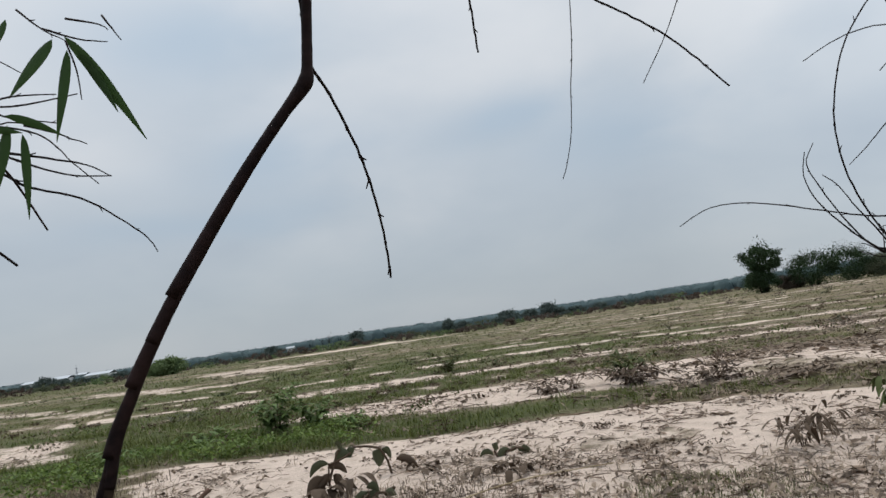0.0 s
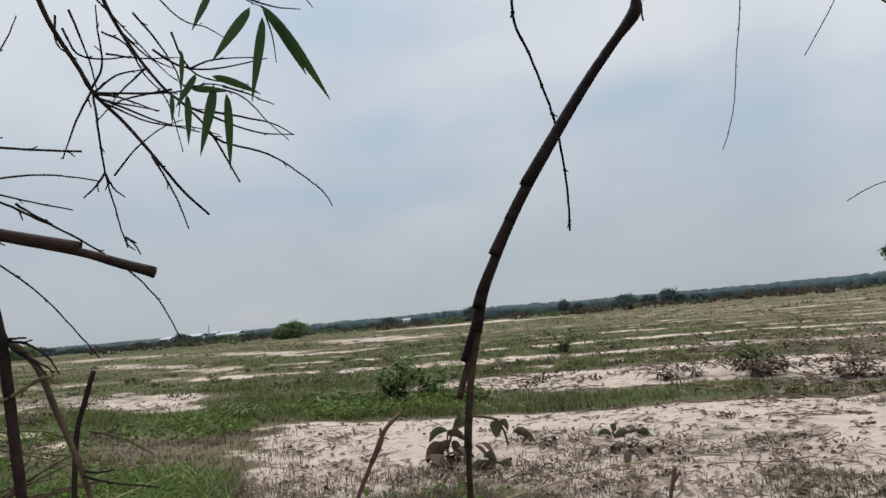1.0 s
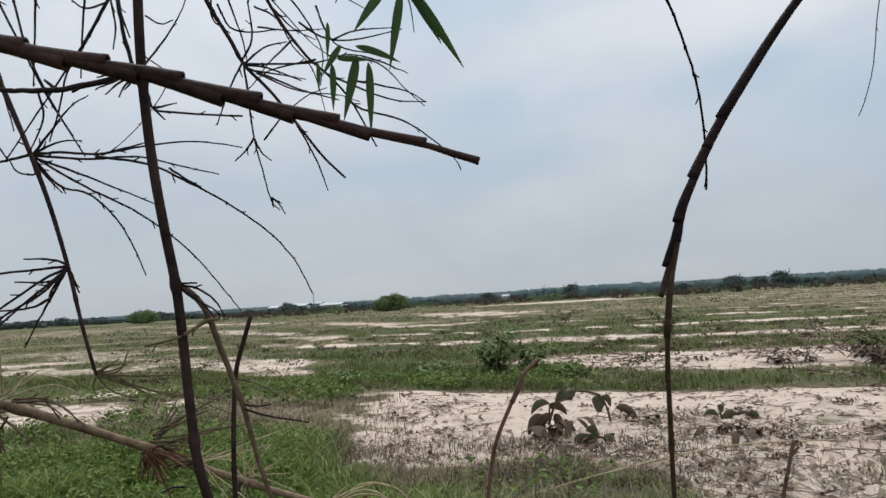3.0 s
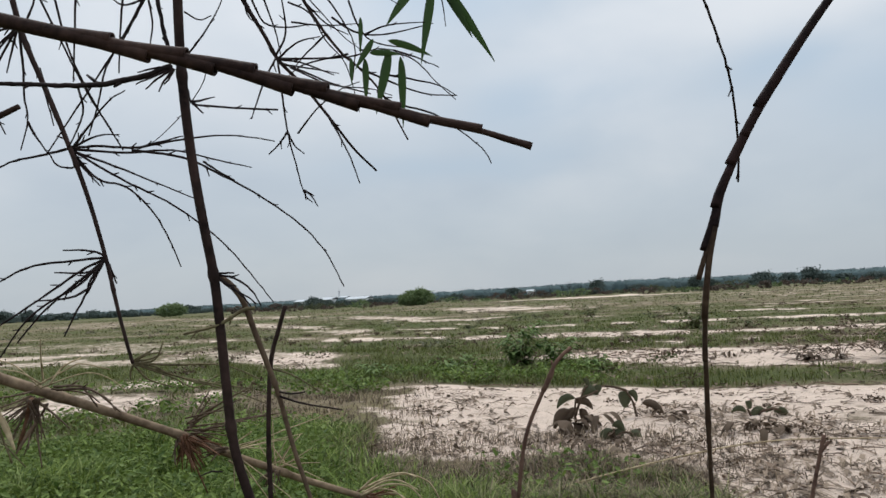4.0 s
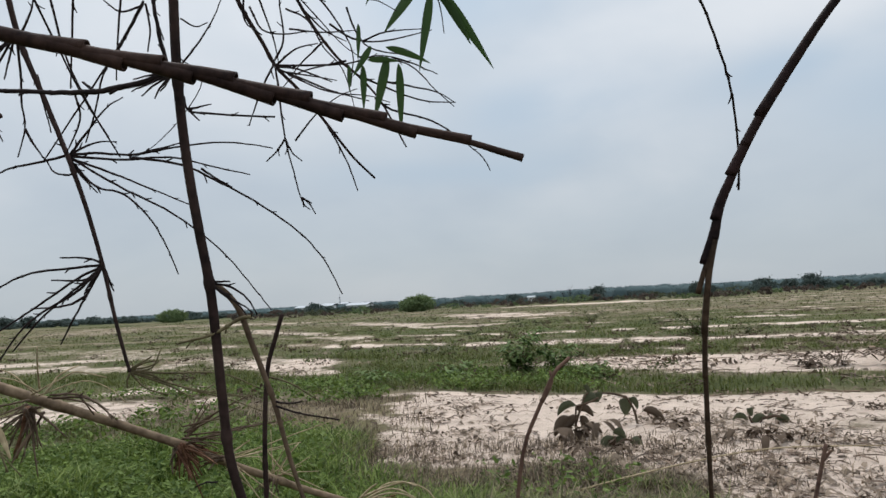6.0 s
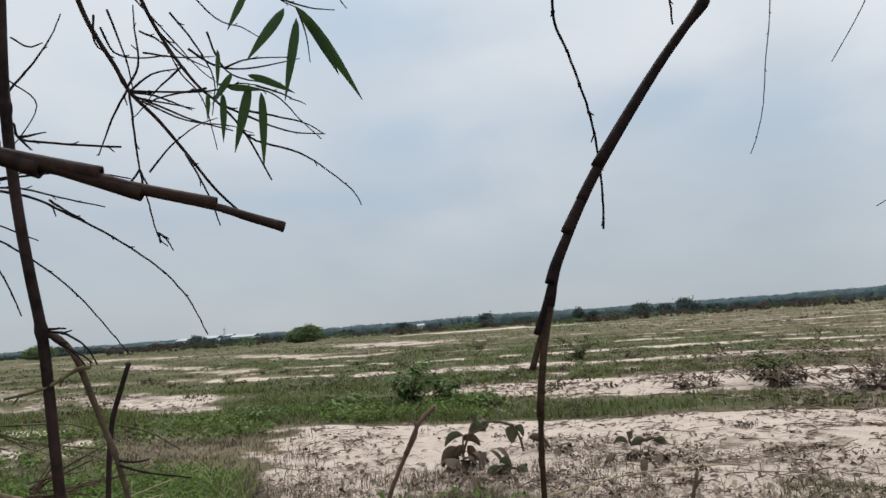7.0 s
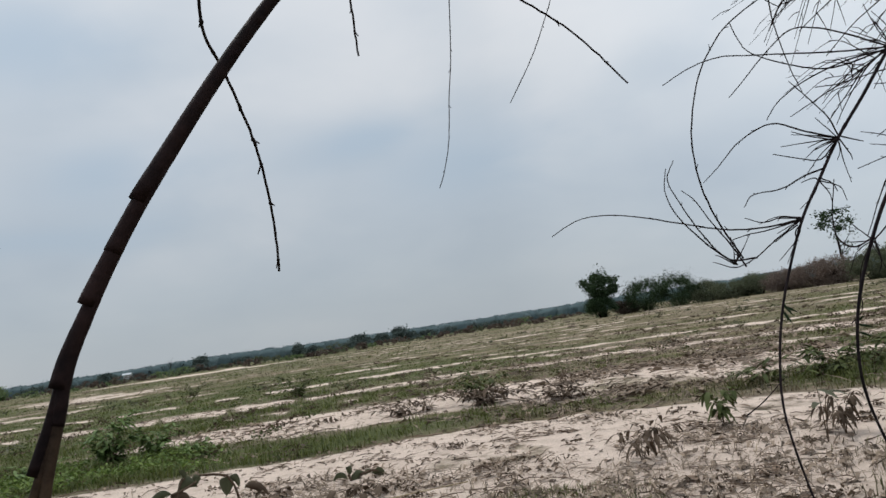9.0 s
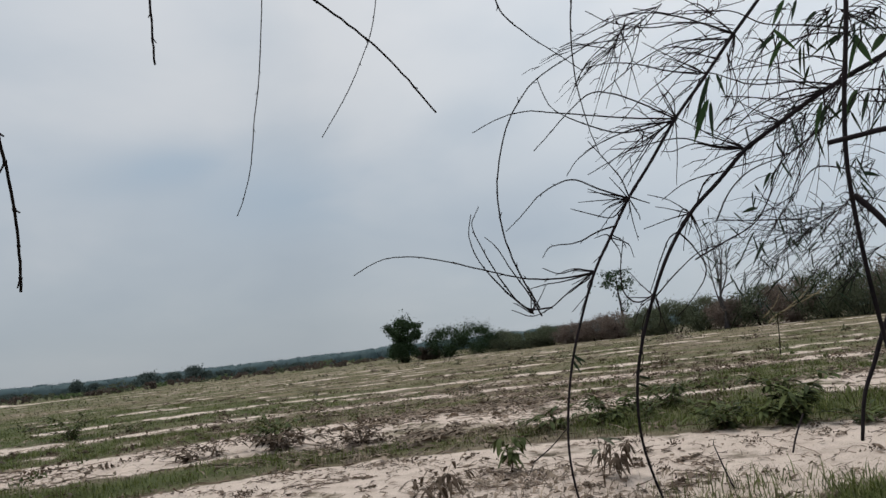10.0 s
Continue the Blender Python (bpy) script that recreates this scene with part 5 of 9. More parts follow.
twig(stem_main, 'twig', 0.0022, 0.0011, [(-0.844, 0.879, 1.569), (-0.836, 0.882, 1.558), (-0.828, 0.886, 1.549)], TWIG)
twig(stem_main, 'twig', 0.0018, 0.0008, [(-0.853, 0.872, 1.633), (-0.825, 0.886, 1.675), (-0.803, 0.897, 1.716), (-0.793, 0.905, 1.752)], TWIG)
twig(stem_main, 'twig', 0.0015, 0.0008, [(-0.846, 0.869, 1.710), (-0.825, 0.877, 1.696), (-0.806, 0.883, 1.702)], TWIG)
twig(stem_main, 'twig', 0.0011, 0.0006, [(-0.852, 0.871, 1.649), (-0.842, 0.916, 1.623), (-0.904, 0.938, 1.570), (-0.977, 0.956, 1.533), (-1.030, 0.978, 1.530)], TWIG)
twig(stem_main, 'twig', 0.0054, 0.0032, [(-0.828, 0.903, 1.292), (-0.811, 0.913, 1.281), (-0.793, 0.925, 1.251), (-0.779, 0.937, 1.196), (-0.766, 0.949, 1.145), (-0.754, 0.960, 1.094), (-0.740, 0.975, 1.010), (-0.723, 0.989, 0.935), (-0.706, 1.004, 0.851)], DRY, nodes=(0.42,))
twig(stem_main, 'twig', 0.0022, 0.0011, [(-0.821, 0.894, 1.295), (-0.802, 0.901, 1.296), (-0.793, 0.903, 1.295)], TWIG)
twig(stem_main, 'twig', 0.0022, 0.0011, [(-0.821, 0.895, 1.294), (-0.794, 0.904, 1.287), (-0.770, 0.913, 1.268), (-0.757, 0.919, 1.242)], TWIG)
twig(stem_main, 'twig', 0.0022, 0.0011, [(-0.821, 0.895, 1.290), (-0.799, 0.903, 1.274), (-0.781, 0.910, 1.255), (-0.772, 0.914, 1.241)], TWIG)
twig(stem_main, 'twig', 0.0022, 0.0011, [(-0.821, 0.895, 1.292), (-0.803, 0.902, 1.274), (-0.779, 0.911, 1.259), (-0.763, 0.917, 1.245)], TWIG)
twig(stem_main, 'twig', 0.0022, 0.0011, [(-0.820, 0.896, 1.279), (-0.818, 0.898, 1.261), (-0.816, 0.900, 1.235)], TWIG)
twig(stem_main, 'twig', 0.0031, 0.0018, [(-0.772, 0.925, 1.239), (-0.787, 0.913, 1.236), (-0.822, 0.896, 1.215), (-0.868, 0.874, 1.204)], OLIVE)
twig(stem_main, 'twig', 0.0019, 0.0012, [(-0.749, 0.952, 1.104), (-0.732, 0.958, 1.100), (-0.710, 0.965, 1.102)], TWIG)
twig(stem_main, 'twig', 0.0019, 0.0012, [(-0.749, 0.952, 1.097), (-0.716, 0.964, 1.084), (-0.656, 0.985, 1.070)], TWIG)
twig(stem_main, 'twig', 0.0019, 0.0012, [(-0.843, 0.929, 0.982), (-0.860, 0.923, 0.983), (-0.877, 0.918, 0.977)], TWIG)

# a second, thinner stem behind it
stem_back = twig(bamboo_left, 'stem', 0.0079, 0.0042, [(-1.714, 1.314, 2.274), (-1.697, 1.326, 2.129), (-1.676, 1.338, 2.005), (-1.652, 1.348, 1.917), (-1.611, 1.367, 1.800), (-1.564, 1.388, 1.659), (-1.527, 1.406, 1.531), (-1.494, 1.423, 1.384), (-1.472, 1.437, 1.251), (-1.454, 1.445, 1.166), (-1.441, 1.449, 1.116)], STEM, nodes=(0.30, 0.57, 0.84))
twig(stem_back, 'twig', 0.0035, 0.0015, [(-1.680, 1.345, 1.974), (-1.730, 1.339, 1.970), (-1.780, 1.333, 1.966), (-1.830, 1.328, 1.960)], TWIG)
twig(stem_back, 'twig', 0.0035, 0.0015, [(-1.680, 1.345, 1.971), (-1.732, 1.341, 1.937), (-1.784, 1.336, 1.899), (-1.837, 1.332, 1.858)], TWIG)
twig(stem_back, 'twig', 0.0035, 0.0015, [(-1.680, 1.345, 1.968), (-1.722, 1.345, 1.919), (-1.759, 1.347, 1.866), (-1.795, 1.348, 1.820)], TWIG)
twig(stem_back, 'twig', 0.0035, 0.0015, [(-1.681, 1.345, 1.964), (-1.710, 1.355, 1.913), (-1.737, 1.365, 1.868)], TWIG)
twig(stem_back, 'twig', 0.0035, 0.0015, [(-1.675, 1.347, 1.964), (-1.679, 1.360, 1.873), (-1.687, 1.370, 1.803), (-1.689, 1.381, 1.740), (-1.717, 1.385, 1.669)], TWIG)
twig(stem_back, 'twig', 0.0035, 0.0015, [(-1.673, 1.348, 1.964), (-1.642, 1.377, 1.843), (-1.631, 1.397, 1.758), (-1.633, 1.409, 1.728)], TWIG)
twig(stem_back, 'twig', 0.0035, 0.0015, [(-1.680, 1.345, 1.971), (-1.751, 1.341, 1.915), (-1.806, 1.339, 1.900)], TWIG)
twig(stem_back, 'twig', 0.0035, 0.0015, [(-1.677, 1.346, 1.978), (-1.747, 1.338, 1.977), (-1.788, 1.341, 1.975)], TWIG)
twig(stem_back, 'twig', 0.0035, 0.0015, [(-1.671, 1.364, 1.734), (-1.667, 1.383, 1.701), (-1.650, 1.408, 1.656)], TWIG)
twig(stem_back, 'twig', 0.0035, 0.0015, [(-1.764, 1.326, 1.832), (-1.755, 1.350, 1.756), (-1.750, 1.371, 1.711)], TWIG)
twig(stem_back, 'twig', 0.0035, 0.0015, [(-1.680, 1.345, 1.974), (-1.694, 1.351, 2.049), (-1.713, 1.357, 2.100)], TWIG)
twig(stem_back, 'twig', 0.0035, 0.0015, [(-1.667, 1.350, 1.971), (-1.650, 1.367, 2.033), (-1.652, 1.378, 2.096)], TWIG)
twig(stem_back, 'twig', 0.0035, 0.0015, [(-1.574, 1.401, 1.662), (-1.510, 1.422, 1.664), (-1.415, 1.454, 1.656), (-1.319, 1.485, 1.670), (-1.210, 1.521, 1.676), (-1.142, 1.544, 1.668), (-1.088, 1.563, 1.655)], TWIG)
twig(stem_back, 'twig', 0.0035, 0.0015, [(-1.574, 1.401, 1.659), (-1.443, 1.446, 1.644), (-1.334, 1.482, 1.645), (-1.241, 1.515, 1.619), (-1.147, 1.548, 1.592)], TWIG)
twig(stem_back, 'twig', 0.0035, 0.0015, [(-1.572, 1.402, 1.656), (-1.473, 1.438, 1.612), (-1.380, 1.472, 1.566), (-1.288, 1.505, 1.521)], TWIG)
twig(stem_back, 'twig', 0.0035, 0.0015, [(-1.572, 1.402, 1.653), (-1.515, 1.426, 1.583), (-1.449, 1.449, 1.558), (-1.392, 1.472, 1.497), (-1.356, 1.489, 1.424), (-1.332, 1.502, 1.351)], TWIG)
twig(stem_back, 'twig', 0.0035, 0.0015, [(-1.570, 1.402, 1.656), (-1.461, 1.444, 1.580), (-1.356, 1.483, 1.517), (-1.286, 1.510, 1.463), (-1.215, 1.538, 1.391), (-1.159, 1.562, 1.313), (-1.118, 1.580, 1.250)], TWIG)
twig(stem_back, 'twig', 0.0035, 0.0015, [(-1.429, 1.450, 1.650), (-1.308, 1.492, 1.625), (-1.216, 1.526, 1.574), (-1.138, 1.555, 1.523), (-1.041, 1.593, 1.443), (-0.985, 1.616, 1.369), (-0.947, 1.635, 1.281)], TWIG)
twig(stem_back, 'twig', 0.0035, 0.0015, [(-1.574, 1.401, 1.662), (-1.634, 1.382, 1.649), (-1.709, 1.357, 1.637), (-1.758, 1.343, 1.614), (-1.787, 1.334, 1.593), (-1.844, 1.318, 1.557)], TWIG)
twig(stem_back, 'twig', 0.0035, 0.0015, [(-1.570, 1.402, 1.662), (-1.519, 1.415, 1.726), (-1.475, 1.426, 1.777), (-1.435, 1.438, 1.801)], TWIG)
twig(stem_back, 'twig', 0.0035, 0.0015, [(-1.570, 1.402, 1.664), (-1.554, 1.410, 1.621), (-1.510, 1.429, 1.564)], TWIG)
twig(stem_back, 'twig', 0.0035, 0.0015, [(-1.578, 1.399, 1.668), (-1.612, 1.381, 1.767), (-1.633, 1.368, 1.868)], TWIG)
twig(stem_back, 'twig', 0.0035, 0.0015, [(-1.571, 1.402, 1.662), (-1.508, 1.421, 1.690), (-1.456, 1.438, 1.690)], TWIG)
twig(stem_back, 'twig', 0.0035, 0.0015, [(-1.571, 1.403, 1.653), (-1.568, 1.406, 1.614), (-1.608, 1.392, 1.621), (-1.626, 1.384, 1.653)], TWIG)
twig(stem_back, 'twig', 0.0035, 0.0015, [(-1.261, 1.508, 1.613), (-1.242, 1.516, 1.597), (-1.190, 1.535, 1.562)], TWIG)
twig(stem_back, 'twig', 0.0035, 0.0015, [(-1.415, 1.454, 1.654), (-1.332, 1.481, 1.674), (-1.305, 1.489, 1.679)], TWIG)
twig(stem_back, 'twig', 0.0035, 0.0018, [(-1.495, 1.424, 1.383), (-1.558, 1.408, 1.379), (-1.670, 1.376, 1.371), (-1.742, 1.357, 1.343), (-1.802, 1.344, 1.312), (-1.848, 1.334, 1.292)], TWIG)
twig(stem_back, 'twig', 0.0035, 0.0018, [(-1.496, 1.425, 1.379), (-1.560, 1.410, 1.351), (-1.692, 1.377, 1.269), (-1.766, 1.360, 1.227), (-1.813, 1.352, 1.201)], TWIG)
twig(stem_back, 'twig', 0.0035, 0.0018, [(-1.498, 1.424, 1.376), (-1.562, 1.411, 1.320), (-1.635, 1.393, 1.281), (-1.695, 1.380, 1.241), (-1.743, 1.372, 1.186), (-1.791, 1.364, 1.124)], TWIG)
twig(stem_back, 'twig', 0.0035, 0.0018, [(-1.499, 1.424, 1.373), (-1.592, 1.404, 1.307), (-1.669, 1.390, 1.247), (-1.733, 1.380, 1.180)], TWIG)
twig(stem_back, 'twig', 0.0035, 0.0018, [(-1.501, 1.423, 1.371), (-1.537, 1.422, 1.318), (-1.580, 1.419, 1.256), (-1.620, 1.417, 1.191)], TWIG)
twig(stem_back, 'twig', 0.0035, 0.0018, [(-1.495, 1.424, 1.380), (-1.520, 1.424, 1.363), (-1.553, 1.421, 1.348), (-1.633, 1.402, 1.352)], TWIG)
twig(stem_back, 'twig', 0.0035, 0.0018, [(-1.493, 1.425, 1.379), (-1.490, 1.439, 1.347), (-1.487, 1.453, 1.317)], TWIG)
twig(stem_back, 'twig', 0.0035, 0.0018, [(-1.539, 1.415, 1.307), (-1.596, 1.408, 1.286), (-1.685, 1.389, 1.283)], TWIG)
twig(stem_back, 'twig', 0.0035, 0.0018, [(-1.498, 1.423, 1.387), (-1.534, 1.421, 1.401), (-1.609, 1.406, 1.407)], TWIG)
twig(stem_back, 'twig', 0.0035, 0.0018, [(-1.516, 1.419, 1.353), (-1.546, 1.422, 1.319), (-1.556, 1.431, 1.298)], TWIG)
twig(stem_back, 'twig', 0.0030, 0.0016, [(-1.462, 1.474, 1.114), (-1.410, 1.491, 1.121), (-1.385, 1.496, 1.167)], OLIVE)
twig(stem_back, 'twig', 0.0030, 0.0016, [(-1.462, 1.474, 1.117), (-1.411, 1.492, 1.104), (-1.372, 1.507, 1.081), (-1.278, 1.540, 1.054), (-1.184, 1.572, 1.036)], OLIVE)
twig(stem_back, 'twig', 0.0030, 0.0016, [(-1.457, 1.476, 1.116), (-1.370, 1.505, 1.106), (-1.248, 1.547, 1.099), (-1.156, 1.580, 1.055)], OLIVE)
twig(stem_back, 'twig', 0.0030, 0.0016, [(-1.462, 1.474, 1.114), (-1.427, 1.489, 1.072), (-1.374, 1.508, 1.052)], OLIVE)
twig(stem_back, 'twig', 0.0030, 0.0016, [(-1.462, 1.474, 1.111), (-1.469, 1.473, 1.093), (-1.470, 1.474, 1.074)], OLIVE)
twig(stem_back, 'twig', 0.0030, 0.0016, [(-1.459, 1.475, 1.119), (-1.429, 1.484, 1.134), (-1.398, 1.494, 1.139)], OLIVE)
twig(stem_back, 'twig', 0.0030, 0.0016, [(-1.462, 1.474, 1.120), (-1.423, 1.487, 1.123), (-1.390, 1.497, 1.136)], OLIVE)
twig(stem_back, 'twig', 0.0030, 0.0016, [(-1.459, 1.475, 1.122), (-1.414, 1.488, 1.146), (-1.408, 1.490, 1.151)], OLIVE)
twig(stem_back, 'twig', 0.0030, 0.0016, [(-1.462, 1.474, 1.114), (-1.372, 1.507, 1.075), (-1.317, 1.527, 1.046), (-1.263, 1.543, 1.075)], OLIVE)
twig(stem_back, 'twig', 0.0030, 0.0016, [(-1.462, 1.474, 1.114), (-1.385, 1.502, 1.088), (-1.299, 1.533, 1.054), (-1.237, 1.553, 1.062)], OLIVE)
twig(stem_back, 'twig', 0.0030, 0.0016, [(-1.153, 1.579, 1.089), (-1.087, 1.602, 1.066), (-1.022, 1.627, 1.019)], OLIVE)
twig(stem_back, 'twig', 0.0030, 0.0016, [(-1.457, 1.476, 1.114), (-1.332, 1.521, 1.067), (-1.225, 1.559, 1.030), (-1.146, 1.587, 0.994)], OLIVE)

# branch with the green leaf spray
branch_green = twig(bamboo_left, 'stem', 0.0058, 0.0024, [(-0.994, 1.177, 2.056), (-0.973, 1.200, 1.942), (-0.954, 1.218, 1.874), (-0.921, 1.242, 1.802), (-0.901, 1.260, 1.752), (-0.859, 1.285, 1.699), (-0.816, 1.312, 1.633), (-0.773, 1.339, 1.564), (-0.733, 1.363, 1.516)], STEM, nodes=(0.48,))
twig(branch_green, 'twig', 0.0024, 0.0012, [(-0.797, 1.271, 1.622), (-0.775, 1.282, 1.574), (-0.759, 1.290, 1.533), (-0.745, 1.298, 1.482)], TWIG)
twig(branch_green, 'twig', 0.0024, 0.0012, [(-0.887, 1.233, 1.743), (-0.883, 1.240, 1.667), (-0.878, 1.246, 1.595), (-0.866, 1.255, 1.527), (-0.854, 1.262, 1.468), (-0.839, 1.269, 1.448)], TWIG)
twig(branch_green, 'twig', 0.0024, 0.0012, [(-0.878, 1.246, 1.595), (-0.894, 1.242, 1.572), (-0.917, 1.236, 1.550)], TWIG)
twig(branch_green, 'twig', 0.0024, 0.0012, [(-0.878, 1.246, 1.595), (-0.867, 1.252, 1.567), (-0.848, 1.259, 1.548)], TWIG)
twig(branch_green, 'twig', 0.0024, 0.0012, [(-0.854, 1.262, 1.474), (-0.841, 1.268, 1.462), (-0.829, 1.273, 1.439)], TWIG)
twig(branch_green, 'twig', 0.0024, 0.0012, [(-0.854, 1.262, 1.474), (-0.835, 1.269, 1.461)], TWIG)
twig(branch_green, 'twig', 0.0024, 0.0012, [(-0.854, 1.262, 1.474), (-0.851, 1.265, 1.454)], TWIG)
twig(branch_green, 'twig', 0.0024, 0.0012, [(-0.887, 1.233, 1.745), (-0.827, 1.253, 1.742), (-0.750, 1.279, 1.742), (-0.694, 1.297, 1.755), (-0.659, 1.309, 1.751)], TWIG)
twig(branch_green, 'twig', 0.0024, 0.0012, [(-0.889, 1.232, 1.749), (-0.919, 1.226, 1.692), (-0.946, 1.222, 1.624)], TWIG)
twig(branch_green, 'twig', 0.0024, 0.0012, [(-0.891, 1.232, 1.751), (-0.868, 1.236, 1.794), (-0.871, 1.231, 1.864), (-0.871, 1.228, 1.910)], TWIG)
twig(branch_green, 'twig', 0.0024, 0.0012, [(-0.888, 1.233, 1.743), (-0.847, 1.245, 1.776), (-0.802, 1.259, 1.786)], TWIG)
twig(branch_green, 'twig', 0.0024, 0.0012, [(-0.888, 1.233, 1.743), (-0.844, 1.248, 1.735), (-0.780, 1.271, 1.706)], TWIG)
twig(branch_green, 'twig', 0.0024, 0.0012, [(-0.883, 1.235, 1.737), (-0.840, 1.251, 1.717), (-0.776, 1.274, 1.685), (-0.711, 1.297, 1.664)], TWIG)
twig(branch_green, 'twig', 0.0024, 0.0012, [(-0.929, 1.211, 1.867), (-0.908, 1.221, 1.819), (-0.867, 1.236, 1.808), (-0.817, 1.252, 1.812)], TWIG)
twig(branch_green, 'twig', 0.0024, 0.0012, [(-0.916, 1.213, 1.901), (-0.889, 1.228, 1.807), (-0.880, 1.235, 1.748)], TWIG)
twig(branch_green, 'twig', 0.0024, 0.0012, [(-0.939, 1.206, 1.891), (-0.940, 1.209, 1.839), (-0.909, 1.222, 1.808)], TWIG)
branch_leafy = twig(bamboo_left, 'stem', 0.0044, 0.0017, [(-0.847, 1.146, 1.988), (-0.812, 1.165, 1.875), (-0.776, 1.182, 1.796), (-0.733, 1.201, 1.728), (-0.699, 1.215, 1.693), (-0.660, 1.231, 1.641), (-0.619, 1.251, 1.550)], STEM, nodes=(0.5,))
twig(branch_leafy, 'twig', 0.0023, 0.0010, [(-0.744, 1.193, 1.795), (-0.711, 1.223, 1.771), (-0.664, 1.257, 1.768), (-0.572, 1.303, 1.792)], TWIG)
twig(branch_leafy, 'twig', 0.0023, 0.0010, [(-0.711, 1.202, 1.826), (-0.700, 1.227, 1.776), (-0.676, 1.254, 1.752), (-0.608, 1.295, 1.742)], TWIG)
twig(branch_leafy, 'twig', 0.0023, 0.0010, [(-0.771, 1.180, 1.862), (-0.740, 1.211, 1.811), (-0.719, 1.240, 1.749), (-0.733, 1.257, 1.686)], TWIG)
twig(branch_leafy, 'twig', 0.0023, 0.0010, [(-0.699, 1.215, 1.693), (-0.634, 1.256, 1.661), (-0.587, 1.290, 1.646), (-0.536, 1.325, 1.645)], TWIG)
twig(branch_leafy, 'twig', 0.0023, 0.0010, [(-0.670, 1.227, 1.647), (-0.644, 1.248, 1.626), (-0.575, 1.283, 1.603), (-0.522, 1.314, 1.563), (-0.489, 1.338, 1.529), (-0.480, 1.353, 1.505)], TWIG)
twig(branch_leafy, 'twig', 0.0023, 0.0010, [(-0.794, 1.174, 1.830), (-0.766, 1.212, 1.793), (-0.735, 1.250, 1.777)], TWIG)
twig(branch_leafy, 'twig', 0.0023, 0.0010, [(-0.658, 1.229, 1.680), (-0.601, 1.267, 1.670), (-0.565, 1.297, 1.662), (-0.538, 1.324, 1.645)], TWIG)
twig(branch_leafy, 'twig', 0.0023, 0.0010, [(-0.718, 1.207, 1.722), (-0.814, 1.202, 1.712), (-0.871, 1.211, 1.682)], TWIG)
twig(branch_leafy, 'twig', 0.0023, 0.0010, [(-0.757, 1.191, 1.762), (-0.813, 1.201, 1.728), (-0.842, 1.219, 1.715)], TWIG)
twig(branch_leafy, 'twig', 0.0023, 0.0010, [(-0.634, 1.234, 1.725), (-0.601, 1.272, 1.717), (-0.567, 1.311, 1.703)], TWIG)
bamboo_leaf(branch_leafy, (-0.563, 1.207, 1.852), (-0.632, 1.191, 1.757), 0.0236)
bamboo_leaf(branch_leafy, (-0.542, 1.210, 1.832), (-0.568, 1.202, 1.679), 0.0211)
bamboo_leaf(branch_leafy, (-0.543, 1.208, 1.854), (-0.429, 1.212, 1.667), 0.0211)
bamboo_leaf(branch_leafy, (-0.525, 1.211, 1.829), (-0.467, 1.205, 1.715), 0.0174)
bamboo_leaf(branch_leafy, (-0.631, 1.199, 1.892), (-0.663, 1.184, 1.815), 0.0174)
bamboo_leaf(branch_leafy, (-0.600, 1.119, 1.689), (-0.629, 1.118, 1.573), 0.0219)
bamboo_leaf(branch_leafy, (-0.580, 1.122, 1.673), (-0.581, 1.123, 1.544), 0.0173)
bamboo_leaf(branch_leafy, (-0.628, 1.115, 1.710), (-0.662, 1.108, 1.656), 0.0150)
bamboo_leaf(branch_leafy, (-0.647, 1.117, 1.678), (-0.647, 1.115, 1.592), 0.0150)
bamboo_leaf(branch_leafy, (-0.601, 1.118, 1.704), (-0.518, 1.116, 1.662), 0.0127)
bamboo_leaf(branch_leafy, (-0.637, 1.117, 1.686), (-0.574, 1.112, 1.672), 0.0115)
bamboo_leaf(branch_leafy, (-0.673, 1.115, 1.681), (-0.671, 1.110, 1.630), 0.0104)
bamboo_leaf(branch_leafy, (-0.649, 1.110, 1.752), (-0.650, 1.106, 1.682), 0.0104)
twig(branch_leafy, 'twig', 0.0019, 0.0008, [(-0.741, 1.151, 1.909), (-0.671, 1.156, 1.828), (-0.624, 1.154, 1.805), (-0.589, 1.152, 1.780)], TWIG)
twig(branch_leafy, 'twig', 0.0019, 0.0008, [(-0.593, 1.162, 1.887), (-0.554, 1.158, 1.848), (-0.517, 1.152, 1.822)], TWIG)
twig(branch_leafy, 'twig', 0.0019, 0.0008, [(-0.558, 1.167, 1.853), (-0.502, 1.163, 1.827), (-0.454, 1.157, 1.813)], TWIG)
twig(branch_leafy, 'twig', 0.0019, 0.0008, [(-0.525, 1.171, 1.830), (-0.510, 1.167, 1.776), (-0.504, 1.161, 1.728)], TWIG)
twig(branch_leafy, 'twig', 0.0019, 0.0008, [(-0.465, 1.172, 1.864), (-0.433, 1.158, 1.813)], TWIG)
twig(branch_leafy, 'twig', 0.0019, 0.0008, [(-0.521, 1.168, 1.865), (-0.467, 1.163, 1.846), (-0.451, 1.155, 1.831)], TWIG)
twig(branch_leafy, 'twig', 0.0019, 0.0008, [(-0.819, 1.148, 1.880), (-0.758, 1.152, 1.805), (-0.706, 1.155, 1.741), (-0.669, 1.153, 1.708)], TWIG)
twig(branch_leafy, 'twig', 0.0019, 0.0008, [(-0.812, 1.158, 1.784), (-0.742, 1.154, 1.765), (-0.673, 1.149, 1.756)], TWIG)
twig(branch_leafy, 'twig', 0.0019, 0.0008, [(-0.667, 1.170, 1.741), (-0.614, 1.163, 1.749), (-0.541, 1.158, 1.741)], TWIG)
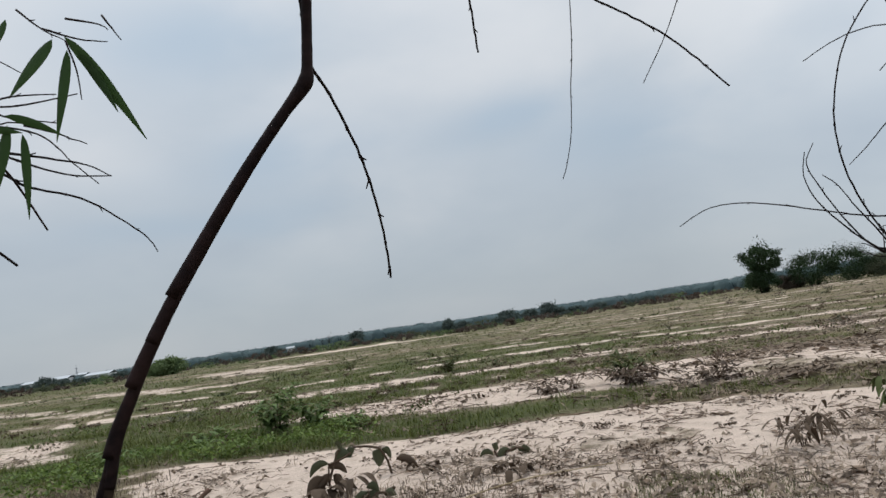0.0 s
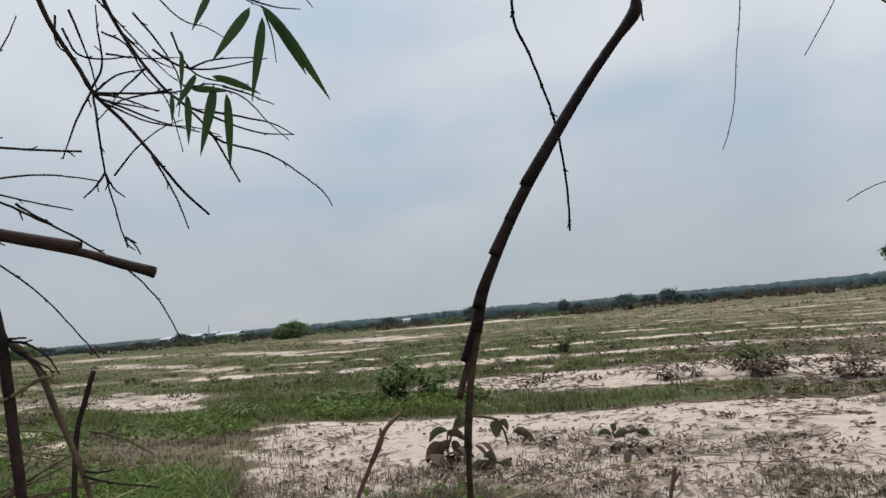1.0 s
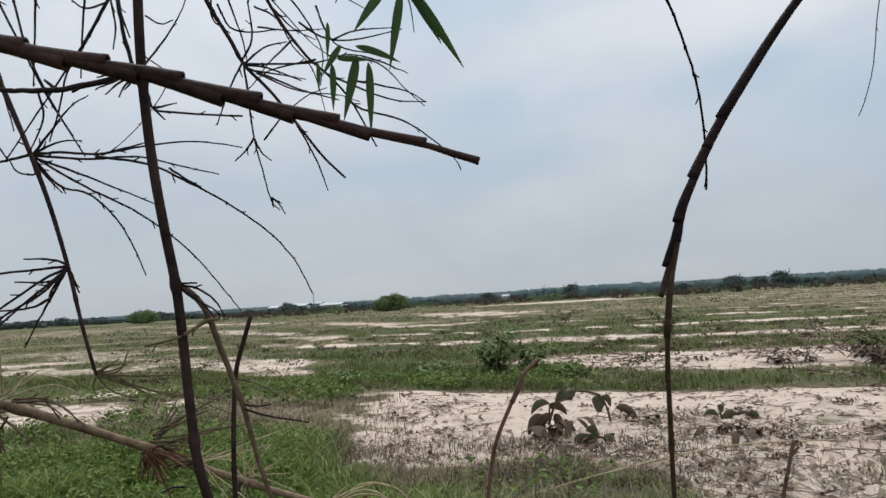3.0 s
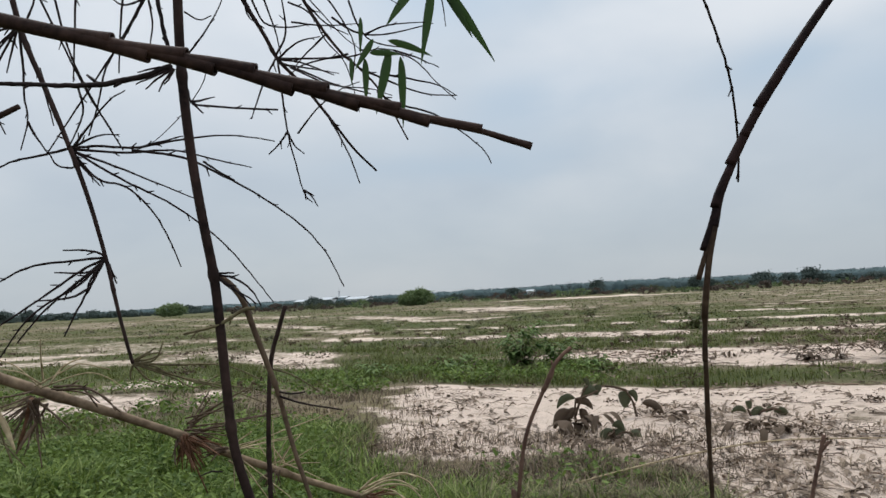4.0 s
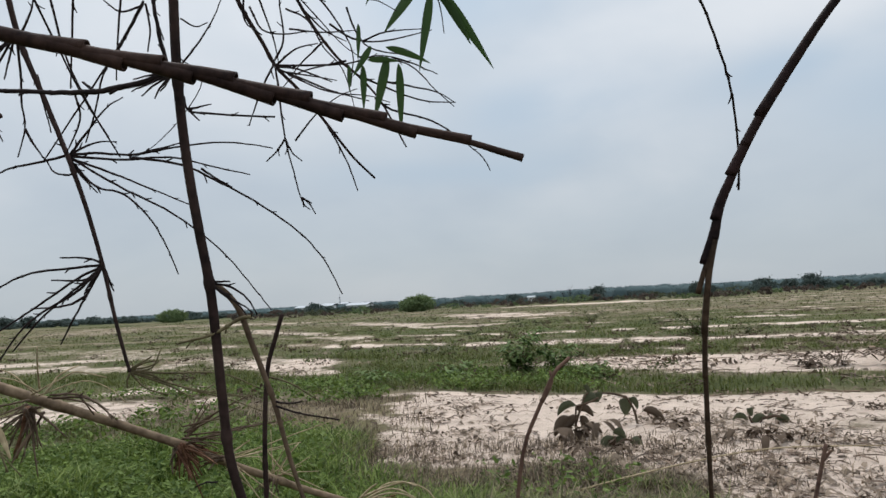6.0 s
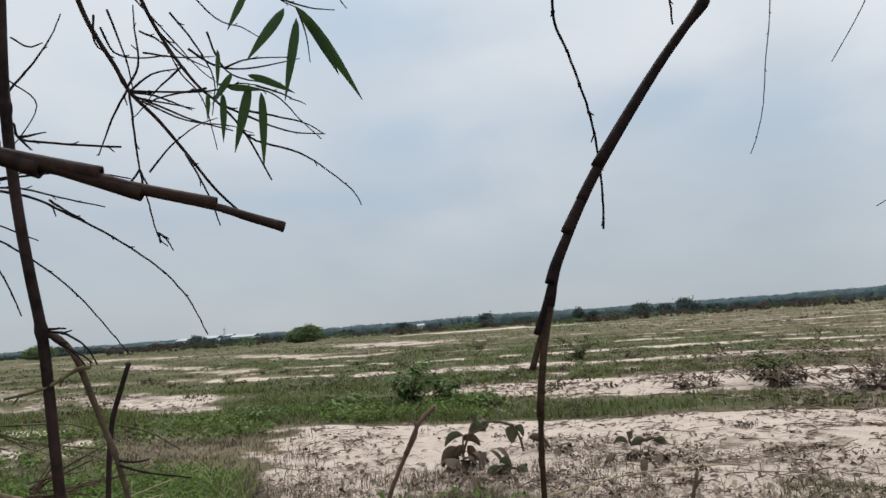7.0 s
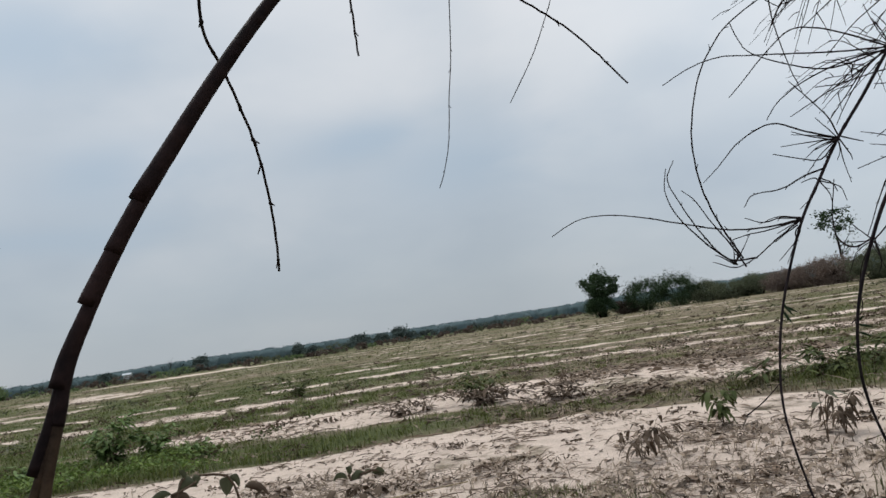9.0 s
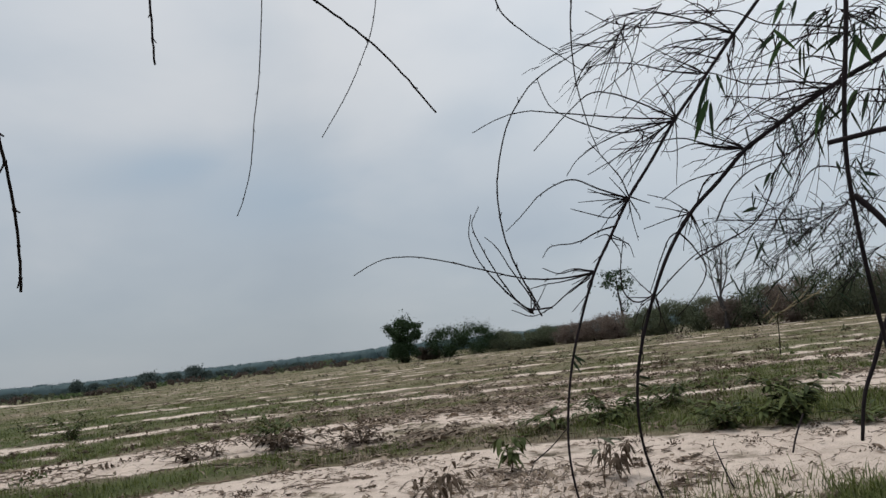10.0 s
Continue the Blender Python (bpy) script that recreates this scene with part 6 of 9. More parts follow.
twig(branch_leafy, 'twig', 0.0019, 0.0008, [(-0.679, 1.172, 1.714), (-0.626, 1.171, 1.703), (-0.573, 1.172, 1.681), (-0.532, 1.173, 1.634), (-0.496, 1.174, 1.596)], TWIG)
twig(branch_leafy, 'twig', 0.0019, 0.0008, [(-0.821, 1.165, 1.702), (-0.761, 1.160, 1.684), (-0.715, 1.154, 1.669)], TWIG)
twig(branch_leafy, 'twig', 0.0019, 0.0008, [(-0.816, 1.154, 1.823), (-0.770, 1.154, 1.793), (-0.741, 1.156, 1.737), (-0.702, 1.158, 1.685), (-0.681, 1.163, 1.594)], TWIG)
twig(branch_leafy, 'twig', 0.0019, 0.0008, [(-0.818, 1.177, 1.571), (-0.772, 1.169, 1.611), (-0.718, 1.163, 1.641), (-0.676, 1.158, 1.649)], TWIG)
twig(branch_leafy, 'twig', 0.0019, 0.0008, [(-0.822, 1.165, 1.698), (-0.739, 1.167, 1.654), (-0.663, 1.167, 1.637), (-0.615, 1.165, 1.617)], TWIG)
twig(stem_back, 'twig', 0.0026, 0.0016, [(-1.255, 1.224, 1.953), (-1.285, 1.246, 1.863), (-1.310, 1.269, 1.782)], TWIG)
twig(stem_back, 'twig', 0.0026, 0.0016, [(-1.354, 1.191, 1.958), (-1.380, 1.214, 1.868), (-1.409, 1.238, 1.768)], TWIG)
twig(stem_back, 'twig', 0.0026, 0.0016, [(-1.209, 1.240, 1.938), (-1.281, 1.240, 1.841), (-1.372, 1.235, 1.733), (-1.476, 1.226, 1.608)], TWIG)
twig(stem_back, 'twig', 0.0026, 0.0016, [(-1.209, 1.240, 1.932), (-1.257, 1.254, 1.887), (-1.297, 1.269, 1.856)], TWIG)
twig(stem_back, 'twig', 0.0026, 0.0016, [(-1.206, 1.242, 1.932), (-1.216, 1.268, 1.885), (-1.240, 1.289, 1.843)], TWIG)
twig(stem_back, 'twig', 0.0026, 0.0016, [(-1.216, 1.239, 1.926), (-1.275, 1.245, 1.926), (-1.326, 1.252, 1.963)], TWIG)
twig(stem_back, 'twig', 0.0026, 0.0016, [(-1.403, 1.174, 1.961), (-1.389, 1.205, 1.828), (-1.350, 1.244, 1.703), (-1.313, 1.280, 1.609)], TWIG)
twig(stem_back, 'twig', 0.0026, 0.0016, [(-1.439, 1.162, 1.963), (-1.411, 1.195, 1.867), (-1.371, 1.234, 1.743), (-1.335, 1.270, 1.655)], TWIG)
twig(stem_back, 'twig', 0.0026, 0.0016, [(-1.364, 1.201, 1.746), (-1.375, 1.228, 1.690), (-1.428, 1.241, 1.621)], TWIG)
twig(stem_back, 'twig', 0.0026, 0.0016, [(-1.256, 1.230, 1.853), (-1.314, 1.233, 1.786), (-1.350, 1.244, 1.703), (-1.384, 1.254, 1.645)], TWIG)
twig(stem_back, 'twig', 0.0026, 0.0016, [(-1.190, 1.245, 1.950), (-1.202, 1.271, 1.910), (-1.204, 1.299, 1.867)], TWIG)

# fallen yellow-brown cane that leans across the grass
cane = thing("bamboo_cane", (0.1, 2.6, 0), "fallen buff bamboo cane with tufts of dry rootlets at its nodes", "bamboo")
cane_stem = twig(cane, 'stem', 0.0209, 0.0115, [(-2.434, 1.189, 1.336), (-2.238, 1.296, 1.243), (-2.061, 1.395, 1.161), (-1.950, 1.471, 1.101), (-1.829, 1.551, 1.039), (-1.669, 1.644, 0.963), (-1.506, 1.739, 0.882)], CANE, nodes=(0.69, 0.985))
twig(cane_stem, 'stem', 0.0117, 0.0086, [(-1.513, 1.736, 0.886), (-1.417, 1.844, 0.808), (-1.340, 1.944, 0.747), (-1.298, 2.032, 0.699), (-1.146, 2.158, 0.614), (-0.967, 2.295, 0.508), (-0.796, 2.430, 0.393)], CANE, nodes=(0.30, 0.58))
twig(cane_stem, 'rootlet', 0.0023, 0.0012, [(-1.765, 1.485, 1.054), (-1.831, 1.471, 1.114), (-1.896, 1.460, 1.136), (-1.949, 1.454, 1.141)], STRAW)
twig(cane_stem, 'rootlet', 0.0026, 0.0013, [(-1.734, 1.457, 1.068), (-1.773, 1.426, 1.103), (-1.823, 1.393, 1.117)], STRAW)
twig(cane_stem, 'rootlet', 0.0022, 0.0012, [(-1.755, 1.478, 1.058), (-1.646, 1.515, 1.090), (-1.584, 1.539, 1.068), (-1.545, 1.558, 1.027)], STRAW)
twig(cane_stem, 'rootlet', 0.0024, 0.0016, [(-1.757, 1.456, 1.063), (-1.677, 1.489, 1.105), (-1.651, 1.505, 1.115), (-1.587, 1.536, 1.096)], STRAW)
twig(cane_stem, 'rootlet', 0.0032, 0.0016, [(-1.709, 1.457, 1.068), (-1.702, 1.495, 1.109), (-1.682, 1.539, 1.129)], STRAW)
twig(cane_stem, 'rootlet', 0.0030, 0.0012, [(-1.758, 1.486, 1.068), (-1.736, 1.457, 1.136), (-1.710, 1.431, 1.186)], STRAW)
twig(cane_stem, 'rootlet', 0.0036, 0.0019, [(-1.724, 1.493, 1.057), (-1.700, 1.552, 1.050), (-1.696, 1.609, 0.988)], ROOT)
twig(cane_stem, 'rootlet', 0.0029, 0.0019, [(-1.697, 1.457, 1.062), (-1.651, 1.529, 1.049), (-1.614, 1.603, 0.974)], ROOT)
twig(cane_stem, 'rootlet', 0.0039, 0.0015, [(-1.698, 1.469, 1.052), (-1.601, 1.465, 1.054), (-1.530, 1.454, 1.032), (-1.484, 1.435, 1.003)], ROOT)
twig(cane_stem, 'rootlet', 0.0028, 0.0019, [(-1.704, 1.457, 1.056), (-1.651, 1.480, 1.047), (-1.619, 1.496, 1.035), (-1.598, 1.509, 1.013)], ROOT)
twig(cane_stem, 'rootlet', 0.0029, 0.0015, [(-1.775, 1.468, 1.023), (-1.822, 1.457, 0.990), (-1.867, 1.447, 0.953)], ROOT)
twig(cane_stem, 'rootlet', 0.0028, 0.0013, [(-1.778, 1.468, 1.017), (-1.798, 1.458, 0.996), (-1.822, 1.446, 0.971)], ROOT)
twig(cane_stem, 'rootlet', 0.0039, 0.0013, [(-1.771, 1.464, 1.021), (-1.796, 1.456, 0.992), (-1.824, 1.448, 0.960)], ROOT)
twig(cane_stem, 'rootlet', 0.0029, 0.0015, [(-1.773, 1.484, 1.024), (-1.795, 1.462, 0.988), (-1.813, 1.442, 0.949)], ROOT)
twig(cane_stem, 'rootlet', 0.0037, 0.0017, [(-1.791, 1.481, 1.024), (-1.836, 1.484, 0.968), (-1.875, 1.488, 0.905)], ROOT)
twig(cane_stem, 'rootlet', 0.0028, 0.0012, [(-1.770, 1.472, 1.025), (-1.759, 1.446, 0.994), (-1.753, 1.419, 0.960)], ROOT)
twig(cane_stem, 'rootlet', 0.0032, 0.0014, [(-1.750, 1.466, 1.023), (-1.770, 1.459, 0.990), (-1.784, 1.455, 0.953)], ROOT)
twig(cane_stem, 'rootlet', 0.0034, 0.0013, [(-1.727, 1.468, 1.017), (-1.786, 1.480, 0.951), (-1.837, 1.496, 0.877)], ROOT)
twig(cane_stem, 'rootlet', 0.0031, 0.0013, [(-1.802, 1.506, 1.015), (-1.775, 1.459, 0.965), (-1.738, 1.415, 0.910)], ROOT)
twig(cane_stem, 'rootlet', 0.0032, 0.0017, [(-1.787, 1.455, 1.032), (-1.756, 1.445, 1.000), (-1.732, 1.432, 0.964)], ROOT)
twig(cane_stem, 'rootlet', 0.0038, 0.0014, [(-1.746, 1.434, 1.020), (-1.792, 1.489, 0.971), (-1.835, 1.545, 0.917)], ROOT)
twig(cane_stem, 'rootlet', 0.0033, 0.0015, [(-1.750, 1.453, 1.020), (-1.737, 1.453, 0.976), (-1.732, 1.451, 0.928)], ROOT)
twig(cane_stem, 'rootlet', 0.0040, 0.0017, [(-1.746, 1.427, 1.033), (-1.745, 1.453, 0.981), (-1.747, 1.478, 0.926)], ROOT)
twig(cane_stem, 'rootlet', 0.0041, 0.0015, [(-1.778, 1.466, 1.034), (-1.715, 1.468, 0.995), (-1.657, 1.467, 0.954)], ROOT)
twig(cane_stem, 'rootlet', 0.0039, 0.0015, [(-1.758, 1.466, 1.021), (-1.749, 1.454, 0.944), (-1.728, 1.447, 0.857)], ROOT)
twig(cane_stem, 'rootlet', 0.0038, 0.0018, [(-1.735, 1.450, 1.033), (-1.800, 1.469, 0.968), (-1.857, 1.492, 0.892)], ROOT)
twig(cane_stem, 'rootlet', 0.0029, 0.0015, [(-1.745, 1.476, 1.029), (-1.810, 1.472, 1.015), (-1.876, 1.467, 0.999)], ROOT)
twig(cane_stem, 'rootlet', 0.0028, 0.0018, [(-1.734, 1.437, 1.034), (-1.827, 1.484, 1.001), (-1.922, 1.531, 0.965)], ROOT)
twig(cane_stem, 'rootlet', 0.0038, 0.0017, [(-1.735, 1.447, 1.030), (-1.826, 1.469, 0.999), (-1.915, 1.492, 0.960)], ROOT)
twig(cane_stem, 'rootlet', 0.0070, 0.0026, [(-1.779, 1.467, 1.029), (-1.790, 1.461, 0.974), (-1.811, 1.452, 0.913)], RED)
twig(cane_stem, 'rootlet', 0.0066, 0.0019, [(-1.760, 1.448, 1.032), (-1.797, 1.466, 0.977), (-1.830, 1.485, 0.917)], RED)
twig(cane_stem, 'rootlet', 0.0049, 0.0026, [(-1.781, 1.475, 1.020), (-1.845, 1.510, 0.954), (-1.904, 1.548, 0.881)], RED)
twig(cane_stem, 'rootlet', 0.0026, 0.0015, [(-1.498, 1.741, 0.904), (-1.486, 1.773, 0.955), (-1.469, 1.805, 1.005)], DRY)
twig(cane_stem, 'rootlet', 0.0026, 0.0014, [(-1.497, 1.743, 0.906), (-1.460, 1.768, 0.940), (-1.425, 1.792, 0.972)], DRY)
twig(cane_stem, 'rootlet', 0.0036, 0.0016, [(-1.517, 1.759, 0.916), (-1.412, 1.764, 0.971), (-1.306, 1.770, 1.019)], DRY)
twig(cane_stem, 'rootlet', 0.0027, 0.0012, [(-1.503, 1.733, 0.936), (-1.411, 1.718, 0.954), (-1.321, 1.704, 0.966)], DRY)
twig(cane_stem, 'rootlet', 0.0037, 0.0013, [(-1.500, 1.765, 0.911), (-1.464, 1.755, 0.953), (-1.426, 1.747, 0.992)], DRY)
twig(cane_stem, 'rootlet', 0.0029, 0.0011, [(-1.494, 1.735, 0.899), (-1.465, 1.735, 0.935), (-1.440, 1.734, 0.968)], DRY)
twig(cane_stem, 'rootlet', 0.0036, 0.0011, [(-1.552, 1.789, 0.884), (-1.478, 1.792, 0.937), (-1.402, 1.795, 0.985)], DRY)
twig(cane_stem, 'rootlet', 0.0032, 0.0015, [(-1.503, 1.752, 0.917), (-1.409, 1.745, 0.956), (-1.320, 1.737, 0.989)], DRY)
twig(cane_stem, 'rootlet', 0.0032, 0.0017, [(-1.484, 1.714, 0.889), (-1.413, 1.802, 0.914), (-1.329, 1.895, 0.921)], DRY)
twig(cane_stem, 'rootlet', 0.0030, 0.0017, [(-1.510, 1.770, 0.881), (-1.363, 1.782, 0.920), (-1.216, 1.795, 0.943)], DRY)
twig(cane_stem, 'rootlet', 0.0031, 0.0016, [(-1.516, 1.759, 0.906), (-1.423, 1.769, 0.915), (-1.331, 1.779, 0.920)], DRY)
twig(cane_stem, 'rootlet', 0.0032, 0.0014, [(-1.496, 1.749, 0.886), (-1.419, 1.727, 0.909), (-1.342, 1.706, 0.922)], DRY)
twig(cane_stem, 'rootlet', 0.0032, 0.0015, [(-1.479, 1.730, 0.903), (-1.432, 1.732, 0.891), (-1.388, 1.734, 0.875)], DRY)
twig(cane_stem, 'rootlet', 0.0031, 0.0014, [(-1.503, 1.729, 0.904), (-1.441, 1.732, 0.905), (-1.381, 1.736, 0.898)], DRY)
twig(cane_stem, 'rootlet', 0.0033, 0.0015, [(-1.524, 1.758, 0.892), (-1.479, 1.769, 0.874), (-1.431, 1.780, 0.850)], DRY)
twig(cane_stem, 'rootlet', 0.0035, 0.0015, [(-1.502, 1.763, 0.880), (-1.469, 1.765, 0.879), (-1.437, 1.768, 0.873)], DRY)
twig(cane_stem, 'rootlet', 0.0024, 0.0018, [(-1.477, 1.721, 0.897), (-1.417, 1.737, 0.892), (-1.357, 1.754, 0.880)], DRY)
twig(cane_stem, 'rootlet', 0.0033, 0.0016, [(-1.520, 1.760, 0.870), (-1.434, 1.732, 0.866), (-1.352, 1.704, 0.858)], DRY)
twig(cane_stem, 'rootlet', 0.0026, 0.0018, [(-1.482, 1.737, 0.870), (-1.467, 1.755, 0.862), (-1.452, 1.773, 0.850)], DRY)
twig(cane_stem, 'rootlet', 0.0030, 0.0017, [(-1.475, 1.742, 0.898), (-1.423, 1.766, 0.900), (-1.370, 1.790, 0.892)], DRY)
twig(cane_stem, 'rootlet', 0.0030, 0.0018, [(-1.485, 1.723, 0.875), (-1.509, 1.729, 0.849), (-1.537, 1.734, 0.819)], RED)
twig(cane_stem, 'rootlet', 0.0040, 0.0014, [(-1.492, 1.709, 0.886), (-1.522, 1.731, 0.851), (-1.549, 1.755, 0.812)], RED)
twig(cane_stem, 'rootlet', 0.0028, 0.0016, [(-1.471, 1.690, 0.877), (-1.507, 1.721, 0.851), (-1.540, 1.754, 0.821)], RED)
twig(cane_stem, 'rootlet', 0.0037, 0.0018, [(-1.491, 1.731, 0.888), (-1.497, 1.723, 0.854), (-1.507, 1.715, 0.818)], RED)
twig(cane_stem, 'rootlet', 0.0032, 0.0016, [(-1.476, 1.698, 0.886), (-1.480, 1.689, 0.858), (-1.478, 1.681, 0.826)], RED)
twig(cane_stem, 'rootlet', 0.0027, 0.0014, [(-1.494, 1.703, 0.890), (-1.502, 1.711, 0.844), (-1.507, 1.720, 0.795)], RED)
twig(cane_stem, 'rootlet', 0.0029, 0.0016, [(-1.480, 1.706, 0.885), (-1.500, 1.736, 0.839), (-1.526, 1.763, 0.789)], RED)
twig(cane_stem, 'rootlet', 0.0038, 0.0016, [(-1.463, 1.685, 0.898), (-1.483, 1.708, 0.861), (-1.498, 1.732, 0.820)], RED)
twig(cane_stem, 'rootlet', 0.0035, 0.0019, [(-1.469, 1.676, 0.900), (-1.464, 1.694, 0.849), (-1.469, 1.710, 0.791)], RED)
twig(cane_stem, 'rootlet', 0.0040, 0.0016, [(-1.498, 1.707, 0.888), (-1.468, 1.687, 0.848), (-1.430, 1.670, 0.803)], RED)
twig(cane_stem, 'rootlet', 0.0032, 0.0013, [(-1.522, 1.749, 0.874), (-1.468, 1.695, 0.846), (-1.410, 1.643, 0.816)], RED)
twig(cane_stem, 'rootlet', 0.0036, 0.0015, [(-1.488, 1.682, 0.877), (-1.470, 1.693, 0.842), (-1.445, 1.706, 0.800)], RED)
twig(cane_stem, 'rootlet', 0.0029, 0.0013, [(-1.483, 1.703, 0.889), (-1.462, 1.702, 0.850), (-1.435, 1.704, 0.805)], RED)
twig(cane_stem, 'rootlet', 0.0030, 0.0015, [(-1.485, 1.716, 0.879), (-1.477, 1.737, 0.845), (-1.472, 1.758, 0.809)], RED)
twig(cane_stem, 'rootlet', 0.0031, 0.0015, [(-1.484, 1.694, 0.887), (-1.457, 1.701, 0.858), (-1.434, 1.707, 0.826)], RED)
twig(cane_stem, 'rootlet', 0.0028, 0.0015, [(-1.466, 1.690, 0.884), (-1.463, 1.721, 0.855), (-1.462, 1.751, 0.823)], RED)
twig(cane_stem, 'rootlet', 0.0036, 0.0015, [(-1.507, 1.713, 0.872), (-1.460, 1.698, 0.860), (-1.417, 1.681, 0.846)], RED)
twig(cane_stem, 'rootlet', 0.0038, 0.0019, [(-1.491, 1.721, 0.879), (-1.490, 1.757, 0.799), (-1.481, 1.796, 0.712)], RED)
twig(cane_stem, 'rootlet', 0.0028, 0.0014, [(-1.469, 1.695, 0.889), (-1.528, 1.742, 0.841), (-1.581, 1.792, 0.785)], RED)
twig(cane_stem, 'rootlet', 0.0034, 0.0013, [(-1.519, 1.749, 0.878), (-1.485, 1.733, 0.839), (-1.443, 1.719, 0.796)], RED)
twig(cane_stem, 'rootlet', 0.0030, 0.0018, [(-1.492, 1.709, 0.895), (-1.504, 1.774, 0.839), (-1.518, 1.838, 0.778)], RED)
twig(cane_stem, 'rootlet', 0.0035, 0.0013, [(-1.483, 1.719, 0.885), (-1.461, 1.727, 0.857), (-1.449, 1.734, 0.823)], RED)
twig(cane_stem, 'rootlet', 0.0032, 0.0019, [(-1.463, 1.707, 0.877), (-1.468, 1.739, 0.856), (-1.478, 1.769, 0.831)], RED)
twig(cane_stem, 'rootlet', 0.0031, 0.0014, [(-1.479, 1.711, 0.870), (-1.485, 1.750, 0.854), (-1.488, 1.789, 0.834)], RED)
twig(cane_stem, 'rootlet', 0.0030, 0.0015, [(-1.476, 1.718, 0.882), (-1.453, 1.736, 0.858), (-1.426, 1.756, 0.829)], RED)
twig(cane_stem, 'rootlet', 0.0034, 0.0014, [(-1.500, 1.725, 0.879), (-1.403, 1.675, 0.873), (-1.317, 1.622, 0.857)], RED)
twig(cane_stem, 'rootlet', 0.0029, 0.0013, [(-1.459, 1.695, 0.891), (-1.428, 1.686, 0.884), (-1.395, 1.679, 0.872)], RED)
twig(cane_stem, 'rootlet', 0.0034, 0.0015, [(-1.487, 1.738, 0.893), (-1.442, 1.750, 0.872), (-1.395, 1.763, 0.847)], RED)
twig(cane_stem, 'rootlet', 0.0037, 0.0014, [(-1.515, 1.722, 0.879), (-1.446, 1.732, 0.873), (-1.380, 1.742, 0.860)], RED)
twig(cane_stem, 'rootlet', 0.0033, 0.0018, [(-1.527, 1.723, 0.875), (-1.511, 1.694, 0.849), (-1.490, 1.667, 0.820)], ROOT)
twig(cane_stem, 'rootlet', 0.0029, 0.0013, [(-1.501, 1.695, 0.889), (-1.523, 1.723, 0.851), (-1.540, 1.753, 0.807)], ROOT)
twig(cane_stem, 'rootlet', 0.0033, 0.0013, [(-1.498, 1.706, 0.883), (-1.508, 1.693, 0.861), (-1.512, 1.682, 0.835)], ROOT)
twig(cane_stem, 'rootlet', 0.0024, 0.0013, [(-1.401, 1.783, 0.832), (-1.318, 1.812, 0.849), (-1.237, 1.840, 0.860)], STRAW)
twig(cane_stem, 'rootlet', 0.0024, 0.0011, [(-1.441, 1.817, 0.820), (-1.323, 1.843, 0.848), (-1.205, 1.869, 0.870)], STRAW)
twig(cane_stem, 'rootlet', 0.0029, 0.0014, [(-1.427, 1.846, 0.832), (-1.391, 1.857, 0.842), (-1.355, 1.869, 0.850)], STRAW)
twig(cane_stem, 'rootlet', 0.0023, 0.0013, [(-1.417, 1.819, 0.826), (-1.274, 1.885, 0.877), (-1.133, 1.951, 0.922)], STRAW)
twig(cane_stem, 'rootlet', 0.0025, 0.0011, [(-1.423, 1.833, 0.833), (-1.359, 1.830, 0.835), (-1.296, 1.826, 0.835)], STRAW)
twig(cane_stem, 'rootlet', 0.0028, 0.0015, [(-1.432, 1.828, 0.831), (-1.401, 1.849, 0.855), (-1.373, 1.869, 0.875)], STRAW)
twig(cane_stem, 'rootlet', 0.0023, 0.0011, [(-1.410, 1.837, 0.812), (-1.326, 1.856, 0.746), (-1.239, 1.876, 0.673)], STRAW)
twig(cane_stem, 'rootlet', 0.0028, 0.0011, [(-1.391, 1.818, 0.811), (-1.357, 1.841, 0.747), (-1.318, 1.865, 0.677)], STRAW)
twig(cane_stem, 'rootlet', 0.0022, 0.0015, [(-1.408, 1.818, 0.815), (-1.402, 1.850, 0.747), (-1.390, 1.884, 0.672)], STRAW)
twig(cane_stem, 'rootlet', 0.0024, 0.0011, [(-1.401, 1.822, 0.821), (-1.404, 1.817, 0.774), (-1.401, 1.814, 0.723)], STRAW)
twig(cane_stem, 'rootlet', 0.0025, 0.0012, [(-1.440, 1.846, 0.795), (-1.400, 1.860, 0.761), (-1.363, 1.874, 0.725)], STRAW)
twig(cane_stem, 'rootlet', 0.0049, 0.0017, [(-1.406, 1.777, 0.844), (-1.444, 1.781, 0.830), (-1.483, 1.785, 0.814)], ROOT)
twig(cane_stem, 'rootlet', 0.0047, 0.0023, [(-1.403, 1.775, 0.838), (-1.429, 1.768, 0.835), (-1.456, 1.761, 0.829)], ROOT)
twig(cane_stem, 'rootlet', 0.0051, 0.0017, [(-1.412, 1.786, 0.845), (-1.415, 1.753, 0.833), (-1.415, 1.722, 0.819)], ROOT)
twig(cane_stem, 'rootlet', 0.0049, 0.0019, [(-1.386, 1.765, 0.848), (-1.423, 1.754, 0.844), (-1.459, 1.743, 0.836)], ROOT)
twig(cane_stem, 'rootlet', 0.0043, 0.0019, [(-1.404, 1.777, 0.835), (-1.424, 1.780, 0.831), (-1.445, 1.782, 0.825)], ROOT)
twig(cane_stem, 'rootlet', 0.0022, 0.0014, [(-1.338, 1.956, 0.760), (-1.293, 1.931, 0.810), (-1.245, 1.908, 0.852)], STRAW)
twig(cane_stem, 'rootlet', 0.0026, 0.0015, [(-1.326, 1.942, 0.766), (-1.316, 1.983, 0.804), (-1.299, 2.025, 0.837)], STRAW)
twig(cane_stem, 'rootlet', 0.0021, 0.0011, [(-1.337, 1.929, 0.755), (-1.375, 1.944, 0.790), (-1.411, 1.960, 0.824)], STRAW)
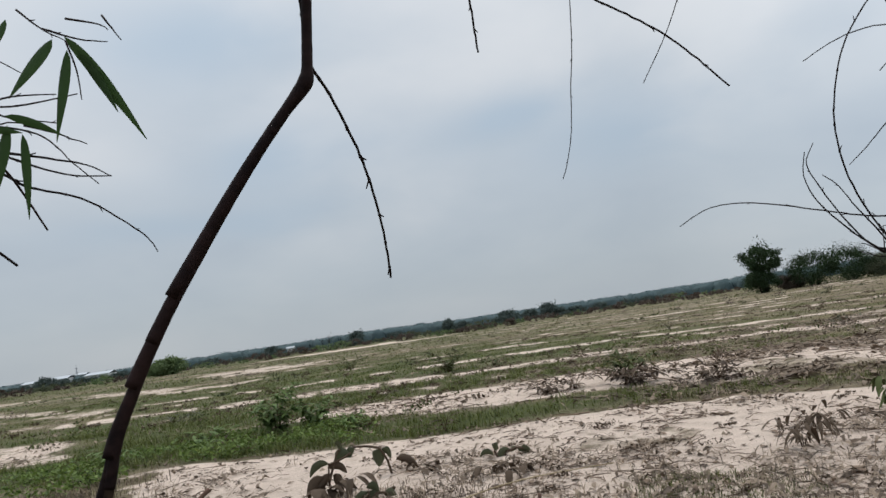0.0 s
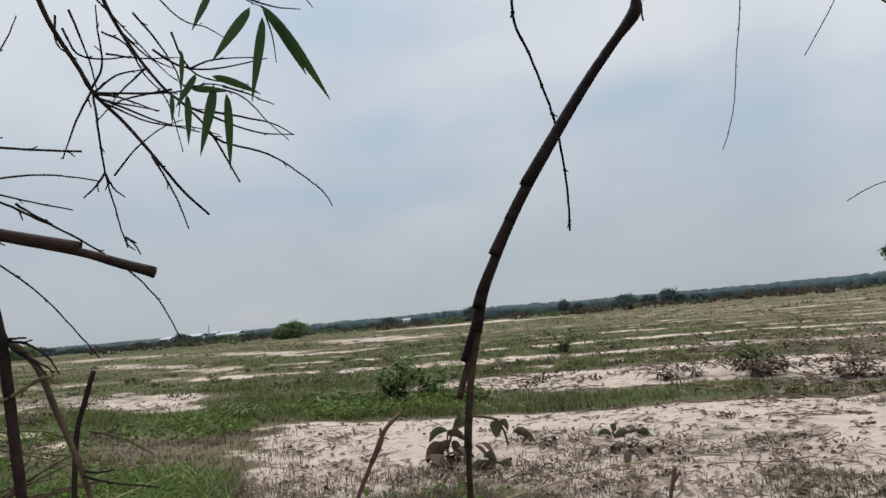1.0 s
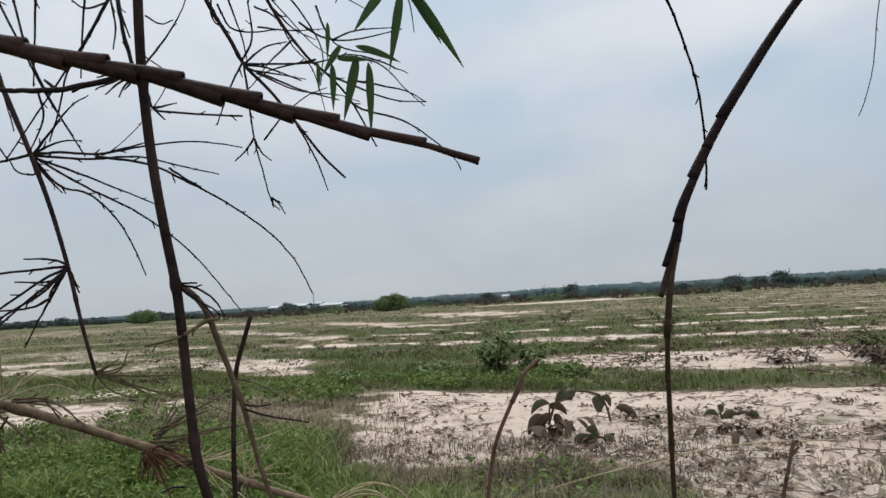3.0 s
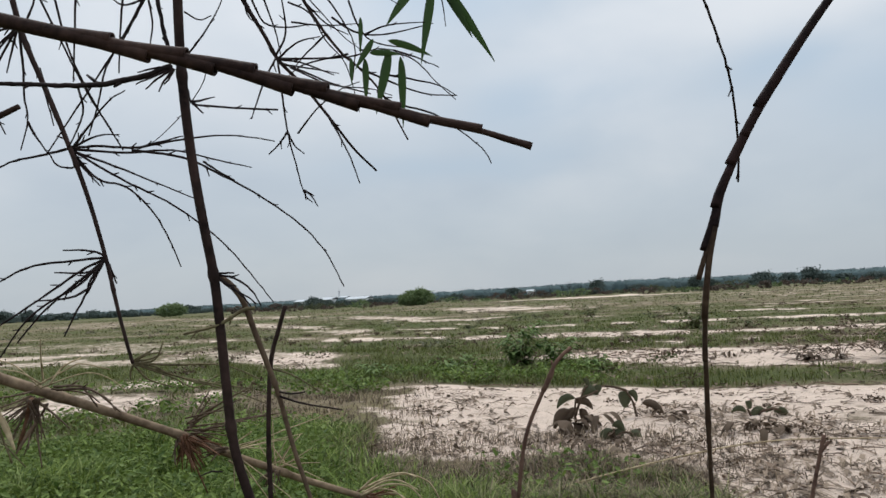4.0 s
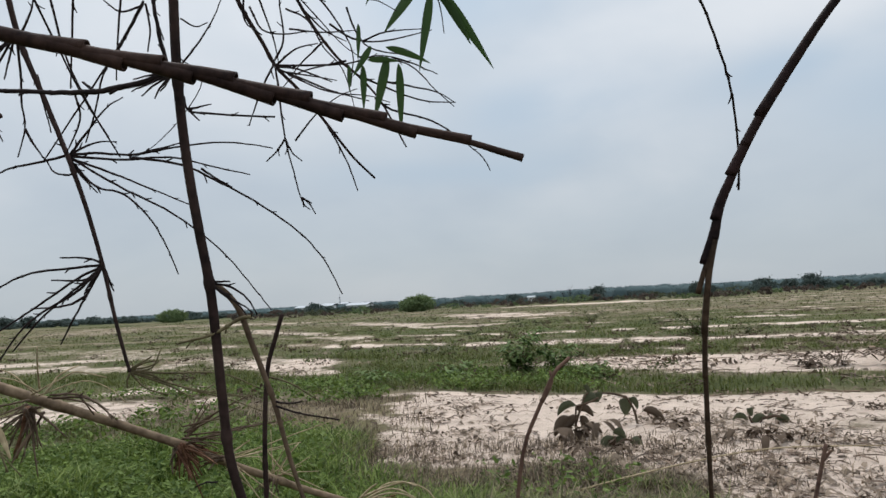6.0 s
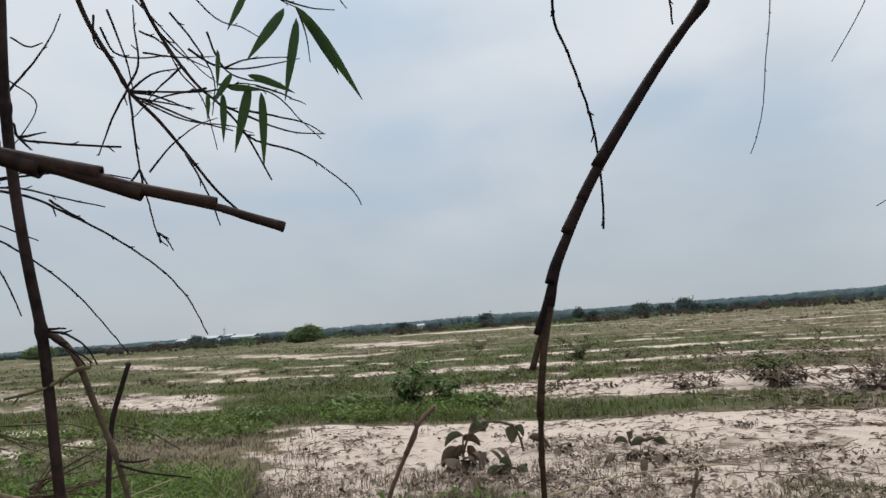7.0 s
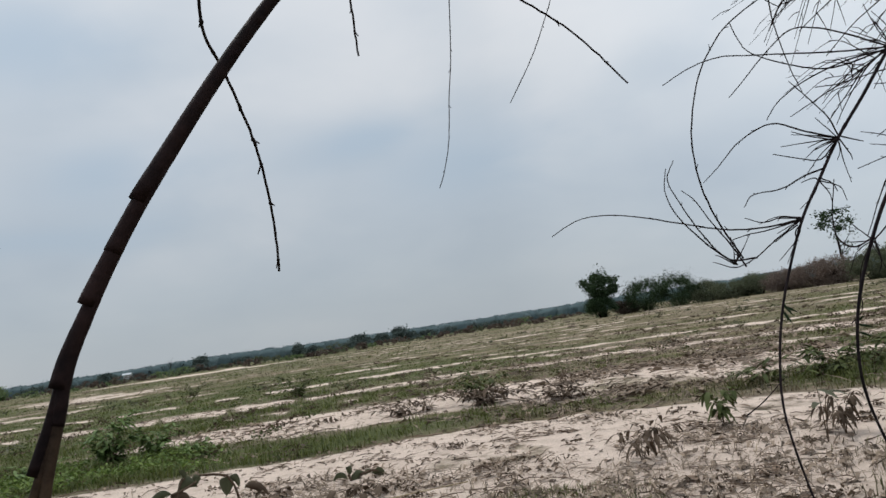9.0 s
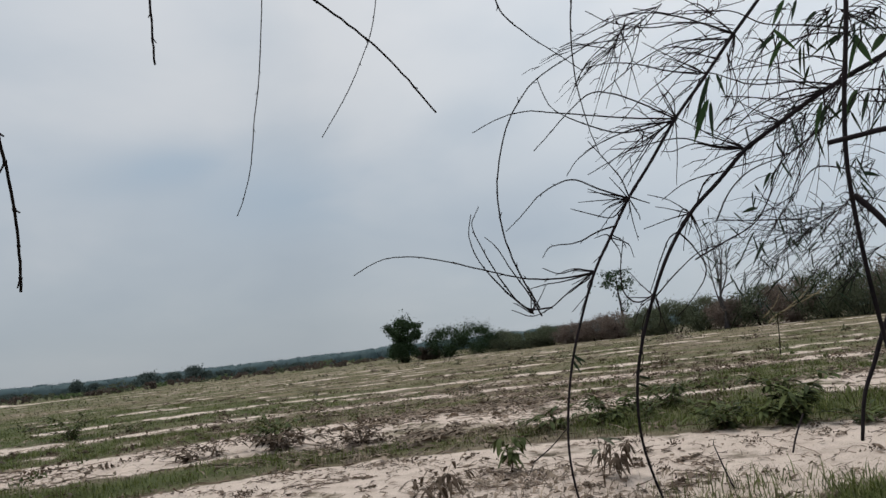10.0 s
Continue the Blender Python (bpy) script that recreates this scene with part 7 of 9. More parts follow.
twig(cane_stem, 'rootlet', 0.0023, 0.0013, [(-1.377, 1.978, 0.751), (-1.339, 1.977, 0.770), (-1.303, 1.976, 0.788)], STRAW)
twig(cane_stem, 'rootlet', 0.0025, 0.0012, [(-1.357, 1.972, 0.747), (-1.371, 1.985, 0.817), (-1.380, 2.000, 0.883)], STRAW)
twig(cane_stem, 'rootlet', 0.0031, 0.0014, [(-1.323, 1.965, 0.765), (-1.347, 1.950, 0.806), (-1.370, 1.936, 0.846)], STRAW)
twig(cane_stem, 'rootlet', 0.0023, 0.0013, [(-1.357, 1.945, 0.759), (-1.328, 1.947, 0.800), (-1.304, 1.946, 0.836)], STRAW)
twig(cane_stem, 'rootlet', 0.0030, 0.0013, [(-1.325, 1.955, 0.766), (-1.286, 2.010, 0.731), (-1.242, 2.067, 0.688)], STRAW)
twig(cane_stem, 'rootlet', 0.0022, 0.0012, [(-1.344, 1.983, 0.746), (-1.309, 2.015, 0.770), (-1.273, 2.048, 0.792)], STRAW)
twig(cane_stem, 'rootlet', 0.0024, 0.0013, [(-1.336, 1.956, 0.753), (-1.304, 1.974, 0.767), (-1.273, 1.992, 0.777)], STRAW)
twig(cane_stem, 'rootlet', 0.0022, 0.0013, [(-1.352, 1.979, 0.750), (-1.300, 2.014, 0.752), (-1.246, 2.049, 0.748)], STRAW)
twig(cane_stem, 'rootlet', 0.0027, 0.0016, [(-1.337, 1.902, 0.752), (-1.346, 1.877, 0.743), (-1.353, 1.854, 0.733)], ROOT)
twig(cane_stem, 'rootlet', 0.0025, 0.0015, [(-1.333, 1.920, 0.751), (-1.358, 1.915, 0.735), (-1.381, 1.911, 0.716)], ROOT)
twig(cane_stem, 'rootlet', 0.0031, 0.0013, [(-1.316, 1.880, 0.763), (-1.337, 1.892, 0.745), (-1.361, 1.904, 0.724)], ROOT)
twig(cane_stem, 'rootlet', 0.0026, 0.0016, [(-1.329, 1.894, 0.758), (-1.342, 1.897, 0.733), (-1.358, 1.900, 0.706)], ROOT)
twig(cane_stem, 'rootlet', 0.0030, 0.0016, [(-1.352, 1.926, 0.751), (-1.364, 1.938, 0.725), (-1.381, 1.950, 0.695)], ROOT)
twig(cane_stem, 'rootlet', 0.0032, 0.0012, [(-1.347, 1.937, 0.748), (-1.344, 1.912, 0.726), (-1.338, 1.888, 0.703)], ROOT)
twig(cane_stem, 'rootlet', 0.0026, 0.0011, [(-1.333, 1.927, 0.753), (-1.316, 1.889, 0.730), (-1.301, 1.850, 0.706)], ROOT)
twig(cane_stem, 'rootlet', 0.0030, 0.0012, [(-1.356, 1.913, 0.756), (-1.323, 1.889, 0.724), (-1.298, 1.864, 0.689)], ROOT)
twig(cane_stem, 'rootlet', 0.0027, 0.0015, [(-1.302, 1.900, 0.758), (-1.305, 1.895, 0.737), (-1.310, 1.889, 0.715)], ROOT)
twig(cane_stem, 'rootlet', 0.0026, 0.0011, [(-1.310, 1.888, 0.757), (-1.304, 1.894, 0.734), (-1.300, 1.898, 0.709)], ROOT)
twig(cane_stem, 'rootlet', 0.0039, 0.0024, [(-1.184, 2.173, 0.629), (-1.104, 2.205, 0.662), (-1.035, 2.233, 0.675), (-0.969, 2.264, 0.644), (-0.937, 2.286, 0.578)], STRAW)
twig(cane_stem, 'rootlet', 0.0032, 0.0018, [(-1.158, 2.200, 0.607), (-1.105, 2.209, 0.668), (-1.042, 2.225, 0.680), (-0.997, 2.236, 0.664)], STRAW)
twig(cane_stem, 'rootlet', 0.0044, 0.0022, [(-1.151, 2.132, 0.627), (-1.072, 2.151, 0.659), (-1.003, 2.170, 0.651), (-0.962, 2.181, 0.611)], STRAW)
twig(cane_stem, 'rootlet', 0.0035, 0.0022, [(-1.175, 2.196, 0.623), (-1.112, 2.175, 0.640), (-1.046, 2.155, 0.639), (-0.997, 2.132, 0.616)], STRAW)
twig(cane_stem, 'rootlet', 0.0045, 0.0018, [(-1.152, 2.147, 0.630), (-1.083, 2.153, 0.667), (-1.026, 2.158, 0.671), (-0.964, 2.166, 0.639)], STRAW)
twig(cane_stem, 'rootlet', 0.0043, 0.0024, [(-1.174, 2.169, 0.632), (-1.129, 2.172, 0.670), (-1.107, 2.168, 0.684)], STRAW)
twig(cane_stem, 'rootlet', 0.0039, 0.0016, [(-1.158, 2.205, 0.600), (-1.068, 2.208, 0.619), (-1.000, 2.206, 0.586)], STRAW)
twig(cane_stem, 'rootlet', 0.0034, 0.0018, [(-1.155, 2.184, 0.618), (-1.111, 2.180, 0.576), (-1.073, 2.174, 0.530)], RED)
twig(cane_stem, 'rootlet', 0.0032, 0.0021, [(-1.140, 2.147, 0.625), (-1.095, 2.144, 0.596), (-1.054, 2.139, 0.565)], RED)
twig(cane_stem, 'rootlet', 0.0036, 0.0015, [(-1.162, 2.180, 0.603), (-1.127, 2.186, 0.590), (-1.091, 2.193, 0.573)], RED)
twig(cane_stem, 'rootlet', 0.0040, 0.0020, [(-1.142, 2.180, 0.618), (-1.117, 2.171, 0.610), (-1.095, 2.162, 0.599)], RED)
twig(cane_stem, 'rootlet', 0.0043, 0.0018, [(-1.165, 2.200, 0.615), (-1.104, 2.203, 0.599), (-1.045, 2.205, 0.579)], RED)
twig(cane_stem, 'rootlet', 0.0033, 0.0017, [(-1.201, 2.242, 0.590), (-1.126, 2.159, 0.616), (-1.054, 2.075, 0.637)], RED)
twig(cane_stem, 'rootlet', 0.0042, 0.0021, [(-1.154, 2.177, 0.621), (-1.129, 2.238, 0.607), (-1.103, 2.299, 0.589)], RED)
twig(cane_stem, 'rootlet', 0.0032, 0.0019, [(-1.187, 2.237, 0.601), (-1.125, 2.215, 0.616), (-1.065, 2.193, 0.628)], RED)
twig(cane_stem, 'rootlet', 0.0040, 0.0021, [(-1.170, 2.212, 0.595), (-1.111, 2.200, 0.624), (-1.051, 2.189, 0.647)], RED)
twig(cane_stem, 'rootlet', 0.0041, 0.0017, [(-1.150, 2.159, 0.626), (-1.122, 2.177, 0.639), (-1.092, 2.196, 0.648)], RED)
# a curved straw blade, thin stems and rootlets at the cane's upper joint
for pts, wide in (([(-1.820, 1.312, 1.051), (-1.785, 1.348, 1.025), (-1.761, 1.368, 0.979), (-1.742, 1.376, 0.916)], 0.0068), ([(-1.754, 1.337, 1.021), (-1.740, 1.345, 0.978), (-1.722, 1.355, 0.930)], 0.0055), ([(-1.715, 1.416, 0.976), (-1.727, 1.397, 0.943), (-1.739, 1.377, 0.905)], 0.0042)):
    line = curve_points([Vector(p) for p in pts], 5)
    verts, faces = [], []
    for i, p in enumerate(line):
        u = i / (len(line) - 1)
        t = (line[min(i + 1, len(line) - 1)] - line[max(i - 1, 0)]).normalized()
        out = t.cross(Vector((-0.75, 0.66, 0.1))).normalized() * wide * (0.35 + 0.65 * math.sin(math.pi * min(1.0, 0.15 + 0.8 * u)))
        dip = Vector((0.002, -0.002, 0.001))
        verts += [p - out, p + dip, p + out]
    for i in range(len(line) - 1):
        a = i * 3
        faces += [(a, a + 1, a + 4, a + 3), (a + 1, a + 2, a + 5, a + 4)]
    child(new("leaf", mesh_from("leaf", verts, faces, DRY if wide < 0.005 else STRAW)), cane_stem)
twig(cane_stem, 'stem', 0.0032, 0.0022, [(-1.815, 1.326, 1.117), (-1.794, 1.345, 1.068), (-1.778, 1.353, 1.000), (-1.742, 1.369, 0.885)], OLIVE)
twig(cane_stem, 'stem', 0.0024, 0.0016, [(-1.855, 1.345, 1.020), (-1.822, 1.372, 0.964), (-1.793, 1.397, 0.921), (-1.756, 1.423, 0.863)], OLIVE)
twig(cane_stem, 'stem', 0.0022, 0.0016, [(-1.870, 1.389, 0.936), (-1.854, 1.399, 0.898), (-1.831, 1.413, 0.845)], ROOT)
twig(cane_stem, 'rootlet', 0.0028, 0.0014, [(-1.723, 1.419, 1.055), (-1.765, 1.373, 1.047), (-1.803, 1.331, 1.050)], ROOT)
twig(cane_stem, 'rootlet', 0.0028, 0.0014, [(-1.725, 1.415, 1.045), (-1.756, 1.381, 1.029), (-1.781, 1.352, 1.018)], ROOT)
twig(cane_stem, 'rootlet', 0.0026, 0.0014, [(-1.730, 1.410, 1.042), (-1.753, 1.382, 1.014), (-1.769, 1.362, 0.999)], ROOT)

# upright stalks in the grass
stalk = thing("dry_stalk", (-0.817, 1.003, -0.020), "thin dry reddish-brown stalk standing upright in the grass", "stalk", "dry stalks")
twig(stalk, 'stem', 0.0057, 0.0038, [(-0.817, 1.003, -0.020), (-0.817, 1.023, 0.801), (-0.811, 1.018, 0.914), (-0.807, 1.012, 1.030), (-0.796, 1.008, 1.144), (-0.779, 1.009, 1.201), (-0.766, 1.011, 1.240)], STEM, nodes=(0.55, 0.8))
stalk = thing("dry_stalk", (-0.345, 0.784, -0.020), "thin dry reddish-brown stalk standing upright in the grass", "stalk", "dry stalks")
twig(stalk, 'stem', 0.0040, 0.0024, [(-0.345, 0.784, -0.020), (-0.345, 0.804, 0.905), (-0.336, 0.802, 0.987), (-0.322, 0.801, 1.064), (-0.298, 0.805, 1.119), (-0.281, 0.809, 1.153), (-0.262, 0.814, 1.171)], REDW, nodes=(0.55, 0.8))
twig(stalk, 'sheath', 0.0035, 0.0017, [(-0.298, 0.805, 1.119), (-0.285, 0.808, 1.142), (-0.286, 0.807, 1.156)], REDW)
stalk = thing("dry_stalk", (0.119, 2.074, -0.020), "thin dry reddish-brown stalk standing upright in the grass", "stalk", "dry stalks")
twig(stalk, 'stem', 0.0066, 0.0051, [(0.119, 2.074, -0.020), (0.119, 2.094, 0.498), (0.152, 2.094, 0.669), (0.174, 2.095, 0.759), (0.193, 2.097, 0.832)], REDW, nodes=(0.55, 0.8))
twig(stalk, 'sheath', 0.0059, 0.0037, [(0.181, 2.096, 0.789), (0.196, 2.099, 0.805), (0.205, 2.102, 0.814)], REDW)

# the arching stem overhead from which the dry twigs hang
overhead = thing("bamboo_plant", (-0.55, -0.95, 0), "arching dead bamboo stem overhead with dry twigs hanging down", "bamboo")
twig(overhead, "stem", 0.014, 0.006, [(-0.55, -0.95, -0.05), (-0.56, -0.8, 0.8), (-0.55, -0.6, 1.45), (-0.4, -0.3, 1.9), (-0.2, 0.1, 2.1), (-0.05, 0.5, 2.27), (0.1, 1.1, 2.43), (0.3, 1.7, 2.5)], STEM, nodes=(0.3, 0.5, 0.7, 0.85))

# dry twigs that hang down close by, wrapped in leaf sheaths
def sheathed(name, pts, keys, axis, mat):
    """A twig whose thickness follows keys: places along the given axis and radii there."""
    line = curve_points(pts, 14)
    marks = sorted(keys)
    radii = [float(np.interp(q[axis], [k for k, _ in marks], [r for _, r in marks])) * (1 + 0.05 * noise.noise(q * 300)) for q in line]
    return child(new(name, mesh_from(name, *tube(line, radii, 14), mat)), overhead), line


def sheath(parent, line, axis, a, b, r0, r1, way, out, mat):
    """A dry leaf sheath that wraps the twig from a to b and stands off by out at its torn open end."""
    start, end = (min(line, key=lambda q, e=e: abs(q[axis] - e)) for e in (a, b))
    run = end - start
    way = (Vector(way) - run.normalized() * Vector(way).dot(run.normalized())).normalized()
    steps = 12
    path, radii = [], []
    for i in range(steps + 1):
        u = i / steps
        want = a + (b - a) * u
        k = min(range(len(line) - 1), key=lambda j: max(0.0, min(line[j][axis], line[j + 1][axis]) - want, want - max(line[j][axis], line[j + 1][axis])))
        v = (want - line[k][axis]) / (line[k + 1][axis] - line[k][axis] or 1e-9)
        path.append(line[k].lerp(line[k + 1], min(max(v, 0.0), 1.0)) + way * out * u ** 1.4)
        radii.append((r0 + (r1 - r0) * u) * (1 + 0.03 * noise.noise(line[k] * 400 + Vector((u * 3, 0, 0)))))
    verts, faces = tube(path, radii, 14, True)
    return child(new("sheath", mesh_from("sheath", verts, faces, mat)), parent)


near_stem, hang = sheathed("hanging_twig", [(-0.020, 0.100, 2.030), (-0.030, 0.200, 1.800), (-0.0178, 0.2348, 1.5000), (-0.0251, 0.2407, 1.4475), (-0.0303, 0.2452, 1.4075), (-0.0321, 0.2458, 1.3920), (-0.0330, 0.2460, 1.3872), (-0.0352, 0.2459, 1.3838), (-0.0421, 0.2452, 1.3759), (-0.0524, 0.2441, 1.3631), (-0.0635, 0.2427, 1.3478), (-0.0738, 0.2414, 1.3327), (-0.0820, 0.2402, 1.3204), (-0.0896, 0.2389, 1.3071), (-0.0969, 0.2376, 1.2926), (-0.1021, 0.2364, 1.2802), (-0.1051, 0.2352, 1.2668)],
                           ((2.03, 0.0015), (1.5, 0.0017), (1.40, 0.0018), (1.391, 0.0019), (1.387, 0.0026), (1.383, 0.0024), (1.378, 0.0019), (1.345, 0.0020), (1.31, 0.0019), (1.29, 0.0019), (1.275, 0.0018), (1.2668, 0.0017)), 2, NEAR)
low = curve_points([(-0.1021, 0.2364, 1.2802), (-0.1051, 0.2352, 1.2668), (-0.1085, 0.2336, 1.2519), (-0.1108, 0.2334, 1.2370), (-0.1125, 0.2351, 1.2219), (-0.1135, 0.2377, 1.1991), (-0.1144, 0.2420, 1.1610), (-0.1148, 0.2463, 1.1228)], 14)
low_keys = ((1.1228, 0.0010), (1.172, 0.0011), (1.1755, 0.0015), (1.180, 0.0012), (1.205, 0.0011), (1.221, 0.0011), (1.2245, 0.0015), (1.229, 0.0012), (1.26, 0.0014), (1.2802, 0.0016))
child(new("stem", mesh_from("stem", *tube(low, [float(np.interp(q.z, *zip(*low_keys))) for q in low], 14), LOWER)), near_stem)
LEFT = (-1.0, 0.0, -0.3)
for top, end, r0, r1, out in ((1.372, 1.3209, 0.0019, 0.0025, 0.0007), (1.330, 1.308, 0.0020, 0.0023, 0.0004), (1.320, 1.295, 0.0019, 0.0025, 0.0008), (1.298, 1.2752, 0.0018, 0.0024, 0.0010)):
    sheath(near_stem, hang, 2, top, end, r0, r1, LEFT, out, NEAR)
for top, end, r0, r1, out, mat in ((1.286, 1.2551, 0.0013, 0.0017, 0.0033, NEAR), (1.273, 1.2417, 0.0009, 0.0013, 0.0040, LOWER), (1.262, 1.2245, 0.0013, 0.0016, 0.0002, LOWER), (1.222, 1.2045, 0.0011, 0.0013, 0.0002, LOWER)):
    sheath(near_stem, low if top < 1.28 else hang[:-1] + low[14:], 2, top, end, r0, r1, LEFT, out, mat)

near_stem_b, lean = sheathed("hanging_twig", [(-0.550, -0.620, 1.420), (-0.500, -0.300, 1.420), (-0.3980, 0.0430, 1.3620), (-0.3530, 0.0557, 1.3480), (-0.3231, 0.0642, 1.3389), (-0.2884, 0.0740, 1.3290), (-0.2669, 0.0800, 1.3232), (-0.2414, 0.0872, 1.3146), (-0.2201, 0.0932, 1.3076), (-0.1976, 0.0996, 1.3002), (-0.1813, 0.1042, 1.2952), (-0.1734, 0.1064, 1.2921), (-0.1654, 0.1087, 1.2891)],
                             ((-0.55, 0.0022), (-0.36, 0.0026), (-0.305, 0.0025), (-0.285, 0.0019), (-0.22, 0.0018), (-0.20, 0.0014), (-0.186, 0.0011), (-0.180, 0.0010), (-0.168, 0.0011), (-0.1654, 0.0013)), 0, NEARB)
ends = (-0.3020, -0.2890, -0.2771, -0.2669, -0.2544, -0.2414, -0.2309, -0.2201, -0.2075, -0.1976, -0.1813)
for i, end in enumerate(ends):
    start = ends[i - 2] - 0.004 if i > 1 else end - 0.028
    wide = float(np.interp(end, (-0.30, -0.23, -0.2, -0.18), (0.0028, 0.0027, 0.0021, 0.0016)))
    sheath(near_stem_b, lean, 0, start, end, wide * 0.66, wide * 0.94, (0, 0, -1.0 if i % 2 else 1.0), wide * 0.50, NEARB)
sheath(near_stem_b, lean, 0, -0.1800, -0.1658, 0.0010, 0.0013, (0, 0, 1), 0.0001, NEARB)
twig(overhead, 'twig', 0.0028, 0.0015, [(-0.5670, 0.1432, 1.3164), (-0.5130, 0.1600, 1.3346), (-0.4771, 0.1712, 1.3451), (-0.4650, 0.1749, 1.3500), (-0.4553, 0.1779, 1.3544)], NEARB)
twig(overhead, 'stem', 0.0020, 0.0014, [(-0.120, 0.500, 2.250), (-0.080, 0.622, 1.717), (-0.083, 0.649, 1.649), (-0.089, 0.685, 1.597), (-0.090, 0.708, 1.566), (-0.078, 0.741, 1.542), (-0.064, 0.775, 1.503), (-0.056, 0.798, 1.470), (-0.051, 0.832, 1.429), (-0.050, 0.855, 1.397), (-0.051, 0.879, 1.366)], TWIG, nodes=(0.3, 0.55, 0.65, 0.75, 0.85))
twig(overhead, 'stem', 0.0019, 0.0008, [(-0.100, 0.450, 2.240), (0.018, 0.650, 1.726), (0.084, 0.657, 1.651), (0.143, 0.661, 1.596), (0.180, 0.664, 1.569), (0.208, 0.665, 1.551), (0.236, 0.667, 1.530), (0.260, 0.669, 1.506), (0.285, 0.671, 1.478)], TWIG, nodes=(0.5, 0.72))
twig(overhead, 'stem', 0.0035, 0.0018, [(0.120, 1.250, 2.450), (0.119, 1.380, 2.240), (0.131, 1.399, 2.054), (0.138, 1.411, 1.933), (0.139, 1.418, 1.863), (0.141, 1.424, 1.810)], TWIG, nodes=(0.6, 0.8))
twig(overhead, 'stem', 0.0014, 0.0009, [(0.150, 1.200, 2.450), (0.347, 1.395, 2.276), (0.346, 1.423, 2.086), (0.340, 1.447, 1.938), (0.330, 1.470, 1.813), (0.318, 1.488, 1.730), (0.310, 1.503, 1.657), (0.295, 1.519, 1.595), (0.282, 1.530, 1.562)], TWIG)
twig(overhead, 'stem', 0.0018, 0.0013, [(0.300, 1.700, 2.500), (0.916, 1.990, 2.820), (0.878, 2.057, 2.489), (0.845, 2.106, 2.259), (0.810, 2.139, 2.154), (0.763, 2.178, 2.051), (0.694, 2.229, 1.936)], TWIG)

# seedlings with broad leaves on the first sandy strip
seedling = thing("broadleaf_seedling", (-1.146, 6.832, -0.058), 'dull green seedling with cupped leaves over dead ones', "plant", "weeds of the field")
twig(seedling, 'stem', 0.0126, 0.0076, [(-1.146, 6.832, -0.058), (-1.157, 6.816, 0.129), (-1.147, 6.809, 0.275)], DRY)
twig(seedling, 'stem', 0.0126, 0.0076, [(-1.147, 6.809, 0.275), (-1.026, 6.847, 0.309), (-0.951, 6.870, 0.345)], DRY)
twig(seedling, 'stem', 0.0126, 0.0076, [(-1.157, 6.816, 0.129), (-1.071, 6.830, 0.352), (-1.034, 6.839, 0.390)], DRY)
broad_leaf(seedling, (-1.147, 6.809, 0.285), (-1.343, 6.749, 0.205), 0.094, WEED, (0.00, 1.00, 0.75))
broad_leaf(seedling, (-1.088, 6.827, 0.302), (-0.914, 6.883, 0.333), 0.128, WEED, (0.43, 1.00, 0.41))
broad_leaf(seedling, (-0.964, 6.868, 0.306), (-0.909, 6.880, 0.414), 0.077, WEED, (-0.44, 1.00, 0.16))
broad_leaf(seedling, (-1.149, 6.810, 0.245), (-0.972, 6.874, 0.185), 0.094, WILT, (0.01, 1.00, 0.56))
broad_leaf(seedling, (-1.201, 6.797, 0.182), (-1.375, 6.751, 0.015), 0.111, WILT, (0.43, 1.00, 0.71))
broad_leaf(seedling, (-1.129, 6.821, 0.193), (-1.311, 6.775, -0.029), 0.094, WILT, (-0.44, 1.00, 0.27))
broad_leaf(seedling, (-1.105, 6.829, 0.192), (-1.063, 6.858, -0.042), 0.086, WILT, (0.02, 1.00, 0.24))
broad_leaf(seedling, (-1.035, 6.840, 0.380), (-1.086, 6.816, 0.483), 0.060, WEED, (0.42, 1.00, 0.69))
seedling = thing("broadleaf_seedling", (-0.659, 7.357, 0.044), 'small seedling with a cupped round leaf', "plant", "weeds of the field")
twig(seedling, 'stem', 0.0132, 0.0079, [(-0.660, 7.357, 0.028), (-0.690, 7.337, 0.178), (-0.743, 7.313, 0.287)], DRY)
twig(seedling, 'stem', 0.0132, 0.0079, [(-0.743, 7.313, 0.287), (-0.851, 7.274, 0.324), (-0.981, 7.230, 0.341)], DRY)
broad_leaf(seedling, (-0.754, 7.310, 0.277), (-0.765, 7.317, 0.108), 0.135, WEED, (0.00, 1.00, 0.75))
broad_leaf(seedling, (-0.724, 7.320, 0.275), (-0.641, 7.355, 0.165), 0.081, WEED, (0.43, 1.00, 0.41))
broad_leaf(seedling, (-0.601, 7.368, 0.163), (-0.367, 7.454, 0.045), 0.081, WILT, (-0.44, 1.00, 0.16))
broad_leaf(seedling, (-0.577, 7.377, 0.146), (-0.409, 7.442, 0.015), 0.063, WILT, (0.01, 1.00, 0.56))
seedling = thing("broadleaf_seedling", (-0.749, 6.441, -0.134), 'low seedling with three round grey-green leaves', "plant", "weeds of the field")
twig(seedling, 'stem', 0.0117, 0.0070, [(-0.750, 6.441, -0.138), (-0.777, 6.424, -0.015), (-0.788, 6.413, 0.088)], DRY)
twig(seedling, 'stem', 0.0117, 0.0070, [(-0.776, 6.423, 0.008), (-0.715, 6.440, 0.056), (-0.649, 6.462, 0.043)], DRY)
broad_leaf(seedling, (-0.789, 6.414, 0.079), (-0.903, 6.388, -0.102), 0.119, WEED, (0.00, 1.00, 0.75))
broad_leaf(seedling, (-0.799, 6.408, 0.116), (-0.684, 6.451, 0.045), 0.095, WEED, (0.43, 1.00, 0.41))
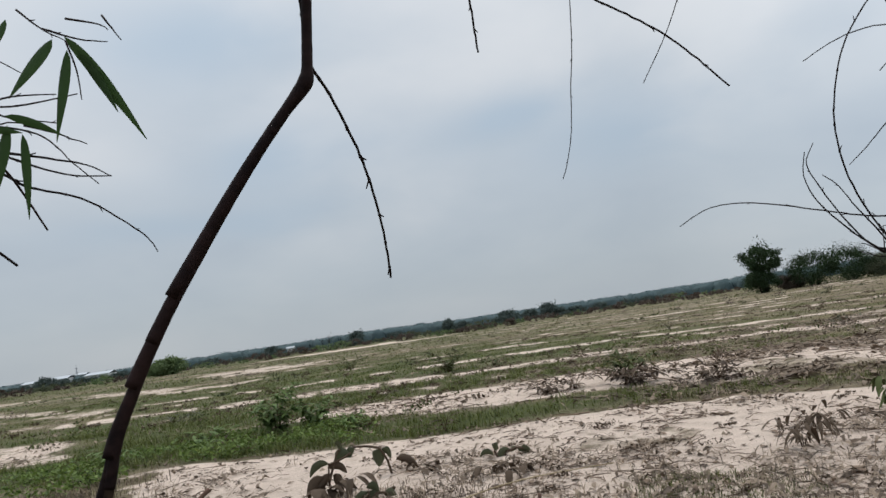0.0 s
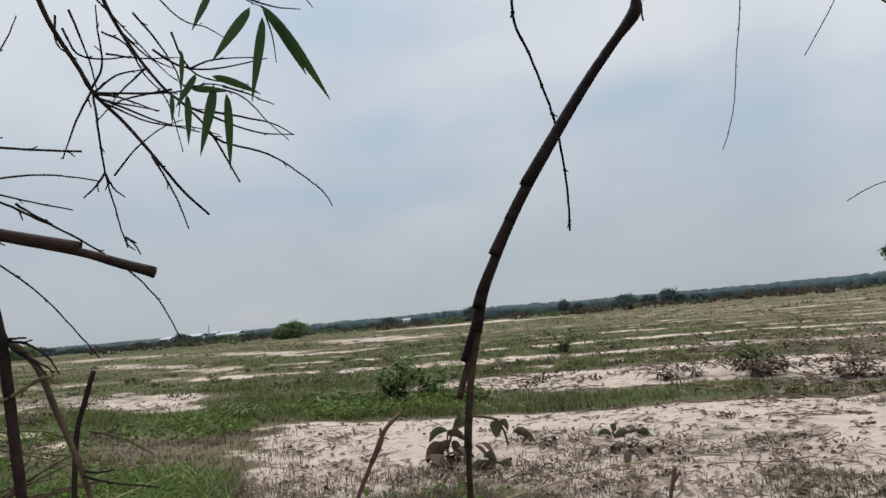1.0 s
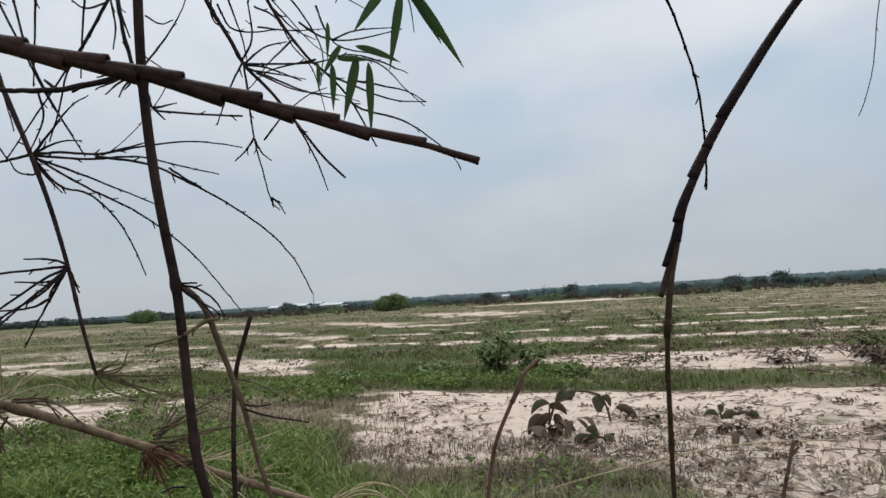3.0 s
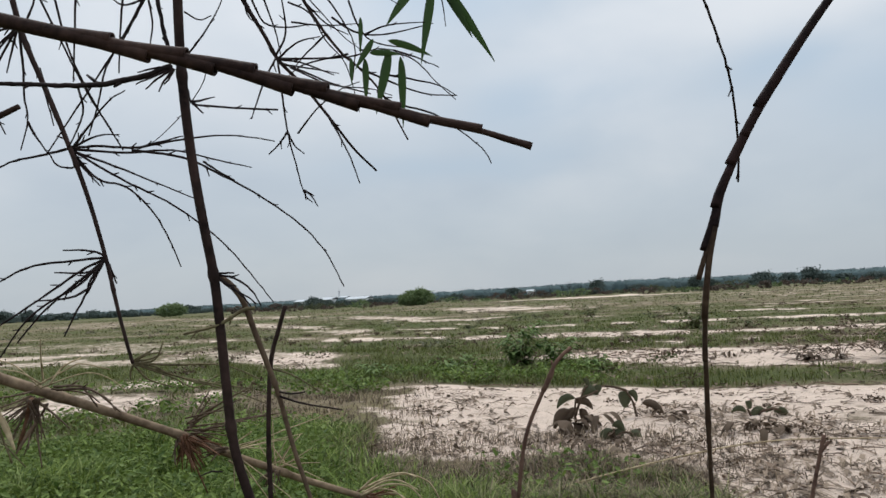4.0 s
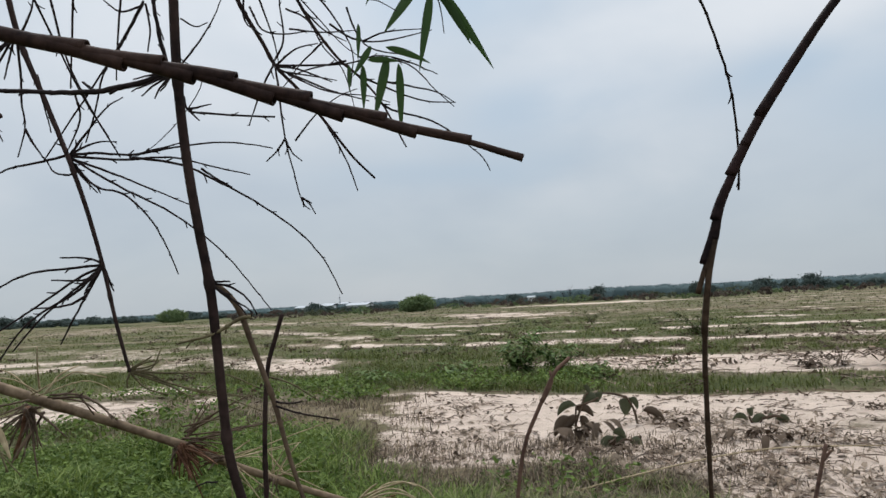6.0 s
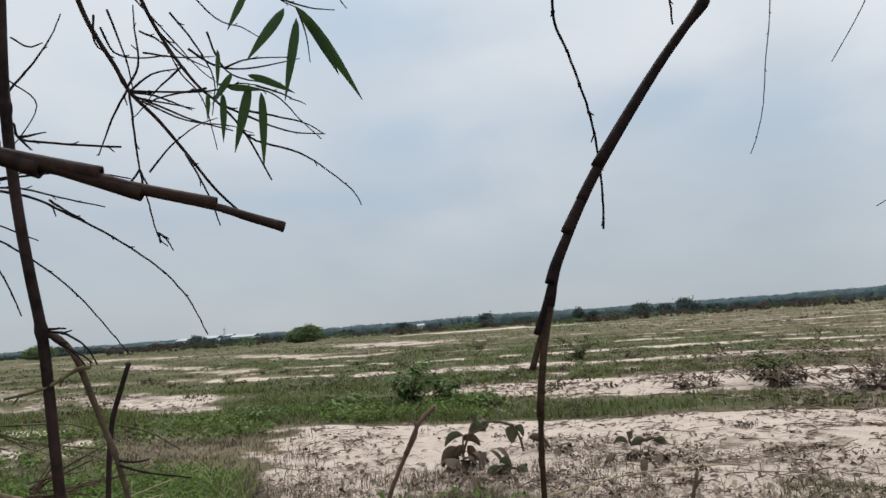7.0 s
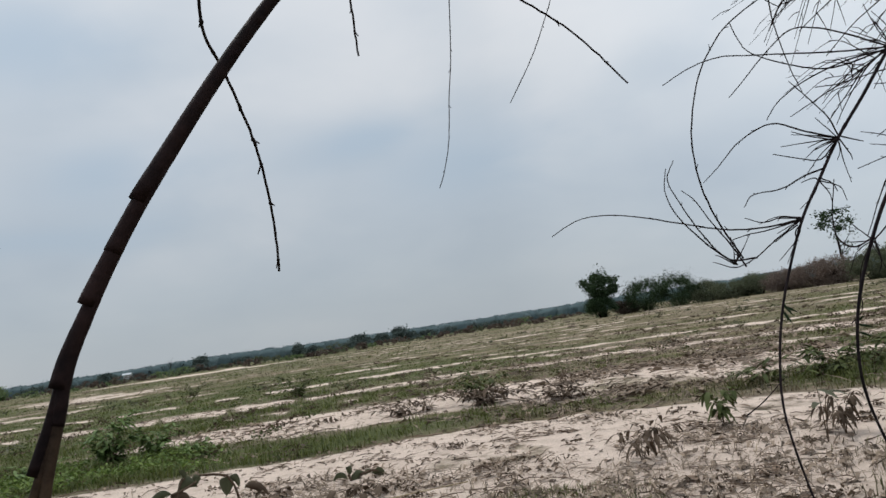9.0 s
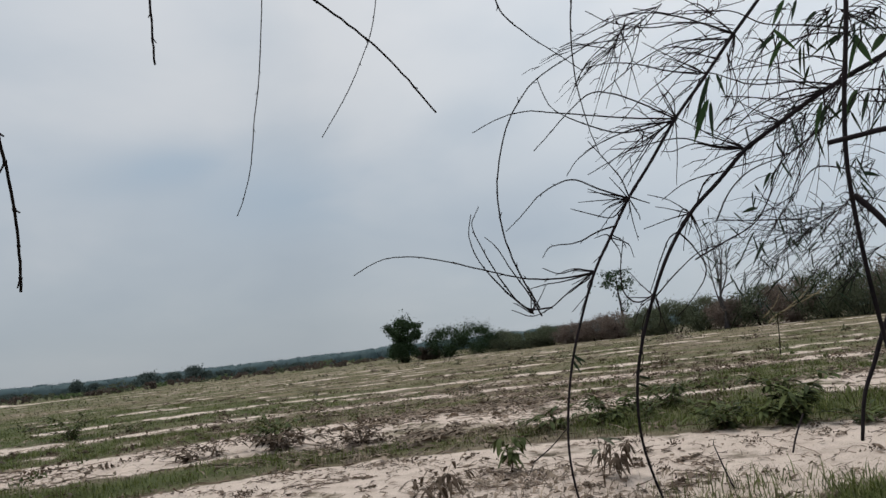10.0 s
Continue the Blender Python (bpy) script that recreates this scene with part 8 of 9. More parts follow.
broad_leaf(seedling, (-0.658, 6.459, 0.044), (-0.543, 6.502, -0.028), 0.087, WEED, (-0.44, 1.00, 0.16))
broad_leaf(seedling, (-0.713, 6.439, 0.075), (-0.798, 6.420, -0.061), 0.095, WEED, (0.01, 1.00, 0.56))
seedling = thing("broadleaf_seedling", (0.395, 7.406, -0.188), 'low seedling with drooping dull leaves', "plant", "weeds of the field")
twig(seedling, 'stem', 0.0127, 0.0076, [(0.395, 7.406, -0.188), (0.377, 7.390, -0.035), (0.432, 7.401, 0.074)], DRY)
twig(seedling, 'stem', 0.0127, 0.0076, [(0.432, 7.401, 0.074), (0.568, 7.445, 0.087), (0.753, 7.515, -0.029), (0.914, 7.576, -0.139)], DRY)
twig(seedling, 'stem', 0.0127, 0.0076, [(0.377, 7.390, -0.035), (0.326, 7.366, 0.070), (0.319, 7.361, 0.110)], DRY)
broad_leaf(seedling, (0.302, 7.358, 0.071), (0.144, 7.304, 0.089), 0.078, WEED, (0.00, 1.00, 0.75))
broad_leaf(seedling, (0.379, 7.388, 0.006), (0.314, 7.374, -0.107), 0.078, WEED, (0.43, 1.00, 0.41))
broad_leaf(seedling, (0.462, 7.410, 0.093), (0.311, 7.366, -0.006), 0.086, WEED, (-0.44, 1.00, 0.16))
broad_leaf(seedling, (0.337, 7.368, 0.099), (0.311, 7.352, 0.202), 0.060, WEED, (0.01, 1.00, 0.56))
broad_leaf(seedling, (0.543, 7.438, 0.068), (0.680, 7.491, -0.040), 0.112, WEED, (0.43, 1.00, 0.71))
broad_leaf(seedling, (0.679, 7.492, -0.050), (0.821, 7.542, -0.098), 0.086, WEED, (-0.44, 1.00, 0.27))
broad_leaf(seedling, (0.470, 7.414, 0.062), (0.569, 7.445, 0.098), 0.052, WEED, (0.02, 1.00, 0.24))
broad_leaf(seedling, (0.369, 7.386, -0.009), (0.431, 7.416, -0.164), 0.069, WILT, (0.42, 1.00, 0.69))
broad_leaf(seedling, (0.273, 7.353, -0.004), (0.160, 7.322, -0.100), 0.086, WILT, (-0.44, 1.00, 0.60))

# pale fallen stem lying across the litter
fallen = thing("fallen_stem", (0.0, 5.0, 0.0), "long pale dry stem lying in the grass and litter", "stem")
twig(fallen, 'stem', 0.0074, 0.0046, [(-1.215, 4.066, 0.040), (-0.828, 4.672, 0.070), (-0.165, 5.495, 0.080), (0.430, 6.103, 0.060), (1.216, 6.345, 0.040)], STRAW)

# drooping bamboo on the other side: three stems, bare sprays, some leaves
bamboo_right = thing("bamboo_plant", (1.6, 1.4, 0), "drooping bare bamboo with fine dead twigs and some green leaves", "bamboo")
r1 = twig(bamboo_right, 'stem', 0.0048, 0.0021, [(1.697, 1.046, 2.363), (1.543, 1.131, 2.153), (1.398, 1.208, 1.966), (1.319, 1.238, 1.875), (1.247, 1.264, 1.788), (1.174, 1.290, 1.704), (1.110, 1.312, 1.616), (1.050, 1.331, 1.539), (1.000, 1.344, 1.462), (0.955, 1.354, 1.392), (0.917, 1.364, 1.306), (0.884, 1.370, 1.219), (0.861, 1.371, 1.133), (0.847, 1.368, 1.048), (0.848, 1.358, 0.962), (0.865, 1.344, 0.838)], SHADED_STEM, nodes=(0.35, 0.48, 0.575))
r2 = twig(bamboo_right, 'stem', 0.0064, 0.0025, [(1.802, 0.941, 1.951), (1.692, 1.013, 1.858), (1.592, 1.076, 1.794), (1.519, 1.122, 1.756), (1.443, 1.170, 1.712), (1.383, 1.209, 1.670), (1.323, 1.249, 1.627), (1.268, 1.290, 1.564), (1.214, 1.329, 1.504), (1.169, 1.367, 1.422), (1.137, 1.401, 1.328), (1.112, 1.431, 1.227), (1.103, 1.453, 1.136), (1.108, 1.468, 1.037), (1.134, 1.474, 0.935), (1.186, 1.472, 0.792)], SHADED_STEM, nodes=(0.2, 0.4, 0.54))
r3 = twig(bamboo_right, 'stem', 0.0043, 0.0040, [(1.204, 0.829, 2.061), (1.198, 0.865, 1.875), (1.197, 0.892, 1.735), (1.195, 0.916, 1.623), (1.198, 0.934, 1.528), (1.210, 0.946, 1.451), (1.224, 0.955, 1.383), (1.243, 0.964, 1.294), (1.266, 0.972, 1.204), (1.296, 0.981, 1.082)], SHADED_STEM, nodes=(0.4, 0.62))
r4 = twig(bamboo_right, 'stem', 0.0057, 0.0043, [(1.441, 0.782, 1.567), (1.311, 0.848, 1.557), (1.240, 0.884, 1.556), (1.199, 0.905, 1.550), (1.151, 0.930, 1.543)], SHADED_STEM)
twig(bamboo_right, 'stem', 0.0059, 0.0038, [(1.214, 0.945, 1.456), (1.232, 0.923, 1.418), (1.248, 0.903, 1.373), (1.288, 0.876, 1.290)], SHADED_STEM)
twig(bamboo_right, 'stem', 0.0105, 0.0057, [(2.607, 1.669, 1.539), (2.468, 1.788, 1.196), (2.428, 1.827, 1.068), (2.392, 1.860, 0.959), (2.379, 1.889, 0.809)], SHADED_STEM)
twig(r1, 'twig', 0.0017, 0.0008, [(0.893, 1.274, 1.385), (0.843, 1.300, 1.380), (0.780, 1.330, 1.386), (0.717, 1.358, 1.407), (0.650, 1.388, 1.433), (0.593, 1.414, 1.450), (0.544, 1.438, 1.455), (0.510, 1.456, 1.445), (0.481, 1.473, 1.429)], TWIG)
twig(r1, 'twig', 0.0017, 0.0008, [(0.891, 1.275, 1.383), (0.851, 1.299, 1.355), (0.816, 1.321, 1.327), (0.783, 1.339, 1.315), (0.748, 1.354, 1.331)], TWIG)
twig(r1, 'twig', 0.0015, 0.0008, [(0.898, 1.283, 1.384), (0.848, 1.309, 1.375), (0.809, 1.329, 1.372), (0.784, 1.342, 1.366)], TWIG)
twig(r1, 'twig', 0.0015, 0.0008, [(0.898, 1.282, 1.388), (0.869, 1.296, 1.394), (0.839, 1.311, 1.390), (0.810, 1.323, 1.404)], TWIG)
twig(r1, 'twig', 0.0015, 0.0008, [(0.891, 1.276, 1.376), (0.881, 1.283, 1.362), (0.885, 1.284, 1.345)], TWIG)
twig(r1, 'twig', 0.0015, 0.0008, [(0.886, 1.279, 1.375), (0.866, 1.290, 1.363), (0.849, 1.301, 1.350)], TWIG)
twig(r1, 'twig', 0.0018, 0.0008, [(0.836, 1.344, 1.328), (0.788, 1.367, 1.334), (0.751, 1.378, 1.387), (0.720, 1.384, 1.451), (0.702, 1.386, 1.503), (0.715, 1.374, 1.538)], TWIG)
twig(r1, 'twig', 0.0018, 0.0008, [(0.817, 1.356, 1.314), (0.795, 1.360, 1.360), (0.767, 1.367, 1.409), (0.744, 1.372, 1.454), (0.723, 1.379, 1.478)], TWIG)
twig(r1, 'twig', 0.0018, 0.0008, [(0.803, 1.362, 1.320), (0.760, 1.377, 1.364), (0.713, 1.391, 1.430), (0.696, 1.392, 1.482), (0.701, 1.383, 1.525)], TWIG)
twig(r1, 'twig', 0.0018, 0.0008, [(0.824, 1.372, 1.331), (0.785, 1.379, 1.419), (0.764, 1.378, 1.499), (0.760, 1.367, 1.588), (0.779, 1.343, 1.686), (0.812, 1.318, 1.748), (0.839, 1.300, 1.778), (0.891, 1.270, 1.810), (0.973, 1.223, 1.850), (1.074, 1.171, 1.859), (1.194, 1.114, 1.839)], TWIG)
twig(r1, 'twig', 0.0019, 0.0008, [(1.044, 1.323, 1.538), (0.990, 1.346, 1.564), (0.938, 1.368, 1.590), (0.884, 1.398, 1.569), (0.840, 1.427, 1.524), (0.812, 1.444, 1.498)], TWIG)
twig(r1, 'twig', 0.0016, 0.0008, [(1.041, 1.325, 1.534), (1.000, 1.343, 1.551), (0.969, 1.356, 1.567)], TWIG)
twig(r1, 'twig', 0.0016, 0.0008, [(1.041, 1.325, 1.534), (1.013, 1.343, 1.503), (0.977, 1.360, 1.513), (0.935, 1.378, 1.530)], TWIG)
twig(r1, 'twig', 0.0019, 0.0008, [(1.005, 1.328, 1.482), (0.973, 1.345, 1.475), (0.931, 1.368, 1.457), (0.884, 1.392, 1.455), (0.867, 1.404, 1.433)], TWIG)
twig(r1, 'twig', 0.0016, 0.0008, [(0.994, 1.336, 1.466), (1.014, 1.327, 1.452), (1.022, 1.326, 1.434)], TWIG)
twig(r1, 'twig', 0.0017, 0.0009, [(1.059, 1.337, 1.543), (1.046, 1.338, 1.580), (1.031, 1.342, 1.606), (0.985, 1.355, 1.670)], TWIG)
twig(r1, 'twig', 0.0017, 0.0009, [(1.057, 1.338, 1.543), (1.075, 1.335, 1.506), (1.077, 1.335, 1.494)], TWIG)
twig(r1, 'twig', 0.0017, 0.0009, [(1.059, 1.337, 1.545), (1.097, 1.320, 1.526)], TWIG)
twig(r1, 'twig', 0.0019, 0.0009, [(1.174, 1.290, 1.704), (1.126, 1.309, 1.734), (1.062, 1.336, 1.769), (1.014, 1.359, 1.778), (0.968, 1.387, 1.742), (0.928, 1.413, 1.699), (0.899, 1.433, 1.669)], TWIG)
twig(r1, 'twig', 0.0019, 0.0009, [(1.174, 1.290, 1.704), (1.093, 1.329, 1.715), (1.017, 1.365, 1.730), (0.941, 1.400, 1.745), (0.887, 1.426, 1.755), (0.832, 1.455, 1.745), (0.783, 1.483, 1.722)], TWIG)
twig(r1, 'twig', 0.0019, 0.0009, [(1.174, 1.290, 1.702), (1.081, 1.339, 1.686), (1.016, 1.369, 1.706), (0.947, 1.397, 1.747), (0.926, 1.403, 1.777), (0.912, 1.404, 1.821)], TWIG)
twig(r1, 'twig', 0.0019, 0.0009, [(1.169, 1.293, 1.699), (1.103, 1.327, 1.695), (1.025, 1.369, 1.669), (0.980, 1.396, 1.638), (0.960, 1.411, 1.608)], TWIG)
twig(r1, 'twig', 0.0017, 0.0009, [(1.169, 1.293, 1.699), (1.112, 1.327, 1.664), (1.057, 1.359, 1.635), (1.001, 1.391, 1.606)], TWIG)
twig(r1, 'twig', 0.0019, 0.0009, [(1.227, 1.251, 1.792), (1.162, 1.281, 1.807), (1.109, 1.305, 1.827), (1.055, 1.330, 1.837), (1.000, 1.359, 1.832)], TWIG)
twig(r1, 'twig', 0.0017, 0.0009, [(1.169, 1.293, 1.703), (1.135, 1.314, 1.673), (1.099, 1.340, 1.618), (1.076, 1.358, 1.572)], TWIG)
twig(r1, 'twig', 0.0020, 0.0009, [(1.304, 1.212, 1.873), (1.229, 1.245, 1.907), (1.141, 1.289, 1.906), (1.065, 1.324, 1.927), (1.017, 1.343, 1.957)], TWIG)
twig(r1, 'twig', 0.0020, 0.0009, [(1.304, 1.212, 1.871), (1.197, 1.258, 1.923), (1.109, 1.300, 1.940), (1.031, 1.342, 1.913), (0.964, 1.380, 1.885)], TWIG)
twig(r1, 'twig', 0.0017, 0.0009, [(1.293, 1.219, 1.863), (1.226, 1.257, 1.835), (1.135, 1.311, 1.773), (1.077, 1.348, 1.714)], TWIG)
twig(r1, 'twig', 0.0017, 0.0009, [(1.324, 1.246, 1.877), (1.223, 1.296, 1.883), (1.143, 1.341, 1.850), (1.061, 1.391, 1.786)], TWIG)
twig(r1, 'twig', 0.0020, 0.0009, [(0.992, 1.348, 2.009), (0.987, 1.364, 1.913), (0.992, 1.376, 1.815), (1.012, 1.381, 1.716), (1.031, 1.380, 1.653)], TWIG)
twig(r1, 'twig', 0.0020, 0.0009, [(0.839, 1.420, 2.040), (0.853, 1.422, 1.978), (0.900, 1.406, 1.923), (0.958, 1.385, 1.874), (1.006, 1.367, 1.832)], TWIG)
twig(r2, 'twig', 0.0020, 0.0009, [(1.329, 1.257, 1.631), (1.276, 1.282, 1.639), (1.232, 1.302, 1.653), (1.187, 1.326, 1.642), (1.165, 1.337, 1.645)], TWIG)
twig(r2, 'twig', 0.0020, 0.0009, [(1.329, 1.257, 1.632), (1.265, 1.287, 1.645), (1.200, 1.316, 1.669), (1.110, 1.362, 1.659), (1.066, 1.384, 1.661)], TWIG)
twig(r2, 'twig', 0.0017, 0.0009, [(1.327, 1.258, 1.632), (1.277, 1.279, 1.659), (1.234, 1.296, 1.689), (1.201, 1.309, 1.712)], TWIG)
twig(r2, 'twig', 0.0017, 0.0009, [(1.322, 1.261, 1.626), (1.296, 1.279, 1.590), (1.218, 1.321, 1.575), (1.161, 1.354, 1.539)], TWIG)
twig(r2, 'twig', 0.0017, 0.0009, [(1.331, 1.256, 1.632), (1.298, 1.272, 1.632), (1.254, 1.294, 1.638)], TWIG)
twig(r2, 'twig', 0.0017, 0.0009, [(1.224, 1.339, 1.505), (1.211, 1.344, 1.517), (1.199, 1.352, 1.500)], TWIG)
twig(r2, 'twig', 0.0017, 0.0009, [(1.224, 1.339, 1.505), (1.240, 1.339, 1.452), (1.245, 1.343, 1.402), (1.261, 1.339, 1.375)], TWIG)
twig(r2, 'twig', 0.0017, 0.0009, [(1.224, 1.338, 1.508), (1.232, 1.337, 1.490), (1.237, 1.336, 1.477)], TWIG)
twig(r2, 'twig', 0.0020, 0.0009, [(1.233, 1.333, 1.514), (1.258, 1.312, 1.573), (1.304, 1.287, 1.592), (1.360, 1.257, 1.603), (1.428, 1.222, 1.613)], TWIG)
twig(r2, 'twig', 0.0017, 0.0009, [(1.198, 1.357, 1.469), (1.175, 1.372, 1.448), (1.136, 1.406, 1.342)], TWIG)
twig(r2, 'twig', 0.0020, 0.0009, [(1.205, 1.365, 1.471), (1.237, 1.355, 1.429), (1.257, 1.352, 1.377), (1.227, 1.376, 1.319), (1.197, 1.396, 1.286)], TWIG)
twig(r2, 'twig', 0.0020, 0.0009, [(1.154, 1.409, 1.341), (1.120, 1.428, 1.326), (1.093, 1.438, 1.348), (1.087, 1.434, 1.398), (1.096, 1.419, 1.472)], TWIG)
twig(r2, 'twig', 0.0017, 0.0009, [(1.154, 1.409, 1.341), (1.163, 1.412, 1.290), (1.157, 1.418, 1.266)], TWIG)
twig(r2, 'twig', 0.0017, 0.0009, [(1.142, 1.419, 1.311), (1.122, 1.439, 1.246), (1.123, 1.445, 1.196), (1.102, 1.460, 1.168)], TWIG)
twig(r2, 'twig', 0.0017, 0.0009, [(1.154, 1.410, 1.334), (1.201, 1.379, 1.384), (1.248, 1.350, 1.422), (1.305, 1.320, 1.433)], TWIG)
twig(r2, 'twig', 0.0020, 0.0009, [(1.496, 1.135, 1.741), (1.409, 1.176, 1.757), (1.332, 1.214, 1.761), (1.257, 1.247, 1.794), (1.180, 1.283, 1.806)], TWIG)
twig(r2, 'twig', 0.0020, 0.0009, [(1.485, 1.141, 1.736), (1.408, 1.179, 1.739), (1.341, 1.217, 1.711), (1.284, 1.253, 1.658), (1.254, 1.274, 1.613)], TWIG)
twig(r2, 'twig', 0.0017, 0.0009, [(1.485, 1.141, 1.736), (1.396, 1.188, 1.723), (1.320, 1.224, 1.736), (1.271, 1.247, 1.742)], TWIG)
twig(r2, 'twig', 0.0017, 0.0009, [(1.463, 1.154, 1.727), (1.385, 1.196, 1.706), (1.329, 1.225, 1.695)], TWIG)
twig(r3, 'twig', 0.0015, 0.0007, [(1.186, 0.886, 1.731), (1.121, 0.916, 1.744), (1.062, 0.944, 1.754), (1.011, 0.966, 1.782), (0.934, 1.004, 1.786), (0.866, 1.035, 1.804)], TWIG)
twig(r3, 'twig', 0.0013, 0.0007, [(1.186, 0.887, 1.722), (1.129, 0.915, 1.727), (1.059, 0.954, 1.700), (0.998, 0.987, 1.681)], TWIG)
twig(r3, 'twig', 0.0013, 0.0007, [(1.184, 0.895, 1.675), (1.136, 0.916, 1.690), (1.084, 0.943, 1.685), (1.007, 0.982, 1.683)], TWIG)
twig(r3, 'twig', 0.0014, 0.0007, [(1.207, 0.942, 1.501), (1.163, 0.963, 1.511), (1.136, 0.979, 1.490), (1.117, 0.994, 1.454)], TWIG)
twig(r3, 'twig', 0.0018, 0.0010, [(1.539, 1.310, 1.478), (1.444, 1.356, 1.488), (1.361, 1.396, 1.497)], TWIG)
twig(r3, 'twig', 0.0016, 0.0008, [(1.539, 1.033, 1.828), (1.499, 1.053, 1.831), (1.457, 1.074, 1.829), (1.404, 1.099, 1.842)], TWIG)
twig(r3, 'twig', 0.0019, 0.0008, [(1.206, 1.252, 1.471), (1.232, 1.230, 1.528), (1.276, 1.202, 1.569), (1.351, 1.161, 1.595), (1.406, 1.128, 1.635)], TWIG)
twig(r3, 'twig', 0.0018, 0.0008, [(1.089, 1.209, 1.389), (1.140, 1.180, 1.416), (1.201, 1.144, 1.452), (1.234, 1.117, 1.524), (1.257, 1.095, 1.598), (1.255, 1.085, 1.674)], TWIG)
twig(r4, 'twig', 0.0013, 0.0007, [(1.243, 0.873, 1.620), (1.198, 0.894, 1.630)], TWIG)
twig(r4, 'twig', 0.0013, 0.0007, [(1.242, 0.876, 1.601), (1.201, 0.896, 1.608)], TWIG)
twig(r1, 'twig', 0.0012, 0.0007, [(0.893, 1.274, 1.385), (0.880, 1.291, 1.390), (0.872, 1.306, 1.393)], TWIG)
twig(r1, 'twig', 0.0012, 0.0006, [(0.893, 1.274, 1.385), (0.876, 1.279, 1.348), (0.855, 1.286, 1.307)], TWIG)
twig(r1, 'twig', 0.0012, 0.0006, [(0.893, 1.274, 1.385), (0.878, 1.289, 1.376), (0.860, 1.306, 1.366)], TWIG)
twig(r1, 'twig', 0.0012, 0.0006, [(0.893, 1.274, 1.385), (0.880, 1.278, 1.351), (0.844, 1.293, 1.314)], TWIG)
twig(r1, 'twig', 0.0012, 0.0006, [(0.893, 1.274, 1.385), (0.861, 1.292, 1.396), (0.830, 1.312, 1.388)], TWIG)
twig(r1, 'twig', 0.0014, 0.0007, [(1.044, 1.323, 1.538), (1.012, 1.342, 1.511), (0.982, 1.363, 1.471)], TWIG)
twig(r1, 'twig', 0.0014, 0.0007, [(1.044, 1.323, 1.538), (1.028, 1.321, 1.532), (0.992, 1.329, 1.520)], TWIG)
twig(r1, 'twig', 0.0014, 0.0007, [(1.044, 1.323, 1.538), (1.039, 1.314, 1.490), (1.038, 1.304, 1.446)], TWIG)
twig(r1, 'twig', 0.0014, 0.0007, [(1.044, 1.323, 1.538), (1.013, 1.346, 1.528), (0.991, 1.366, 1.507)], TWIG)
twig(r1, 'twig', 0.0014, 0.0007, [(1.044, 1.323, 1.538), (1.048, 1.329, 1.514), (1.046, 1.339, 1.497)], TWIG)
twig(r1, 'twig', 0.0014, 0.0007, [(1.044, 1.323, 1.538), (1.006, 1.348, 1.554), (0.978, 1.370, 1.564)], TWIG)
twig(r1, 'twig', 0.0014, 0.0007, [(1.044, 1.323, 1.538), (1.014, 1.330, 1.537), (0.985, 1.338, 1.528)], TWIG)
twig(r1, 'twig', 0.0014, 0.0007, [(1.044, 1.323, 1.538), (0.996, 1.351, 1.541), (0.955, 1.377, 1.543)], TWIG)
twig(r1, 'twig', 0.0014, 0.0007, [(1.044, 1.323, 1.538), (1.015, 1.315, 1.561), (0.989, 1.307, 1.579)], TWIG)
twig(r1, 'twig', 0.0014, 0.0007, [(1.174, 1.289, 1.707), (1.159, 1.314, 1.733), (1.137, 1.342, 1.762)], TWIG)
twig(r1, 'twig', 0.0014, 0.0007, [(1.174, 1.289, 1.707), (1.153, 1.276, 1.634), (1.126, 1.266, 1.552)], TWIG)
twig(r1, 'twig', 0.0014, 0.0007, [(1.174, 1.289, 1.707), (1.154, 1.267, 1.739), (1.115, 1.254, 1.764)], TWIG)
twig(r1, 'twig', 0.0014, 0.0007, [(1.174, 1.289, 1.707), (1.141, 1.319, 1.676), (1.093, 1.358, 1.635)], TWIG)
twig(r1, 'twig', 0.0014, 0.0007, [(1.174, 1.289, 1.707), (1.137, 1.308, 1.702), (1.120, 1.315, 1.703)], TWIG)
twig(r1, 'twig', 0.0014, 0.0007, [(1.174, 1.289, 1.707), (1.155, 1.282, 1.735), (1.134, 1.276, 1.759)], TWIG)
twig(r1, 'twig', 0.0014, 0.0007, [(1.174, 1.289, 1.707), (1.157, 1.297, 1.720), (1.129, 1.311, 1.730)], TWIG)
twig(r1, 'twig', 0.0014, 0.0007, [(1.174, 1.289, 1.707), (1.159, 1.286, 1.737), (1.139, 1.285, 1.761)], TWIG)
twig(r1, 'twig', 0.0014, 0.0007, [(1.174, 1.289, 1.707), (1.164, 1.301, 1.746), (1.153, 1.311, 1.804)], TWIG)
twig(r1, 'twig', 0.0014, 0.0007, [(1.174, 1.289, 1.707), (1.162, 1.300, 1.666), (1.141, 1.315, 1.628)], TWIG)
twig(r1, 'twig', 0.0014, 0.0007, [(1.253, 1.260, 1.797), (1.218, 1.274, 1.822), (1.171, 1.295, 1.843)], TWIG)
twig(r1, 'twig', 0.0014, 0.0007, [(1.253, 1.260, 1.797), (1.249, 1.271, 1.747), (1.222, 1.294, 1.696)], TWIG)
twig(r1, 'twig', 0.0014, 0.0007, [(1.253, 1.260, 1.797), (1.225, 1.275, 1.811), (1.194, 1.290, 1.834)], TWIG)
twig(r1, 'twig', 0.0014, 0.0007, [(1.253, 1.260, 1.797), (1.250, 1.269, 1.738), (1.244, 1.280, 1.679)], TWIG)
twig(r1, 'twig', 0.0014, 0.0007, [(1.253, 1.260, 1.797), (1.243, 1.266, 1.743), (1.228, 1.279, 1.668)], TWIG)
